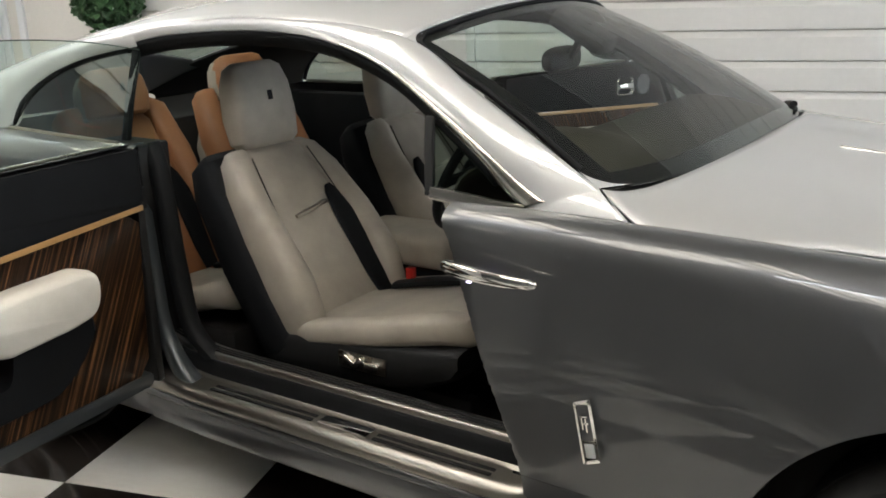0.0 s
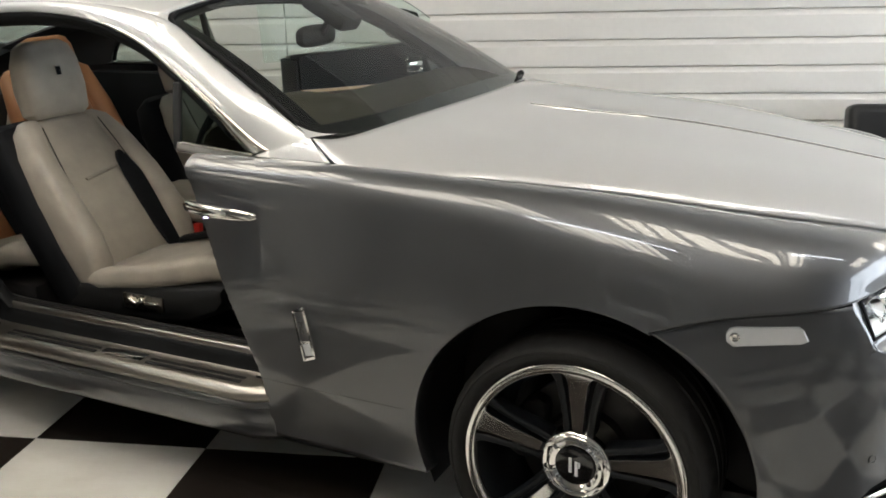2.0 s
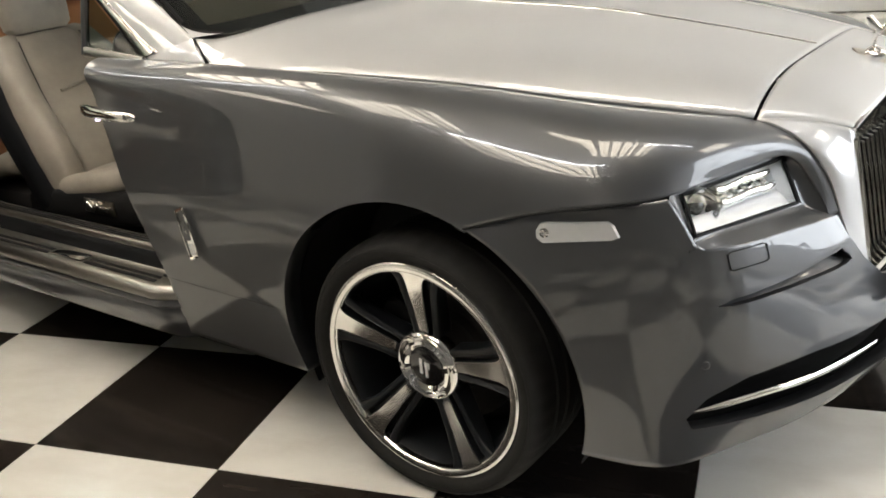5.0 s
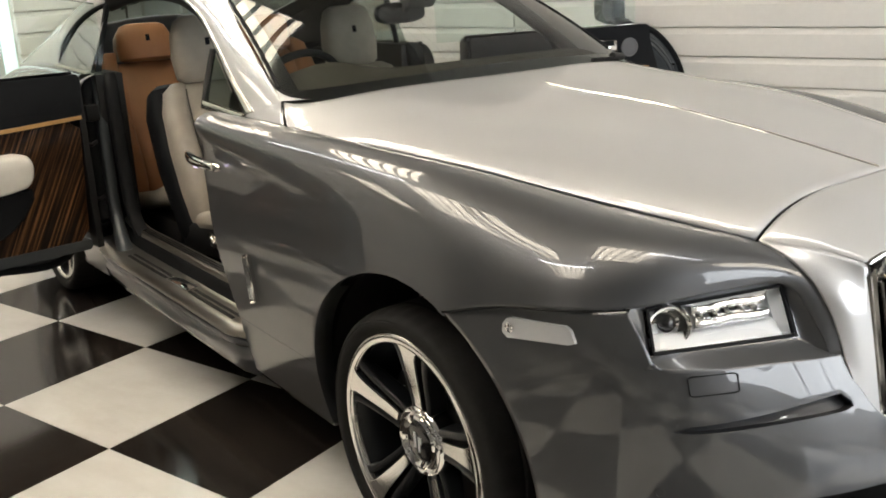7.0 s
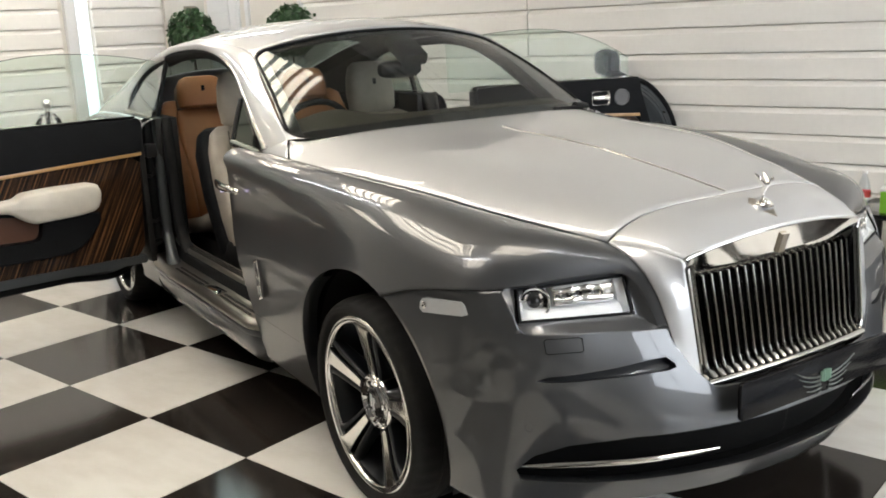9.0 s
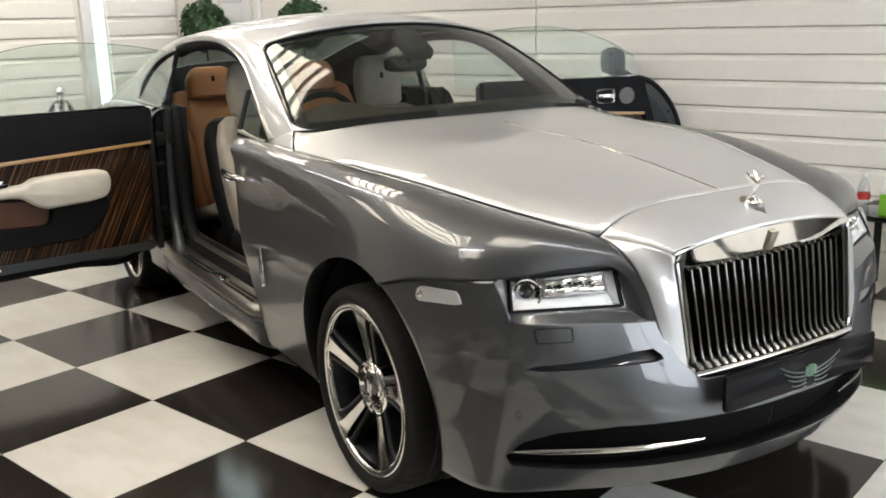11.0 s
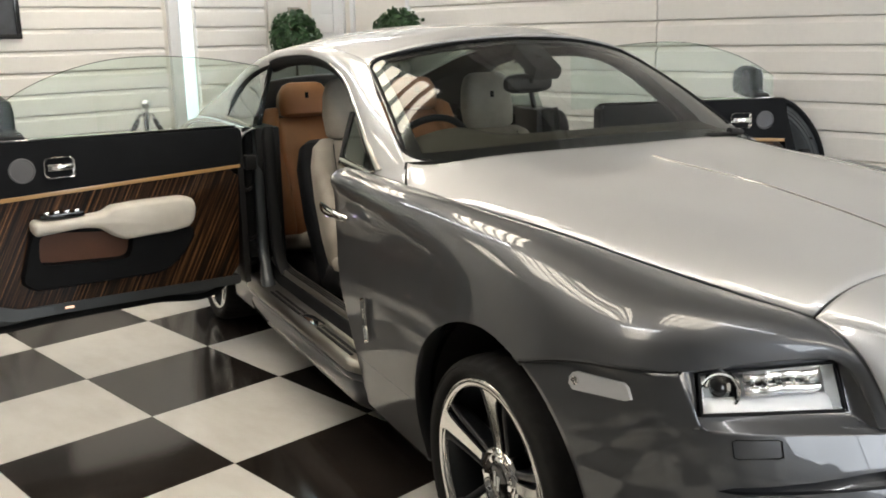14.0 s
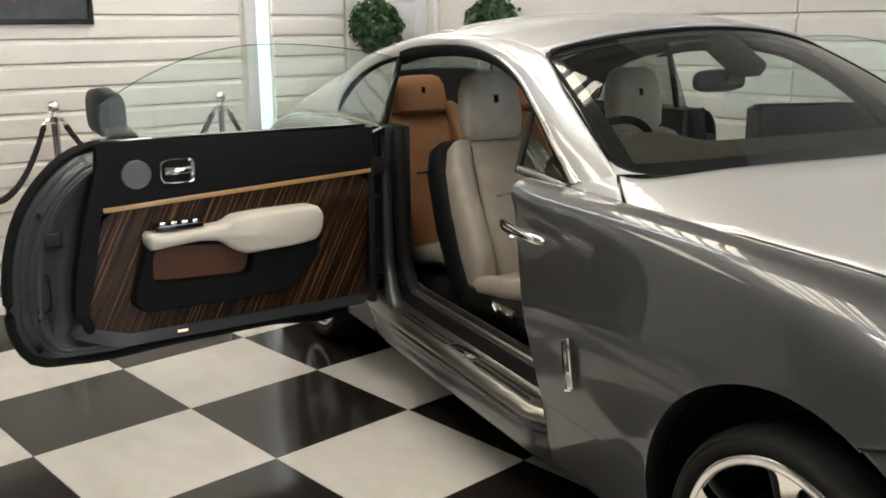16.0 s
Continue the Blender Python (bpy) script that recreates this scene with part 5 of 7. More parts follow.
for s in (-1, 1):
    sheet("rear_quarter", tail_fn, 100, 40, GREY, car, "graphite grey rear quarter panel", 0.006, s, arch_cut(-BASE, AXLE_Z, 0.43))
    wx = lambda u: -2.46 - 0.68 * u
    sheet("quarter_glass", lambda u, v: np.array((wx(u), win_y(wx(u)) - 0.004, win_z(wx(u)))) * (1 - v) + np.array((wx(u), tail_y(wx(u)) - 0.006, 1.136)) * v, 30, 8, SIDE_PANE, car, "dark rear side window", 0.0, s).visible_shadow = False
    bm = bmesh.new()
    up = [(wx(u), s * (win_y(wx(u)) + 0.002), win_z(wx(u))) for u in np.linspace(0, 1, 30)]
    lowp = [(wx(u), s * (tail_y(wx(u)) + 0.002), 1.139) for u in np.linspace(1, 0, 20)]
    add_tube(bm, up, 0.009, 8)
    part("window_seal", bm, SEAL, car, "black window seal")
    bm = bmesh.new()
    add_tube(bm, lowp, 0.008, 8)
    part("window_trim", bm, SATIN, car, "bright window strip")

    def pillar_side(u, v):
        t = min(2 * u, 1.0)
        r = max(2 * u - 1, 0.0)
        x = -2.48 - 0.82 * t - 0.90 * r
        a = np.array((x, drip_y(x), drip_z(x)))
        if r == 0:
            e = -2.46 - 0.685 * t ** 0.85
            b = np.array((e, win_y(e) + 0.006, win_z(e)))
        else:
            e = -3.14 - 1.06 * r
            b = np.array((e, tail_y(e) - 0.002, tail_z(e) - 0.002))
        p = a + (b - a) * v
        return p + np.array((0, 0.85, 0.4)) * 0.022 * math.sin(math.pi * v)

    sheet("rear_rail", pillar_side, 60, 10, SILVER, roof, "", 0.008, s)
    sheet("pillar_lining", lambda u, v: pillar_side(u, v) - np.array((0, 0.024, 0.006)), 40, 8, LINING, car, "dark cloth pillar lining", 0.004, s)
    sheet("roof_side_lining", lambda u, v: np.array(roof_fn(U1 + (U2 - U1) * u, v, 0.83, 0.98)) - np.array((0, 0.006, 0.026)), 24, 6, LINING, car, "dark cloth lining beside the rear window", 0.004, s)
    bm = bmesh.new()
    add_loft(bm, [ring(p, (1, 0, 0), (0, 1, 0), 0.014, 0.012, 4, 10) for p in (Vector((-2.49, s * 0.812, 1.10)), Vector((-2.485, s * 0.772, 1.27)), Vector((-2.475, s * 0.722, 1.445)))])
    part("window_post", bm, SEAL, car, "slim black window post")
bm = bmesh.new()
add_grid(bm, [[(-4.45 - 0.07 * (1 - (y / 0.74) ** 2), y, z) for z in np.linspace(0.25, 0.96, 10)] for y in np.linspace(-0.73, 0.73, 20)])
part("tail_panel", bm, GREY, car, "graphite grey tail panel")

# ---- sills ----
X_S = (-2.37, -0.952)


def sill_strip(name, prof, material, label, parent, s, x0=X_S[0], x1=X_S[1], n=30):
    def fn(u, v):
        x = x0 + (x1 - x0) * u
        k = max(0.0, (-2.12 - x) / 0.25)
        y, z = prof[int(round(v * (len(prof) - 1)))]
        e = max(0.0, (x + 1.05) / 0.10)
        return x, y - 0.01 * k - 0.035 * e * e * (y > 0.86), z + 0.03 * k * k * (z > 0.37)

    return sheet(name, fn, n, len(prof) - 1, material, parent, label, 0.004, s, sharp=35)


for s in (-1, 1):
    sl = sill_strip("sill", [(0.895, 0.205), (0.925, 0.235), (0.938, 0.285), (0.932, 0.318), (0.926, 0.322)], GREY, "graphite grey sill with metal tread plates", car, s)
    sill_strip("sill_step", [(0.924, 0.322), (0.944, 0.328), (0.950, 0.338), (0.944, 0.350), (0.934, 0.354), (0.934, 0.360)], GREY, "", sl, s)
    sill_strip("tread_plate", [(0.936, 0.357), (0.950, 0.359), (0.957, 0.368), (0.951, 0.382), (0.938, 0.392), (0.926, 0.396), (0.912, 0.398), (0.872, 0.400), (0.856, 0.401), (0.850, 0.408)], TREAD, "brushed metal tread plate", sl, s)
    sill_strip("sill_seal", [(0.852, 0.402), (0.846, 0.412), (0.840, 0.434), (0.836, 0.452), (0.826, 0.457)], SEAL, "black rubber seal", sl, s)
    sill_strip("scuff_plate", [(0.830, 0.452), (0.827, 0.468), (0.820, 0.474), (0.776, 0.477), (0.768, 0.462), (0.764, 0.42), (0.75, 0.30)], TREAD, "brushed metal scuff plate", sl, s)
    for y in (0.812, 0.800, 0.788):
        sill_strip("scuff_groove", [(y + 0.0028, 0.4785), (y - 0.0028, 0.4785)], BLACK, "", sl, s)
    for x0, x1 in ((-2.08, -1.66), (-1.44, -1.06)):
        for y in (0.882, 0.906):
            bm = bmesh.new()
            add_box(bm, (x0, min(s * y, s * (y + 0.013)), 0.3985), (x1, max(s * y, s * (y + 0.013)), 0.4035), None, 0.002)
            part("grip_strip", bm, BLACK, sl, "black ribbed rubber strip")
    bm = bmesh.new()
    add_box(bm, (-1.64, min(s * 0.868, s * 0.918), 0.3985), (-1.46, max(s * 0.868, s * 0.918), 0.405), None, 0.004)
    part("name_plate", bm, CHROME, sl, "polished plate let into the tread")
    # body end behind the opening: painted jamb and black seal
    bm = bmesh.new()
    spine = along([(-2.02, 0.905, 0.372), (-2.20, 0.905, 0.395), (-2.315, 0.898, 0.50), (-2.362, 0.890, 0.72), (-2.392, 0.878, 0.98), (-2.405, 0.868, 1.135)], 26)
    rings = []
    for k, p in enumerate(spine):
        e = min(1.0, k / 8)
        rings.append(ring((p[0], s * (p[1] - 0.030 * e), p[2]), (0.94, 0, 0.34), (0, s, 0), 0.030, 0.046 - 0.020 * e, 3, 12))
    add_loft(bm, rings)
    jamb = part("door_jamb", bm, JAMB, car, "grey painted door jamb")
    bm = bmesh.new()
    add_loft(bm, [ring((p[0] - 0.012, s * (p[1] + 0.018), p[2]), (0.94, 0, 0.34), (0, s, 0), 0.026, 0.024, 3, 12) for p in spine[9:]])
    part("hinge_cover", bm, SEAL, jamb, "black rubber hinge cover")
    for z in (0.50, 0.62, 0.86):
        bm = bmesh.new()
        add_tube(bm, [(-2.345, s * 0.895, z), (-2.325, s * 0.925, z - 0.012), (-2.330, s * 0.955, z + 0.004)], 0.009, 8)
        part("cable_sleeve", bm, BLACK, jamb, "black ribbed cable sleeve")
    bm = bmesh.new()
    spine = along([(-2.16, 0.815, 0.455), (-2.245, 0.812, 0.52), (-2.295, 0.810, 0.72), (-2.330, 0.806, 0.98), (-2.352, 0.802, 1.08), (-2.385, 0.795, 1.135)], 30)
    add_loft(bm, [ring((p[0], s * p[1], p[2]), (0.94, 0, 0.3), (0, s, 0), 0.028, 0.030, 3, 12) for p in spine])
    part("jamb_seal", bm, SEAL, jamb, "black rubber seal")
    box("jamb_panel", (-2.60, min(s * 0.74, s * 0.86), 0.30), (-2.36, max(s * 0.74, s * 0.86), 1.14), BLACK, jamb, "black jamb lining", 0.01)
    for z in (0.55, 0.98):
        box("hinge", (-2.385, min(s * 0.87, s * 0.925), z - 0.035), (-2.335, max(s * 0.87, s * 0.925), z + 0.035), BLACK, jamb, "black steel hinge", 0.006)

# ---- cabin shell ----
box("cabin_floor", (-2.90, -0.76, 0.24), (-0.92, 0.76, 0.285), CARPET, car, "black carpeted cabin floor", 0.01)
box("bulkhead", (-0.98, -0.80, 0.24), (-0.93, 0.80, 1.05), CARPET, car, "black bulkhead", 0.01)
box("rear_bulkhead", (-3.32, -0.78, 0.24), (-3.25, 0.78, 1.05), LINING, car, "dark rear bulkhead", 0.01)
sheet("parcel_shelf", lambda u, v: (-3.25 - 0.55 * u, -0.74 + 1.48 * v, 1.03 + 0.03 * u), 4, 4, LINING, car, "dark parcel shelf", 0.02)
sheet("headlining", lambda u, v: np.array(roof_fn(u * U1, v, -0.95, 0.95)) - np.array((0, 0, 0.035)), 20, 20, LINING, car, "dark headlining", 0.01)
for s in (-1, 1):
    box("side_trim", (-3.25, min(s * 0.70, s * 0.79), 0.28), (-2.60, max(s * 0.70, s * 0.79), 1.10), NAVY, car, "black leather side trim", 0.02)
bm = bmesh.new()
add_box(bm, (-2.35, -0.135, 0.28), (-1.02, 0.135, 0.60), None, 0.03, 3)
console = part("centre_console", bm, NAVY, car, "black centre console with a cream armrest")
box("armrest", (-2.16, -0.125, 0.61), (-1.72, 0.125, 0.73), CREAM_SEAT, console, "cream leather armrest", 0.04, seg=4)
box("console_top", (-1.70, -0.10, 0.602), (-1.10, 0.10, 0.63), WOOD, console, "veneered console top", 0.01)
box("selector", (-1.52, -0.07, 0.63), (-1.42, 0.02, 0.66), CHROME, console, "chrome rotary control", 0.012, seg=3)
box("buckle", (-1.86, -0.165, 0.57), (-1.83, -0.14, 0.625), surface("buckle_red", (0.45, 0.02, 0.015), 0.4), console, "red seat belt release", 0.004)

bm = bmesh.new()
add_box(bm, (-4.30, -0.62, 0.18), (0.50, 0.62, 0.21), None, 0.01)
add_box(bm, (-2.62, -0.86, 0.196), (-0.50, 0.86, 0.209), None, 0.01)
part("underbody", bm, BLACK, car, "black underbody panel")
# dashboard
def dash_fn(u, v):
    y = -0.76 + 1.52 * u
    prof = along([(-0.80, 1.095), (-0.93, 1.135), (-1.08, 1.160), (-1.19, 1.150), (-1.245, 1.100), (-1.225, 1.00), (-1.20, 0.80), (-1.13, 0.70), (-1.02, 0.62)], 31)
    x, z = prof[int(round(v * 30))]
    hump = 0.045 * math.exp(-((y + 0.42) / 0.16) ** 2) * min(1, max(0, (z - 1.08) / 0.05)) * min(1, max(0, (-0.86 - x) / 0.1))
    return x, y, z + hump


dash = sheet("dashboard", dash_fn, 40, 30, DASH, car, "dark brown leather dashboard with a veneer band", 0.01)
box("dash_veneer", (-1.232, -0.30, 0.83), (-1.205, 0.72, 0.925), WOOD, dash, "striped veneer band", 0.008)
bm = bmesh.new()
for y in (-0.2, 0.0, 0.2, 0.6):
    lathe(bm, [(0, 0.035), (0.012, 0.035), (0.014, 0.028), (0.006, 0.026), (0.006, 0.001)], (-1.228, y, 0.965), (-1, 0, 0.1), 20)
part("air_vents", bm, CHROME, dash, "round chrome air vents")
# steering wheel
sw = pose(-1.384, -0.42, 1.067, 0, -64, 0)
wheel_s = empty("steering_wheel")
wheel_s.parent = car
tagged(wheel_s, "black leather steering wheel")
bm = bmesh.new()
add_tube(bm, [tuple(sw @ Vector((0.19 * math.cos(q), 0.19 * math.sin(q), 0))) for q in np.linspace(0, 2 * math.pi, 49)[:-1]], 0.0145, 10, True)
part("wheel_rim", bm, NAVY, wheel_s)
bm = bmesh.new()
lathe(bm, [(-0.03, 0.03), (-0.03, 0.065), (0.02, 0.062), (0.03, 0.05), (0.032, 0.001)], sw @ Vector((0, 0, 0.0)), sw.to_3x3() @ Vector((0, 0, 1)), 24)
part("wheel_boss", bm, NAVY, wheel_s)
for a in (0, 180, 90):
    bm = bmesh.new()
    q = radians(a + 90)
    add_loft(bm, [ring(sw @ Vector((r * math.cos(q), r * math.sin(q), 0.0)), sw.to_3x3() @ Vector((-math.sin(q), math.cos(q), 0)), sw.to_3x3() @ Vector((0, 0, 1)), w, 0.008, 3, 8) for r, w in ((0.05, 0.028), (0.12, 0.018), (0.185, 0.022))])
    part("wheel_spoke", bm, NAVY, wheel_s)
bm = bmesh.new()
add_tube(bm, [(-1.38, -0.42, 1.06), (-1.17, -0.42, 0.96)], 0.035, 12)
part("steering_column", bm, BLACK, wheel_s)
# inside mirror
im = empty("inside_mirror")
im.parent = car
tagged(im, "black rear view mirror on the windscreen")
bm = bmesh.new()
add_loft(bm, [ring((-1.345 + dx, 0.045, 1.352), (0, 1, 0), (0, 0, 1), w, h, 3.2, 24) for dx, w, h in ((-0.02, 0.112, 0.036), (-0.012, 0.118, 0.041), (0.01, 0.110, 0.036), (0.028, 0.06, 0.02))])
part("mirror_case", bm, BLACK, im)
bm = bmesh.new()
add_loft(bm, [ring((-1.3665, 0.045, 1.352), (0, 1, 0), (0, 0, 1), 0.108, 0.032, 3.2, 24), ring((-1.3668, 0.045, 1.352), (0, 1, 0), (0, 0, 1), 0.107, 0.031, 3.2, 24)])
part("mirror_glass", bm, CHROME, im)
bm = bmesh.new()
add_tube(bm, [(-1.32, 0.045, 1.36), (-1.275, 0.035, 1.42), (-1.25, 0.03, 1.47)], 0.014, 8)
add_box(bm, (-0.10, -0.060, -0.030), (0.10, 0.075, 0.030), pose(-1.270, 0.03, 1.442, 0, 30, 0), 0.022)
part("mirror_stalk", bm, BLACK, im)

# ---- seats ----
def seat(x, y, side, rear=False):
    """A leather armchair of a seat; x is where cushion and backrest meet."""
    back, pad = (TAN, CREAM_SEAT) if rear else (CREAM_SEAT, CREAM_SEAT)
    th = empty("rear_seat" if rear else "front_seat")
    th.parent = car
    tagged(th, "tan leather rear seat with a pale cushion" if rear else "pale stone leather front seat with a black side shell")
    lean = Vector((-0.50, 0, 0.866)) if not rear else Vector((-0.36, 0, 0.933))
    nrm = Vector((lean.z, 0, -lean.x))
    W = 0.245
    zc = 0.535 if not rear else 0.485
    foot = Vector((x, y, zc))
    L = 0.645 if not rear else 0.69
    hs, lap, wide, rise = (1.0, 0.0, 0.0, 0.0) if not rear else (0.66, 0.030, 0.035, 0.055)
    # backrest: centre panel and two bolsters
    bm = bmesh.new()
    add_loft(bm, [ring(foot + lean * t - nrm * (0.055 + b), (0, 1, 0), nrm, w, d, 4, 24) for t, w, d, b in ((-0.04, 0.165, 0.05, 0.02), (0.0, 0.175, 0.06, 0), (0.2, 0.178, 0.065, -0.012), (0.45, 0.172, 0.06, 0), (L - 0.03, 0.16, 0.05, 0.012), (L, 0.15, 0.03, 0.02))])
    bk = part("backrest", bm, back, th, "smooth leather centre panel")
    for s in (-1, 1):
        bm = bmesh.new()
        rr = []
        for t, o, w, d, b in ((-0.03, 0.215, 0.045, 0.06, 0.0), (0.03, 0.222, 0.055, 0.085, -0.02), (0.15, 0.226, 0.058, 0.095, -0.035), (0.34, 0.220, 0.055, 0.085, -0.02), (0.52, 0.198 + wide, 0.055, 0.065, 0.0), (L - 0.03 + rise, 0.165 + wide, 0.055, 0.05, 0.012), (L + 0.005 + rise, 0.14 + wide, 0.04, 0.03, 0.02)):
            rr.append(ring(foot + lean * t + Vector((0, s * o, 0)) - nrm * (0.05 + b), (0, 1, 0), nrm, w, d, 2.6, 20))
        add_loft(bm, rr)
        part("side_bolster", bm, back, bk)
    bm = bmesh.new()
    inner = -side
    rr = []
    for t, w in ((0.00, 0.030), (0.10, 0.050), (0.22, 0.055), (0.34, 0.046), (0.41, 0.028), (0.44, 0.008)):
        off = 0.150 - 0.03 * ((t - 0.02) / 0.38) ** 2
        rr.append(ring(foot + lean * t + Vector((0, -side * off, 0)) + nrm * 0.022, (0, 1, 0), nrm, w, 0.012, 2.6, 12))
    add_loft(bm, rr)
    part("black_inlay", bm, NAVY, bk, "black leather inlay")
    bm = bmesh.new()
    add_tube(bm, [tuple(foot + lean * (0.375 + 0.012 * d) + Vector((0, d * 0.085, 0)) + nrm * 0.012) for d in (-1, -0.5, 0, 0.5, 1)], 0.007, 8)
    part("pull_strap", bm, SATIN, bk, "slim metal trim strip")
    for sd in (-1, 1):
        bm = bmesh.new()
        add_tube(bm, [tuple(foot + lean * t + Vector((0, sd * o, 0)) + nrm * h) for t, o, h in ((0.04, 0.172, 0.018), (0.2, 0.172, 0.026), (0.36, 0.166, 0.016), (0.5, 0.150, 0.004), (0.60, 0.135, -0.006))], 0.0022, 5)
        part("seam", bm, NAVY if not rear else TAN, bk)
    # headrest
    bm = bmesh.new()
    hl = Vector((-0.16, 0, 0.987))
    hn = Vector((0.987, 0, 0.16))
    hb = foot + lean * (L + 0.005) + hn * lap
    add_loft(bm, [ring(hb + hl * t * hs - hn * 0.05, (0, 1, 0), hn, w, d, 3.4, 24) for t, w, d in ((-0.02, 0.118, 0.040), (0.0, 0.138, 0.058), (0.09, 0.146, 0.066), (0.19, 0.136, 0.064), (0.250, 0.115, 0.050), (0.270, 0.085, 0.028))])
    hr = part("headrest", bm, back, th, "padded leather headrest with a stitched mark")
    bm = bmesh.new()
    for dz, w in ((0.150, 0.010),):
        add_box(bm, (-0.002, -w, -0.016), (0.002, w, 0.016), Matrix.Translation(hb + hl * dz * hs + hn * 0.0175) @ pose(0, 0, 0, 0, -9, 0), 0.001)
    part("stitched_mark", bm, NAVY, hr, "small dark stitched mark")
    # cushion
    nose = x + (0.63 if not rear else 0.57)
    zc += 0.0 if rear else 0.026
    bm = bmesh.new()
    add_loft(bm, [ring((xx, y, zz), (0, 1, 0), (0, 0, 1), w, d, 3.4, 24) for xx, zz, w, d in ((x - 0.10, zc - 0.045, 0.19, 0.04), (x + 0.05, zc - 0.042, 0.20, 0.050), (x + 0.3, zc + 0.006, 0.205, 0.055), (nose - 0.08, zc + 0.068, 0.21, 0.055), (nose - 0.02, zc + 0.062, 0.20, 0.048), (nose, zc + 0.05, 0.18, 0.028))])
    cu = part("cushion", bm, pad, th, "soft leather cushion")
    for s in (-1, 1):
        bm = bmesh.new()
        add_loft(bm, [ring((xx, y + s * o, zz), (0, 1, 0), (0, 0, 1), w, d, 2.6, 18) for xx, zz, o, w, d in ((x - 0.08, zc - 0.035, 0.225, 0.035, 0.040), (x + 0.03, zc - 0.028, 0.240, 0.046, 0.044), (x + 0.3, zc + 0.024, 0.242, 0.048, 0.046), (nose - 0.10, zc + 0.078, 0.230, 0.050, 0.050), (nose - 0.03, zc + 0.070, 0.20, 0.048, 0.046), (nose - 0.005, zc + 0.056, 0.17, 0.03, 0.026))])
        part("cushion_bolster", bm, pad, cu)
    bm = bmesh.new()
    add_loft(bm, [ring((xx, y - side * 0.150, zz), (0, 1, 0), (0, 0, 1), w, 0.014, 2.6, 12) for xx, zz, w in ((x + 0.06, zc + 0.022, 0.030), (x + 0.2, zc + 0.056, 0.036), (x + 0.34, zc + 0.082, 0.034), (x + 0.43, zc + 0.102, 0.014))])
    part("cushion_inlay", bm, NAVY, cu, "black leather inlay")
    if rear:
        bm = bmesh.new()
        add_loft(bm, [ring(foot + lean * t - nrm * b, (0, 1, 0), nrm, w, dd, 3.2, 24) for t, w, dd, b in ((0.0, 0.27, 0.08, 0.12), (0.3, 0.285, 0.085, 0.12), (0.52, 0.265, 0.075, 0.12), (0.61, 0.22, 0.05, 0.115), (0.63, 0.16, 0.02, 0.11))])
        part("seat_shell", bm, CREAM_SEAT, th, "pale leather outer shell")
        bm = bmesh.new()
        add_loft(bm, [ring(hb + hl * t * hs - hn * 0.085, (0, 1, 0), hn, w, dd, 3.4, 24) for t, w, dd in ((-0.015, 0.118, 0.035), (0.0, 0.139, 0.050), (0.08, 0.149, 0.060), (0.17, 0.140, 0.058), (0.228, 0.118, 0.045), (0.25, 0.085, 0.022))])
        part("headrest_back", bm, CREAM_SEAT, hr, "pale leather back of the headrest")
        box("seat_base", (x - 0.15, y - 0.24, 0.285), (nose - 0.03, y + 0.24, zc - 0.05), CARPET, th, "black seat base", 0.02)
        return th
    # black shell, base and switches
    bm = bmesh.new()
    add_loft(bm, [ring(foot + lean * t - nrm * b, (0, 1, 0), nrm, w, d, 4, 24) for t, w, d, b in ((-0.20, 0.25, 0.08, 0.10), (0.0, 0.298, 0.100, 0.140), (0.3, 0.305, 0.100, 0.140), (0.55, 0.290, 0.085, 0.140), (0.645, 0.262, 0.07, 0.135), (0.675, 0.22, 0.03, 0.13))])
    part("seat_shell", bm, NAVY, th, "black leather seat back shell")
    bm = bmesh.new()
    add_loft(bm, [ring((xx, y, zz), (0, 1, 0), (0, 0, 1), 0.292, d, 5, 24) for xx, zz, d in ((x - 0.14, 0.45, 0.07), (x - 0.06, 0.45, 0.085), (nose - 0.20, 0.50, 0.085), (nose - 0.06, 0.54, 0.06), (nose - 0.03, 0.56, 0.03))])
    sb = part("seat_base", bm, BLACK, th, "black seat base")
    for ss in (-1, 1):
        box("seat_rail", (x - 0.05, y + ss * 0.17 - 0.025, 0.285), (nose - 0.05, y + ss * 0.17 + 0.025, 0.40), BLACK, th, "", 0.008)
    yo = y + side * 0.292
    sp = box("switch_panel", (x + 0.165, min(yo, yo + side * 0.008), 0.466), (x + 0.345, max(yo, yo + side * 0.008), 0.520), SATIN, th, "grey switch panel with chrome seat controls", 0.003)
    for dx, a in ((0.215, 35), (0.245, -40), (0.30, 0)):
        bm = bmesh.new()
        add_box(bm, (-0.027, -0.008, -0.010), (0.027, 0.008, 0.010), Matrix.Translation((x + dx, yo + side * 0.014, 0.493)) @ pose(0, 0, 0, 0, a, 0), 0.006, 3)
        part("seat_switch", bm, CHROME, sp)
    bm = bmesh.new()
    add_tube(bm, [tuple(foot + lean * t - nrm * 0.10 + Vector((0, side * 0.262, 0))) for t in (0.15, 0.19, 0.22)], 0.008, 8)
    part("release_lever", bm, CHROME, th, "small chrome release lever")
    return th


seat(-1.910, -0.385, -1)
seat(-1.910, 0.385, 1)
seat(-2.85, -0.350, -1, True)
seat(-2.85, 0.345, 1, True)

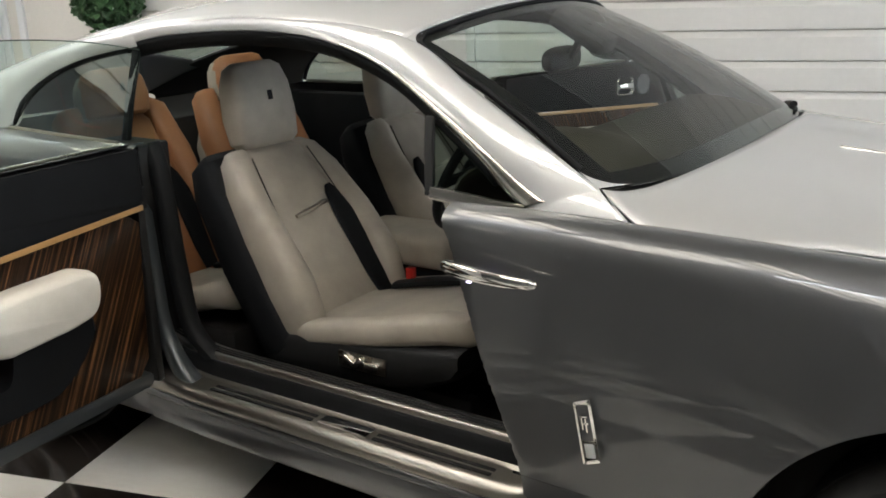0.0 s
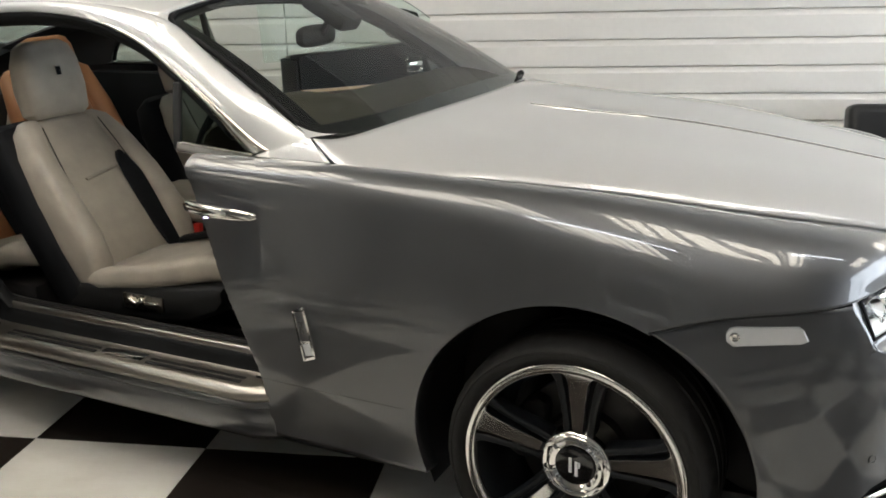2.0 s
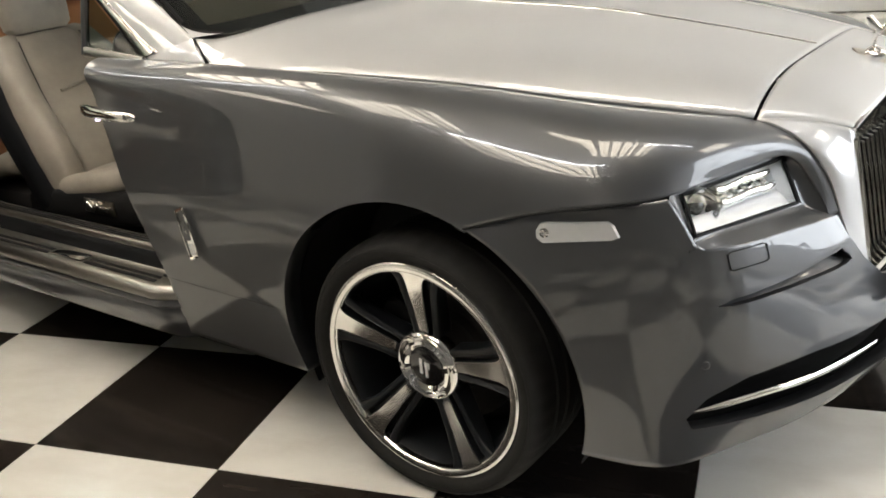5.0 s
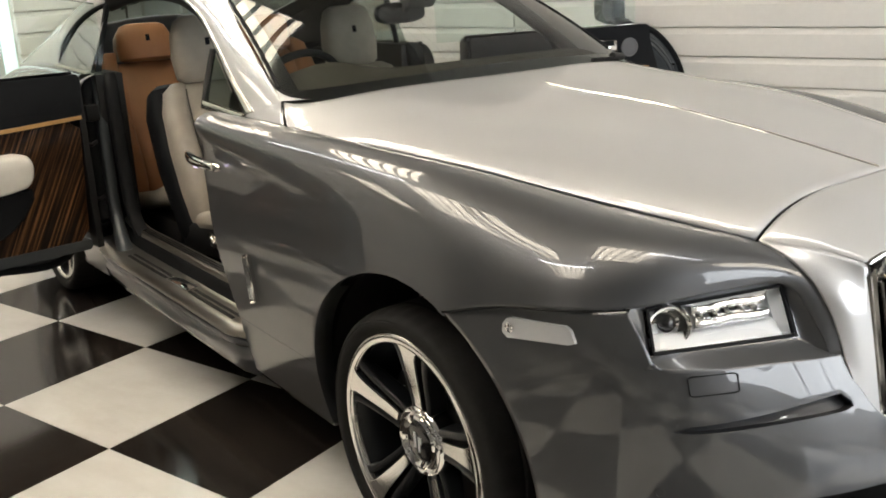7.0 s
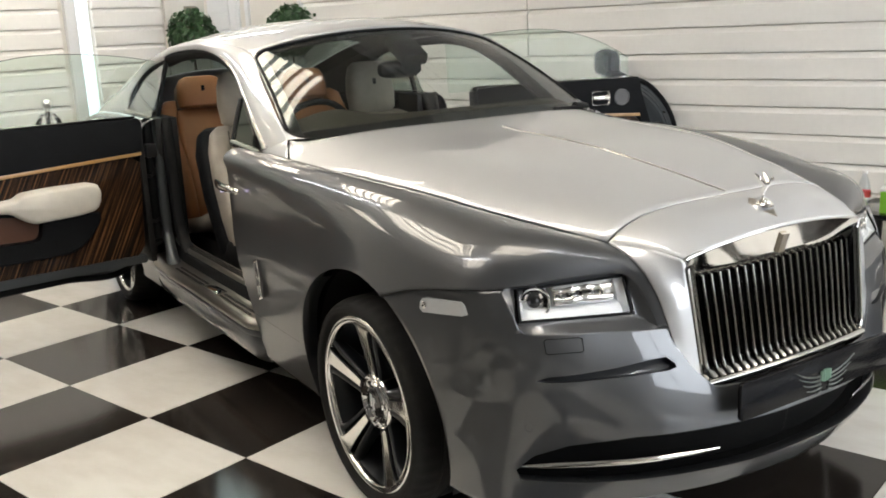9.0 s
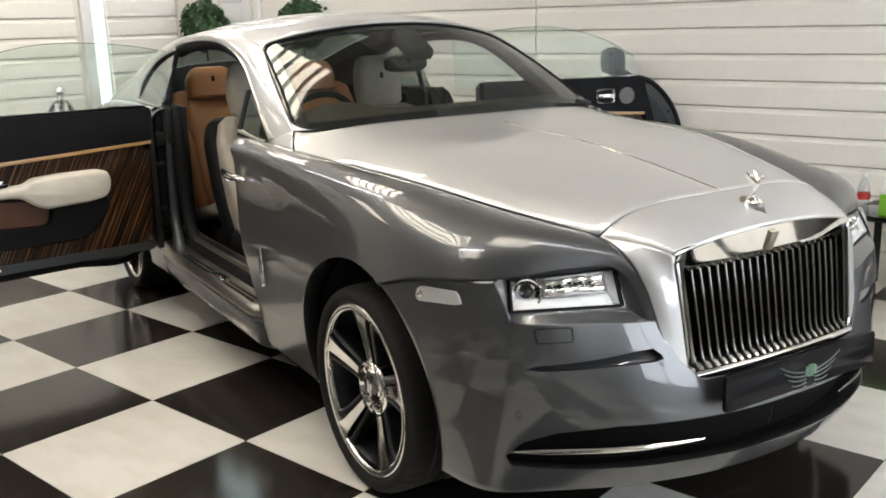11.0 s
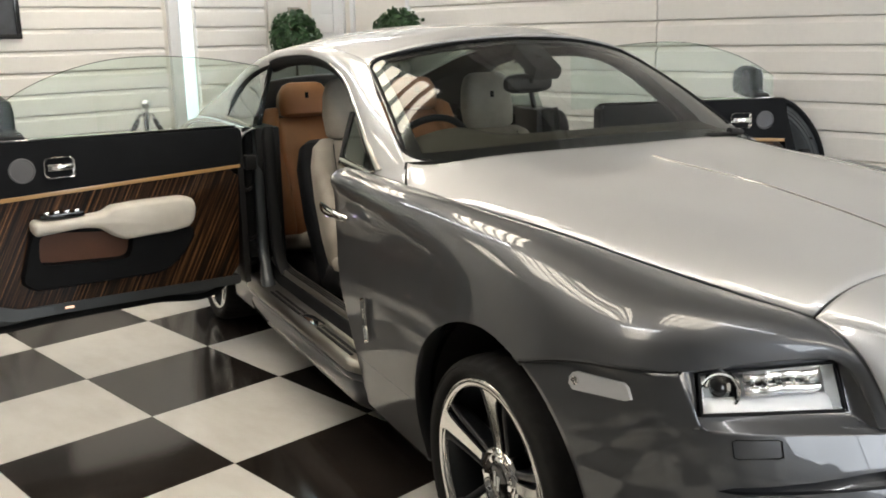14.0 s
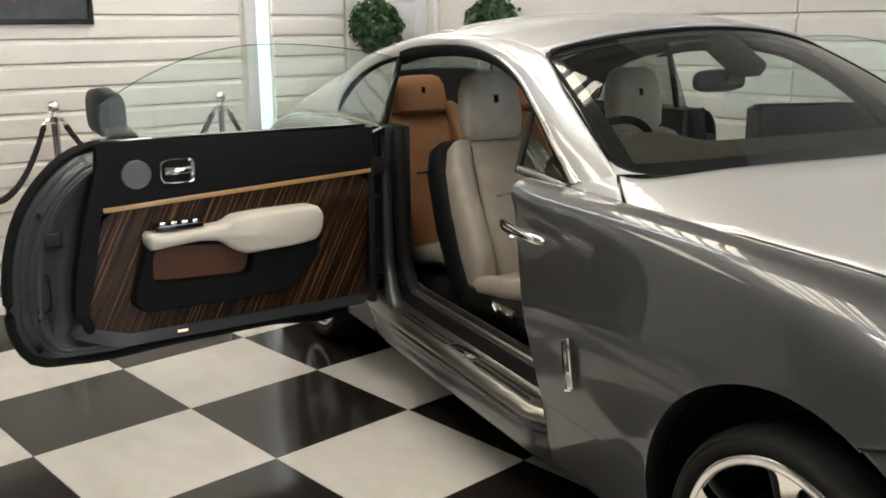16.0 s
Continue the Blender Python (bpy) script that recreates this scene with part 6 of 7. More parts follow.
# ---- wheels ----
def tyre_mesh(bm, c, ax, n=180):
    """Tyre with a rounded sidewall, moulded rings and short cuts across its shoulders."""
    prof = [(-0.255, 0.290), (-0.265, 0.306), (-0.270, 0.330), (-0.258, 0.348), (-0.240, 0.357), (-0.215, 0.3605), (-0.185, 0.3615), (-0.181, 0.355), (-0.175, 0.355), (-0.171, 0.3618), (-0.135, 0.362), (-0.131, 0.355), (-0.125, 0.355), (-0.121, 0.362), (-0.085, 0.3618), (-0.081, 0.355), (-0.075, 0.355), (-0.071, 0.3615), (-0.040, 0.3605), (-0.018, 0.357), (0.000, 0.348), (0.009, 0.338), (0.012, 0.331), (0.010, 0.329), (0.0125, 0.326), (0.012, 0.314), (0.010, 0.309), (0.005, 0.303), (-0.006, 0.297), (-0.018, 0.286), (-0.245, 0.286)]
    z = Vector((0, 0, 1))
    x = z.cross(ax)
    rings = []
    for i, (d, r) in enumerate(prof):
        cut = i in (4, 5, 18, 19, 20)
        r = r if r < 0.335 else 0.335 + (r - 0.335) * 0.75
        rings.append([c + ax * d + (x * math.cos(q) + z * math.sin(q)) * (r - (0.004 if cut and k % 4 == 0 else 0.0)) for k, q in ((k, 2 * math.pi * k / n) for k in range(n))])
    add_loft(bm, rings, caps=False)


def wheel(x, s):
    W = empty("wheel")
    W.parent = car
    tagged(W, "five-spoke polished alloy wheel with a low black tyre")
    c = Vector((x, s * 0.937, 0.355))
    ax = Vector((0, s, 0))
    bm = bmesh.new()
    tyre_mesh(bm, c, ax)
    part("tyre", bm, RUBBER, W, "black low-profile tyre", sharp=50)
    bm = bmesh.new()
    lathe(bm, [(-0.25, 0.20), (-0.24, 0.262), (-0.15, 0.255), (-0.06, 0.262), (-0.022, 0.270), (-0.010, 0.276), (-0.010, 0.272), (-0.06, 0.250), (-0.22, 0.245)], c, ax, 72)
    part("rim_barrel", bm, ALLOY_DARK, W, "dark painted rim barrel")
    bm = bmesh.new()
    lathe(bm, [(-0.020, 0.268), (-0.006, 0.2695), (0.0005, 0.272), (0.0022, 0.2745), (0.0026, 0.289), (0.0020, 0.2935), (-0.0005, 0.2962), (-0.010, 0.297)], c, ax, 96)
    part("rim_lip", bm, ALLOY, W, "polished rim lip")
    bm = bmesh.new()
    lathe(bm, [(-0.17, 0.001), (-0.17, 0.195), (-0.145, 0.195), (-0.145, 0.115), (-0.125, 0.105), (-0.12, 0.001)], c, ax, 48)
    part("brake_disc", bm, surface("brake_iron", (0.06, 0.058, 0.055), 0.40, metal=0.8, vary=0.15), W, "dark steel brake disc")
    bm = bmesh.new()
    add_loft(bm, [ring(c + ax * d + Vector((-0.155, 0, 0.045)), (0.3, 0, 0.95), (0.95, 0, -0.3), 0.095 * k, 0.042 * k, 3, 16) for d, k in ((-0.19, 1), (-0.105, 1), (-0.095, 0.9))])
    cal = part("brake_caliper", bm, BLACK, W)
    bm = bmesh.new()
    for k in range(5):
        add_box(bm, (-0.003, -0.001, -0.006), (0.003, 0.001, 0.006), Matrix.Translation(c + ax * -0.0935 + Vector((-0.155 + 0.006 * (k - 2), 0, 0.045 + 0.019 * (k - 2)))), 0)
    part("caliper_marks", bm, LAMP_GREY, cal, "row of pale bars on the caliper")

    def spoke(bm, a, rows, p=7):
        """rows: radius, half width, front, depth, side shift."""
        out = []
        for r, w, f, deep, shift in rows:
            q = a + shift / r
            rad, tan = Vector((math.cos(q), 0, math.sin(q))), Vector((-math.sin(q), 0, math.cos(q)))
            out.append(ring(c + rad * r + ax * (f - deep / 2), tan, ax, w, deep / 2, p, 24))
        add_loft(bm, out)

    for k in range(5):
        a = radians(86.5 + 72 * k)
        bm = bmesh.new()
        face = [(0.100, 0.0130, -0.033), (0.110, 0.0140, -0.032), (0.160, 0.0170, -0.0215), (0.215, 0.0215, -0.0085), (0.248, 0.0255, -0.0020), (0.264, 0.0320, 0.0005), (0.2735, 0.0440, 0.0018), (0.2785, 0.060, 0.0020)]
        spoke(bm, a, [(r, w, f, 0.004, 0) for r, w, f in face], 40)
        sp = part("spoke", bm, ALLOY, W, "polished spoke face", sharp=30)
        bm = bmesh.new()
        spoke(bm, a, [(0.082, 0.0125, -0.043, 0.03, 0)] + [(r, w - 0.0008, f - 0.0035, 0.03, 0) for r, w, f in face[:6]], 8)
        part("spoke_core", bm, ALLOY_DARK, sp, "dark painted spoke side")
        for d in (-1, 1):
            bm = bmesh.new()
            spoke(bm, a, [(0.082, 0.0110, -0.042, 0.06, d * 0.030), (0.120, 0.0105, -0.036, 0.06, d * 0.0335), (0.165, 0.0105, -0.027, 0.055, d * 0.0385), (0.215, 0.0110, -0.016, 0.05, d * 0.0455), (0.250, 0.0120, -0.010, 0.04, d * 0.053), (0.272, 0.0150, -0.006, 0.03, d * 0.064)], 4)
            part("spoke_flank", bm, ALLOY_DARK, sp, "dark painted spoke rib")
        bm = bmesh.new()
        spoke(bm, a, [(0.080, 0.040, -0.056, 0.02, 0), (0.170, 0.046, -0.046, 0.02, 0), (0.255, 0.060, -0.030, 0.02, 0), (0.272, 0.070, -0.024, 0.02, 0)], 4)
        part("spoke_web", bm, ALLOY_DARK, sp, "dark web behind the spoke")
    bm = bmesh.new()
    lathe(bm, [(-0.12, 0.098), (-0.060, 0.099), (-0.046, 0.097), (-0.036, 0.092), (-0.033, 0.086), (-0.038, 0.080), (-0.039, 0.076), (-0.030, 0.073), (-0.026, 0.066), (-0.030, 0.059), (-0.034, 0.055), (-0.036, 0.052)], c, ax, 64)
    part("hub_ring", bm, CHROME, W, "chrome stepped hub ring")
    bm = bmesh.new()
    lathe(bm, [(-0.040, 0.0525), (-0.034, 0.052), (-0.031, 0.042), (-0.030, 0.001)], c, ax, 48)
    cap = part("hub_cap", bm, GLOSS_BLACK, W, "glossy black hub cap")
    bm = bmesh.new()
    for dx, dz, w, h in ((-0.010, 0.004, 0.004, 0.021), (0.006, -0.004, 0.004, 0.021), (0.014, 0.008, 0.002, 0.008)):
        add_box(bm, (dx - w, -0.001, dz - h), (dx + w, 0.001, dz + h), Matrix.Translation(c + ax * -0.0285), 0.0)
    part("hub_mark", bm, LAMP_GREY, cap, "plain silver bars on the cap")


for x in (0.0, -BASE):
    for s in (-1, 1):
        wheel(x, s)

# ---- doors: s along the door from its hinge, d towards the cabin side, z up ----
def door_matrix(side, e, hinge, panel=0.115):
    ex, ey = e
    return Matrix(((ex, ey, 0, hinge[0] + ey * panel), (side * ey, -side * ex, 0, side * hinge[1] - side * ex * panel), (0, 0, 1, 0), (0, 0, 0, 1)))


door_glass_top = spline([(-0.10, 1.431), (0.06, 1.462), (0.23, 1.4825), (0.42, 1.492), (0.57, 1.485), (0.72, 1.457), (0.82, 1.427), (0.92, 1.387), (1.0, 1.345), (1.09, 1.290)])


def door_glass_z(s):
    return float(np.ravel(door_glass_top(s))[0])


def door(side, e, hinge):
    th = empty("car_door")
    th.parent = car
    th.matrix_basis = door_matrix(side, e, hinge)
    tagged(th, "open coach door with striped veneer, black leather and a cream armrest")
    out = along([(0.06, 1.150), (0.06, 0.80), (0.085, 0.50), (0.16, 0.398), (0.5, 0.387), (0.9, 0.380), (1.25, 0.376), (1.40, 0.405), (1.452, 0.50), (1.460, 0.62), (1.435, 0.82), (1.385, 0.95), (1.316, 1.045), (1.206, 1.135), (1.10, 1.165)], 64)
    closed = [tuple(p) for p in out]

    def shrink(k, lift=0.0):
        c = np.array((0.72, 0.78))
        r = []
        for p in out:
            d = np.array(p) - c
            l = np.linalg.norm(d)
            q = c + d * (1 - k / l)
            r.append((q[0], min(q[1], 1.158) + lift))
        return r

    # painted shell
    bm = bmesh.new()
    add_loft(bm, [[(x, y, z) for x, z in pts] for pts, y in ((shrink(0.06), -0.185), (shrink(0.015), -0.165), (shrink(0.0), -0.12), (shrink(0.006), -0.085), (shrink(0.045), -0.075), (shrink(0.075), -0.045), (shrink(0.10), -0.035), (shrink(0.115), -0.038), (shrink(0.14), -0.058), (shrink(0.19), -0.072))])
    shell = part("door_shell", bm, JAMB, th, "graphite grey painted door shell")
    bm = bmesh.new()
    rim = [(x, -0.088, z) for x, z in shrink(0.008)]
    add_tube(bm, rim, 0.019, 8)
    part("door_seal", bm, SEAL, shell, "black rubber door seal")
    bm = bmesh.new()
    rim = [(x, -0.036, z) for x, z in shrink(0.098) if x > 0.5 or z < 0.6]
    add_tube(bm, [p for p in rim if p[2] < 1.10], 0.008, 8)
    part("pressed_rib", bm, JAMB, shell, "pressed ridge in the door edge")
    for k, r in ((0.048, 0.007), (0.074, 0.005)):
        bm = bmesh.new()
        add_tube(bm, [(x, -0.074 + (0.030 if k > 0.06 else 0.0), z) for x, z in shrink(k) if x > 0.9 and z < 1.12], r, 8)
        part("pressed_rib", bm, JAMB, shell)
    for s0, z0, r in ((1.375, 0.455, 0.013), (1.388, 0.66, 0.008), (1.33, 0.93, 0.007), (1.36, 0.56, 0.006)):
        bm = bmesh.new()
        lathe(bm, [(-0.02, r), (0.004, r), (0.006, r * 0.8), (-0.01, r * 0.6), (-0.01, 0.001)], (s0, -0.046, z0), (0.15, 1, 0), 18)
        part("latch", bm, BLACK, shell, "black latch opening")
    box("latch", (1.262, -0.075, 0.812), (1.330, -0.028, 0.872), BLACK, shell, "black door latch", 0.014, seg=3)
    for s0, z0, w, h in ((1.335, 0.66, 0.020, 0.075), (1.345, 0.53, 0.022, 0.05)):
        bm = bmesh.new()
        add_loft(bm, [ring((s0, y, z0), (1, 0, 0), (0, 0, 1), w * k, h * k, 3.5, 18) for y, k in ((-0.07, 1.0), (-0.043, 1.0), (-0.041, 0.9), (-0.060, 0.85), (-0.061, 0.3))])
        part("shell_recess", bm, BLACK, shell, "dark recess in the door edge")
    box("hinge_side_lining", (0.045, -0.12, 0.42), (0.075, 0.0, 1.14), BLACK, shell, "black hinge side lining", 0.008)
    # wood panel
    wood = rounded([(0.072, 0.985), (0.105, 0.464), (1.085, 0.458), (1.222, 0.500), (1.20, 0.62), (1.13, 0.925)], 0.05)
    hub = (0.76, 0.69)
    # upper black leather
    upper = rounded([(0.055, 1.160), (0.065, 0.992), (1.133, 0.940), (1.162, 0.768), (1.207, 0.575), (1.19, 0.50), (1.225, 0.50), (1.255, 0.575), (1.240, 0.706), (1.195, 0.905), (1.136, 1.09), (1.128, 1.172)], 0.012)
    plate("upper_trim", upper, (-0.05, 0.014), NAVY, th, "black leather upper trim", 0.012)
    plate("wood_strip", [(0.070, 0.978), (1.128, 0.926), (1.130, 0.944), (0.070, 0.994)], (-0.01, 0.018), PALE_WOOD, th, "pale wooden inlay strip", 0.003)
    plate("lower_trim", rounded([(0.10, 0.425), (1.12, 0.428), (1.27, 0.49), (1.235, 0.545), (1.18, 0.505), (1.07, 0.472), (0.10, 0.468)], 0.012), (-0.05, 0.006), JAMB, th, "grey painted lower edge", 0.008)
    bm = bmesh.new()
    add_grid(bm, [[(x, -0.055 + 0.0 * x, z) for x, z in ((xx, 1.150), (xx, 1.166))] + [(xx, 0.0, 1.174)] for xx in np.linspace(0.055, 1.12, 20)])
    part("waist_seal", bm, SEAL, th)
    plate("waist_rail", [(0.06, 1.150), (1.12, 1.160), (1.12, 1.176), (0.06, 1.164)], (-0.10, -0.082), SATIN, th, "brushed metal waist rail", 0.003)
    plate("chrome_clip", [(0.93, 1.168), (1.08, 1.171), (1.08, 1.177), (0.93, 1.174)], (-0.05, -0.02), CHROME, th, "bright rail end", 0.003)
    # pocket with a black surround and a tan lining
    pocket = radial(rounded([(0.29, 0.73), (0.42, 0.74), (0.99, 0.80), (1.00, 0.80), (1.065, 0.58), (1.01, 0.545), (0.46, 0.545), (0.36, 0.62)], 0.05), hub)
    mouth = radial(rounded([(0.585, 0.775), (0.975, 0.785), (0.985, 0.650), (0.61, 0.632)], 0.04), hub)
    wide = radial(wood, hub)
    bm = bmesh.new()
    add_loft(bm, [[(x, y, z) for x, z in pts] for pts, y in ((wide, -0.04), (wide, -0.003), ([(x + (hub[0] - x) * 0.006, z + (hub[1] - z) * 0.006) for x, z in wide], 0.0), (pocket, 0.0), (pocket, -0.02))], caps=False)
    part("wood_panel", bm, WOOD, th, "dark striped veneer panel")
    bm = bmesh.new()
    ease = [(x + (hub[0] - x) * 0.03, z + (hub[1] - z) * 0.05) for x, z in pocket]
    add_loft(bm, [[(x, y, z) for x, z in pts] for pts, y in ((pocket, -0.01), (pocket, 0.030), (ease, 0.042), (mouth, 0.040), (mouth, -0.024))], caps=False)
    part("door_pocket", bm, NAVY, th, "black leather door pocket")
    plate("pocket_lining", mouth, (-0.032, -0.024), SHADED_TAN, th, "tan leather pocket lining with shade put into its colour", 0)
    # armrest
    bm = bmesh.new()
    upper_l = [(1.00, 0.832), (0.985, 0.846), (0.94, 0.838), (0.83, 0.842), (0.71, 0.848), (0.675, 0.872), (0.55, 0.880), (0.36, 0.880), (0.320, 0.866), (0.308, 0.83), (0.318, 0.775), (0.345, 0.742), (0.42, 0.730), (0.63, 0.722), (0.68, 0.745), (0.73, 0.785), (0.80, 0.795), (0.985, 0.780), (1.00, 0.80)]
    o = rounded(upper_l, 0.02, 3)

    def sh(k):
        c = Vector((0.62, 0.805))
        r = []
        n = len(o)
        for i, p in enumerate(o):
            a, b = Vector(o[i - 1]), Vector(o[(i + 1) % n])
            t = (b - a).normalized() if (b - a).length > 1e-6 else Vector((1, 0))
            nn = Vector((t.y, -t.x))
            r.append(Vector(p) - nn * k)
        return r

    sgn = 1 if sum(a[0] * b[1] - b[0] * a[1] for a, b in zip(o, o[1:] + o[:1])) > 0 else -1
    add_loft(bm, [[(p.x, y, p.y) for p in sh(k * sgn)] for k, y in ((0.0, 0.0), (-0.002, 0.045), (0.004, 0.068), (0.012, 0.078), (0.018, 0.081))])
    part("armrest", bm, CREAM, th, "cream leather armrest", sharp=70)
    bm = bmesh.new()
    add_box(bm, (0.79, 0.012, 0.848), (0.965, 0.062, 0.868), pose(0, 0, 0), 0.005)
    sw2 = part("switch_pack", bm, GLOSS_BLACK, th, "black switch pack with chrome window switches")
    for k in range(4):
        box("window_switch", (0.805 + 0.04 * k, 0.02, 0.866), (0.830 + 0.04 * k, 0.055, 0.878), CHROME, sw2, "", 0.004)
    # loudspeaker and release handle
    bm = bmesh.new()
    lathe(bm, [(0.0, 0.052), (0.017, 0.052), (0.020, 0.047), (0.0165, 0.045), (0.018, 0.001)], (1.005, 0.0, 1.052), (0, 1, 0), 36)
    part("loudspeaker", bm, surface("speaker_mesh", (0.13, 0.13, 0.135), 0.5, metal=0.3, vary=0.25, fine=700, bump=0.6, bump_scale=900), th, "round grey loudspeaker grille")
    hc = rounded([(0.795, 1.008), (0.925, 1.008), (0.925, 1.100), (0.795, 1.100)], 0.028)
    bm = bmesh.new()
    cx, cz = 0.86, 1.054
    add_loft(bm, [[(cx + (x - cx) * k, y, cz + (z - cz) * k) for x, z in hc] for k, y in ((1.0, 0.010), (1.0, 0.022), (0.95, 0.027), (0.84, 0.022), (0.76, 0.008), (0.5, 0.004))])
    hd = part("release_handle", bm, CHROME, th, "chrome release handle in a square bezel")
    bm = bmesh.new()
    add_loft(bm, [ring((s0, 0.026 + 0.010 * math.sin(math.pi * k / 8), 1.056), (0, 0, 1), (0, 1, 0), 0.014, 0.008, 2.6, 10) for k, s0 in enumerate(np.linspace(0.812, 0.908, 9))])
    part("lever", bm, CHROME, hd)
    bm = bmesh.new()
    add_loft(bm, [ring((s0, 0.0075, 0.450), (0, 0, 1), (0, 1, 0), 0.005, 0.003, 2.6, 10) for s0 in (0.862, 0.868, 0.893, 0.899)])
    part("courtesy_lamp", bm, COURTESY, th, "small lit courtesy lamp")
    # glass
    bm = bmesh.new()
    add_grid(bm, [[(s0, -0.07 - 0.03 * ((z - 1.15) / 0.35) ** 1.3 if z > 1.15 else -0.07, z) for z in np.linspace(1.14, max(door_glass_z(s0), 1.16), 8)] for s0 in np.linspace(-0.10, 1.09, 40)])
    g = part("door_window", bm, PANE, th, "frameless green tinted side window")
    g.visible_shadow = False
    bm = bmesh.new()
    add_tube(bm, [(s0, -0.07 - 0.03 * (max(door_glass_z(s0) - 1.15, 0) / 0.35) ** 1.3, door_glass_z(s0)) for s0 in np.linspace(-0.10, 1.09, 60)], 0.0018, 6)
    part("glass_edge", bm, GLASS_EDGE, th, "ground green edge of the window glass")
    # mirror
    mir = empty("door_mirror")
    mir.parent = th
    tagged(mir, "graphite door mirror")
    bm = bmesh.new()
    add_loft(bm, [ring((0.985 + ds, d, z), (1, 0.0, 0), (0, 0, 1), w, h, 3.0, 20) for ds, d, z, w, h in ((0.035, -0.12, 1.246, 0.030, 0.056), (0.038, -0.14, 1.248, 0.040, 0.080), (0.044, -0.26, 1.254, 0.045, 0.092), (0.052, -0.35, 1.256, 0.041, 0.082), (0.058, -0.385, 1.258, 0.024, 0.046))])
    part("mirror_case", bm, CASE, mir)
    bm = bmesh.new()
    add_loft(bm, [ring((x0, -0.258, 1.253), (0, 1, 0), (0, 0, 1), w, h, 3.4, 20) for x0, w, h in ((1.002, 0.108, 0.074), (0.984, 0.104, 0.071), (0.983, 0.100, 0.067))])
    part("mirror_glass", bm, MIRROR, mir, "mirror glass")
    bm = bmesh.new()
    add_loft(bm, [ring((1.02, d, z), (1, 0, 0), (0, 0, 1), w, h, 3, 12) for d, z, w, h in ((-0.06, 1.165, 0.06, 0.02), (-0.10, 1.185, 0.05, 0.02), (-0.16, 1.20, 0.04, 0.02))])
    part("mirror_foot", bm, BLACK, mir)
    return th


door(-1, (0.12, 0.993), (-2.35, 0.93))
door(1, (0.309, 0.951), (-2.26, 1.0))

# ---- things round the car ----
def room_pt(u, v, z=0.0):
    return ROOM @ Vector((u, v, z))


def stanchion(u, v, ropes=()):
    th = empty("stanchion", "polished steel barrier post with a ball top and black ropes", "barrier post", "rope barrier posts", m=Matrix.Translation(room_pt(u, v)))
    bm = bmesh.new()
    lathe(bm, [(0, 0.001), (0, 0.155), (0.012, 0.155), (0.022, 0.13), (0.04, 0.05), (0.05, 0.03)], (0, 0, 0), (0, 0, 1), 36)
    part("base", bm, CHROME, th, "domed steel base")
    bm = bmesh.new()
    lathe(bm, [(0.04, 0.027), (0.95, 0.027), (0.96, 0.037), (0.99, 0.037), (0.995, 0.024), (1.015, 0.019)], (0, 0, 0), (0, 0, 1), 24)
    part("post", bm, CHROME, th)
    bm = bmesh.new()
    bmesh.ops.create_uvsphere(bm, u_segments=24, v_segments=16, radius=0.046, matrix=Matrix.Translation((0, 0, 1.054)))
    part("ball_top", bm, CHROME, th)
    for a in (0, 180):
        q = radians(a + 90 + TURN_ROOM)
        bm = bmesh.new()
        add_tube(bm, [(0.03 * math.cos(q), 0.03 * math.sin(q), 0.975), (0.055 * math.cos(q), 0.055 * math.sin(q), 0.972), (0.080 * math.cos(q), 0.080 * math.sin(q), 0.935)], 0.014, 8)
        part("rope_hook", bm, CHROME, th)
    return th


POSTS = [(-5.74, -0.29), (-5.74, 0.95), (-5.74, -1.15), (-5.74, 2.05)]
for u, v in POSTS:
    stanchion(u, v)
order = sorted(POSTS, key=lambda p: p[1])
for (u0, v0), (u1, v1) in zip(order, order[1:]):
    bm = bmesh.new()
    a, b = v0 + 0.07, v1 - 0.07
    for strand in range(3):
        pts = []
        for k in range(61):
            t = k / 60
            q = t * 60 + strand * 2 * math.pi / 3
            z = 0.935 - 0.46 * (1 - (2 * t - 1) ** 2)
            pts.append(room_pt(u0 + 0.011 * math.cos(q), a + (b - a) * t, z + 0.011 * math.sin(q)))
        add_tube(bm, pts, 0.0145, 6)
    tagged(finish("barrier_rope", bm, ROPE), "black twisted rope hanging between steel posts", "rope", "barrier ropes")


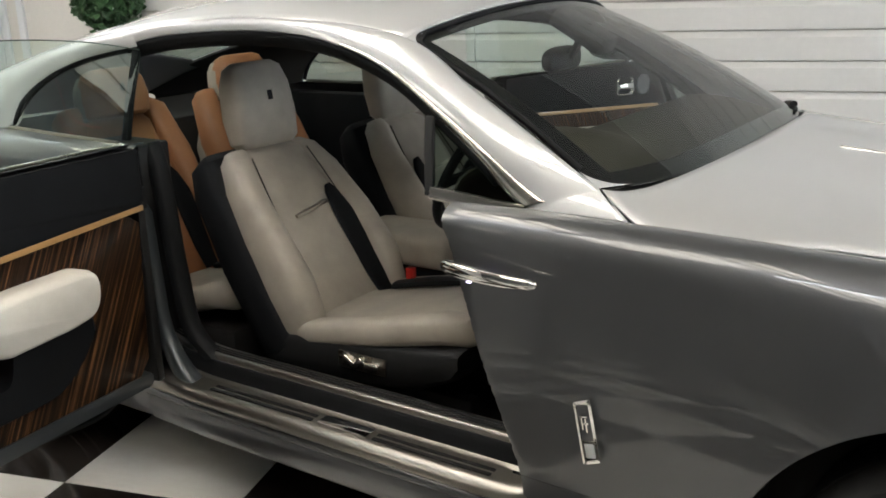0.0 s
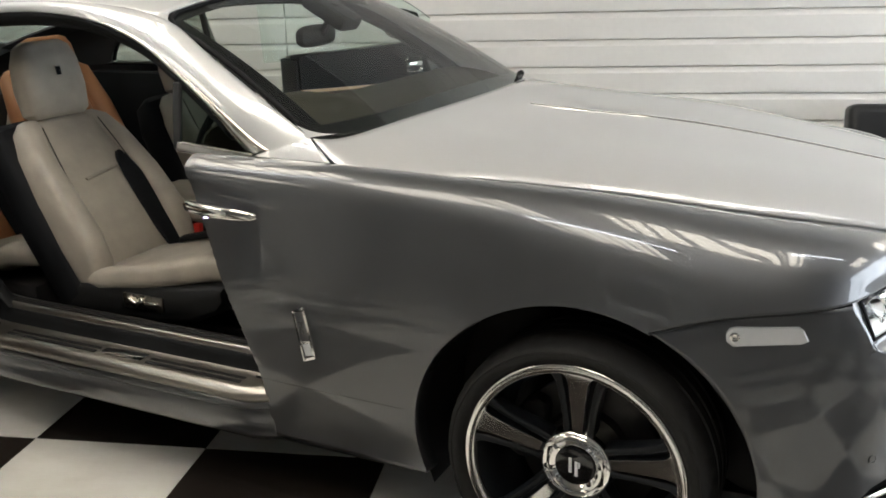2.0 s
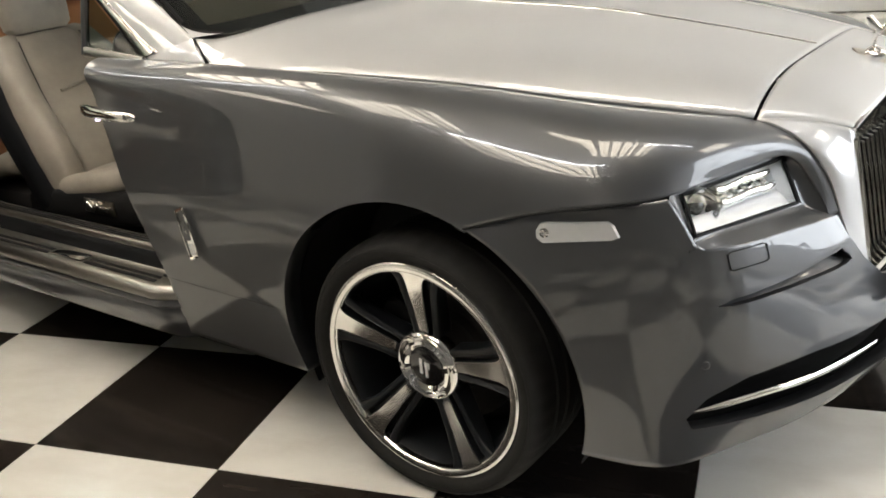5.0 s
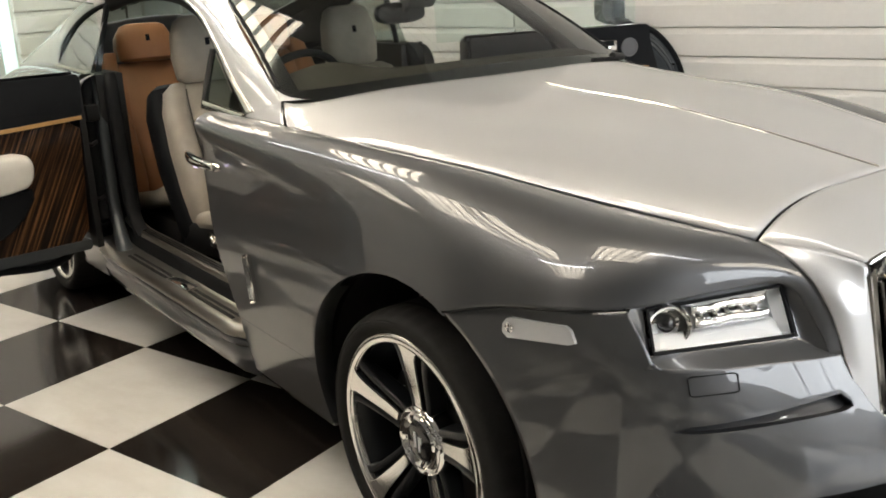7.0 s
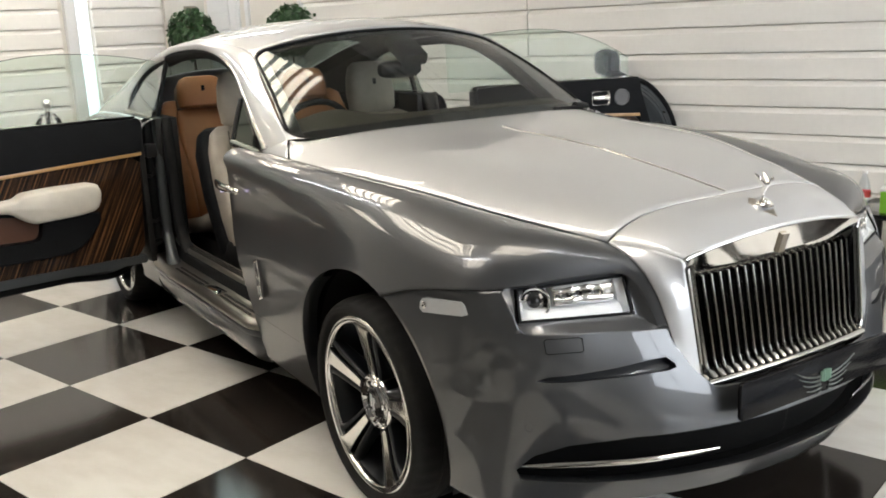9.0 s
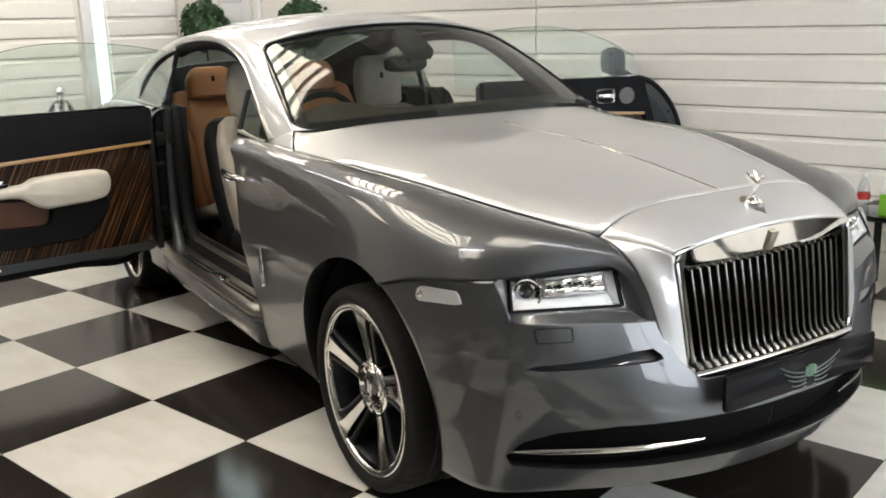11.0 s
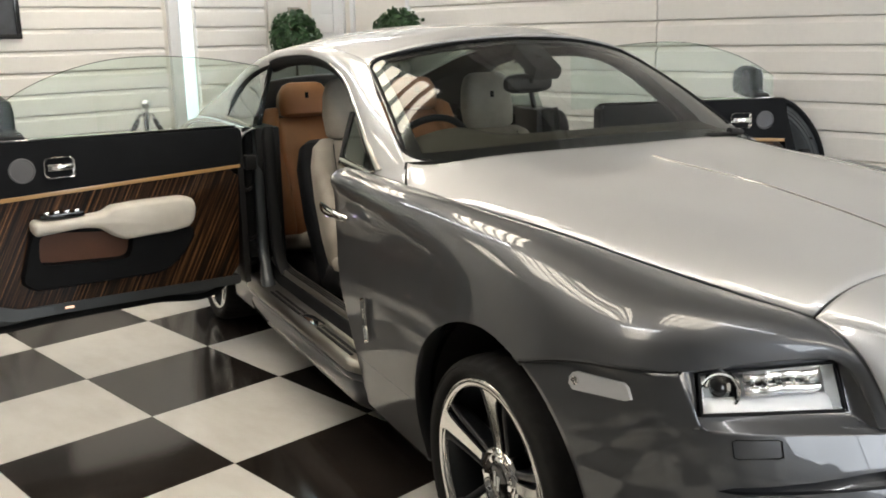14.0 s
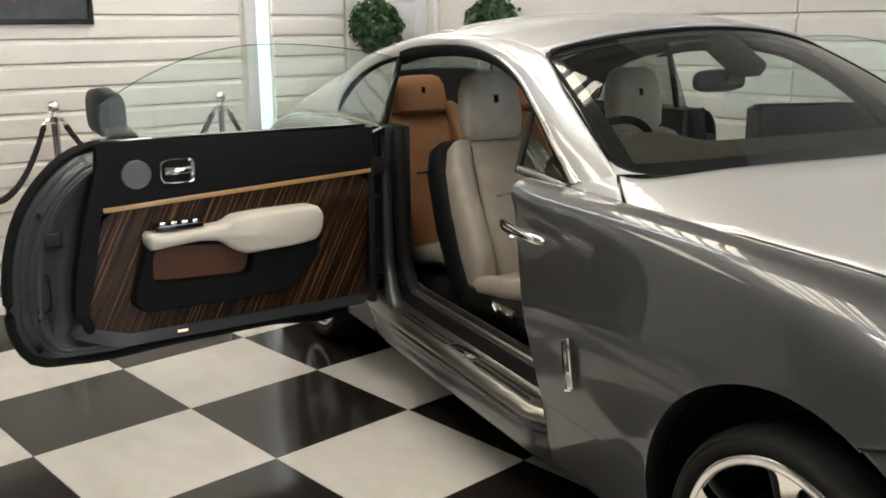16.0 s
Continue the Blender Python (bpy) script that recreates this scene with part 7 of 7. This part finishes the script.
def topiary(u, v, top, r, seed):
    """A clipped ball of small leaves on a stem, in a pot."""
    rnd = random.Random(seed)
    th = empty("topiary_tree", "clipped ball of dark green leaves in a pale pot", "plant", "potted topiary trees", m=Matrix.Translation(room_pt(u, v)))
    bm = bmesh.new()
    lathe(bm, [(0, 0.001), (0, 0.13), (0.30, 0.18), (0.33, 0.19), (0.33, 0.165), (0.29, 0.16), (0.29, 0.001)], (0, 0, 0), (0, 0, 1), 32)
    part("pot", bm, POT, th, "pale round pot")
    bm = bmesh.new()
    add_tube(bm, [(0, 0, 0.28), (0.012, 0.0, 0.7), (-0.01, 0.008, 1.1), (0, 0, top - r)], lambda t: 0.018 - 0.006 * t, 8)
    for k in range(26):
        d = Vector((rnd.gauss(0, 1), rnd.gauss(0, 1), rnd.gauss(0, 1))).normalized()
        add_tube(bm, [(0, 0, top - r), tuple(Vector((0, 0, top - r)) + d * r * 0.45 + Vector((0, 0, 0.02))), tuple(Vector((0, 0, top - r)) + d * r * 0.85)], lambda t: 0.006 - 0.004 * t, 5)
    part("stem", bm, TWIG, th, "thin brown stem and twigs")
    bm = bmesh.new()
    for k in range(1250):
        d = Vector((rnd.gauss(0, 1), rnd.gauss(0, 1), rnd.gauss(0, 1))).normalized()
        bump = 1 + 0.16 * noise.noise(d * 2.6 + Vector((seed, 0, 0))) + rnd.uniform(-0.10, 0.08)
        p = Vector((0, 0, top - r)) + d * r * bump * (rnd.uniform(0.55, 1.0) ** 0.4)
        n = (d + Vector((rnd.gauss(0, 0.6), rnd.gauss(0, 0.6), rnd.gauss(0, 0.6)))).normalized()
        t = n.orthogonal().normalized()
        t = (Matrix.Rotation(rnd.uniform(0, 6.28), 3, n) @ t).normalized()
        w = n.cross(t)
        l, b = rnd.uniform(0.042, 0.074), rnd.uniform(0.014, 0.024)
        vs = [bm.verts.new(q) for q in (p - t * l / 2, p + w * b + n * 0.004, p + t * l / 2 - n * 0.006, p - w * b + n * 0.004)]
        bm.faces.new((vs[0], vs[1], vs[2])), bm.faces.new((vs[0], vs[2], vs[3]))
    me = bpy.data.meshes.new("foliage")
    bm.to_mesh(me)
    bm.free()
    me.materials.append(LEAF)
    ob = new("foliage", me)
    ob.parent = th
    tagged(ob, "dense small glossy leaves", kind="stuff")
    return th


topiary(-5.63, 2.37, 1.775, 0.215, 3)
topiary(-4.50, 2.58, 1.755, 0.215, 8)

# framed picture on the back wall
pic = empty("framed_picture", "black framed dark picture with thin red strokes", "picture", m=ROOM @ pose(U_BACK + 0.040, 0.145, 1.587, 0, 0, 90))
for lo, hi in (((-1.05, -0.03, 0), (0, 0, 0.035)), ((-1.05, -0.03, 0.70), (0, 0, 0.735)), ((-1.05, -0.03, 0.0355), (-1.015, 0, 0.6995)), ((-0.035, -0.03, 0.0355), (0, 0, 0.6995))):
    box("picture_frame", lo, hi, GLOSS_BLACK, pic, "", 0.004)
box("print", (-1.015, -0.012, 0.035), (-0.035, -0.004, 0.70), surface("print_dark", (0.055, 0.06, 0.068), 0.35, vary=0.5, fine=8, coarse=2), pic, "dark grey print", 0)
bm = bmesh.new()
for k in range(4):
    add_tube(bm, [(-0.95 + 0.11 * k + 0.055 * i, -0.0135, 0.20 + 0.10 * k + 0.07 * math.sin(i * 0.5 + k)) for i in range(9)], 0.004, 5)
part("red_strokes", bm, surface("print_red", (0.45, 0.05, 0.07), 0.4), pic, "thin red strokes")

# black leather sofa against the clad wall
def sofa(u, v):
    th = empty("sofa", "black leather sofa with a chrome rail and chrome feet", "sofa", m=ROOM @ pose(u, v, 0))
    w = 1.75
    box("seat_frame", (0, 0.06, 0.10), (w, 0.86, 0.24), SOFA, th, "black leather seat frame", 0.02)
    for k in range(2):
        a = 0.02 + k * (w - 0.04) / 2
        box("seat_cushion", (a, 0.02, 0.245), (a + (w - 0.04) / 2 - 0.008, 0.68, 0.42), SOFA, th, "padded black leather cushion", 0.045, seg=4)
        bm = bmesh.new()
        add_box(bm, (a, 0.0, 0.0), (a + (w - 0.04) / 2 - 0.008, 0.17, 0.40), pose(0, 0.66, 0.40, -12, 0, 0), 0.055, 4)
        part("back_cushion", bm, SOFA, th, "padded black leather back cushion")
    bm = bmesh.new()
    add_tube(bm, [(0.0, 0.05, 0.205), (w, 0.05, 0.205)], 0.010, 8)
    part("chrome_rail", bm, CHROME, th, "chrome rail along the front")
    for x in (0.06, w - 0.06):
        for y in (0.12, 0.80):
            bm = bmesh.new()
            add_tube(bm, [(x, y, 0.0), (x, y, 0.10)], 0.018, 10)
            part("foot", bm, CHROME, th)
    return th


sofa(1.14, 1.72)
mag = empty("magazine", "white magazine lying on the black sofa", "magazine", m=ROOM @ pose(1.22, 2.02, 0.425, 0, 0, 20))
box("pages", (0, 0, 0.003), (0.23, 0.30, 0.012), PAPER, mag, "", 0.002)
box("cover", (-0.001, -0.001, 0.0125), (0.231, 0.301, 0.0135), PAPER, mag, "white cover", 0)

# low table with a bottle and a green carton
tbl = empty("side_table", "low black side table beside the wall", "table", m=ROOM @ pose(0.25, 2.25, 0))
box("table_top", (0, 0, 0.44), (0.62, 0.48, 0.47), GLOSS_BLACK, tbl, "", 0.004)
for x in (0.03, 0.56):
    for y in (0.03, 0.42):
        box("leg", (x, y, 0.0), (x + 0.035, y + 0.035, 0.44), BLACK, tbl, "", 0.003)
bt = empty("bottle", "clear plastic water bottle with a red label", "bottle", m=ROOM @ pose(0.30, 2.36, 0.47))
bm = bmesh.new()
lathe(bm, [(0, 0.001), (0, 0.03), (0.01, 0.033), (0.12, 0.033), (0.15, 0.026), (0.18, 0.013), (0.195, 0.013)], (0, 0, 0), (0, 0, 1), 20)
part("bottle_body", bm, glass("bottle_plastic", (0.85, 0.88, 0.9), 0.1), bt)
bm = bmesh.new()
lathe(bm, [(0.07, 0.0335), (0.07, 0.0345), (0.105, 0.0345), (0.105, 0.0335)], (0, 0, 0), (0, 0, 1), 20)
part("bottle_label", bm, surface("label_red", (0.5, 0.04, 0.04), 0.5), bt, "red label band")
bm = bmesh.new()
lathe(bm, [(0.195, 0.001), (0.195, 0.015), (0.212, 0.015), (0.212, 0.001)], (0, 0, 0), (0, 0, 1), 16)
part("bottle_cap", bm, PAPER, bt, "white cap")
ct = empty("carton", "bright green cardboard carton on the side table", "carton", m=ROOM @ pose(0.40, 2.30, 0.47, 0, 0, 8))
GREEN = surface("carton_green", (0.20, 0.46, 0.03), 0.5, vary=0.2, fine=30)
box("carton_body", (0, 0, 0.0), (0.16, 0.10, 0.115), GREEN, ct, "", 0.002)
box("carton_lid", (-0.002, -0.002, 0.1155), (0.162, 0.102, 0.13), PAPER, ct, "white lid", 0.002)

lay_tiles()
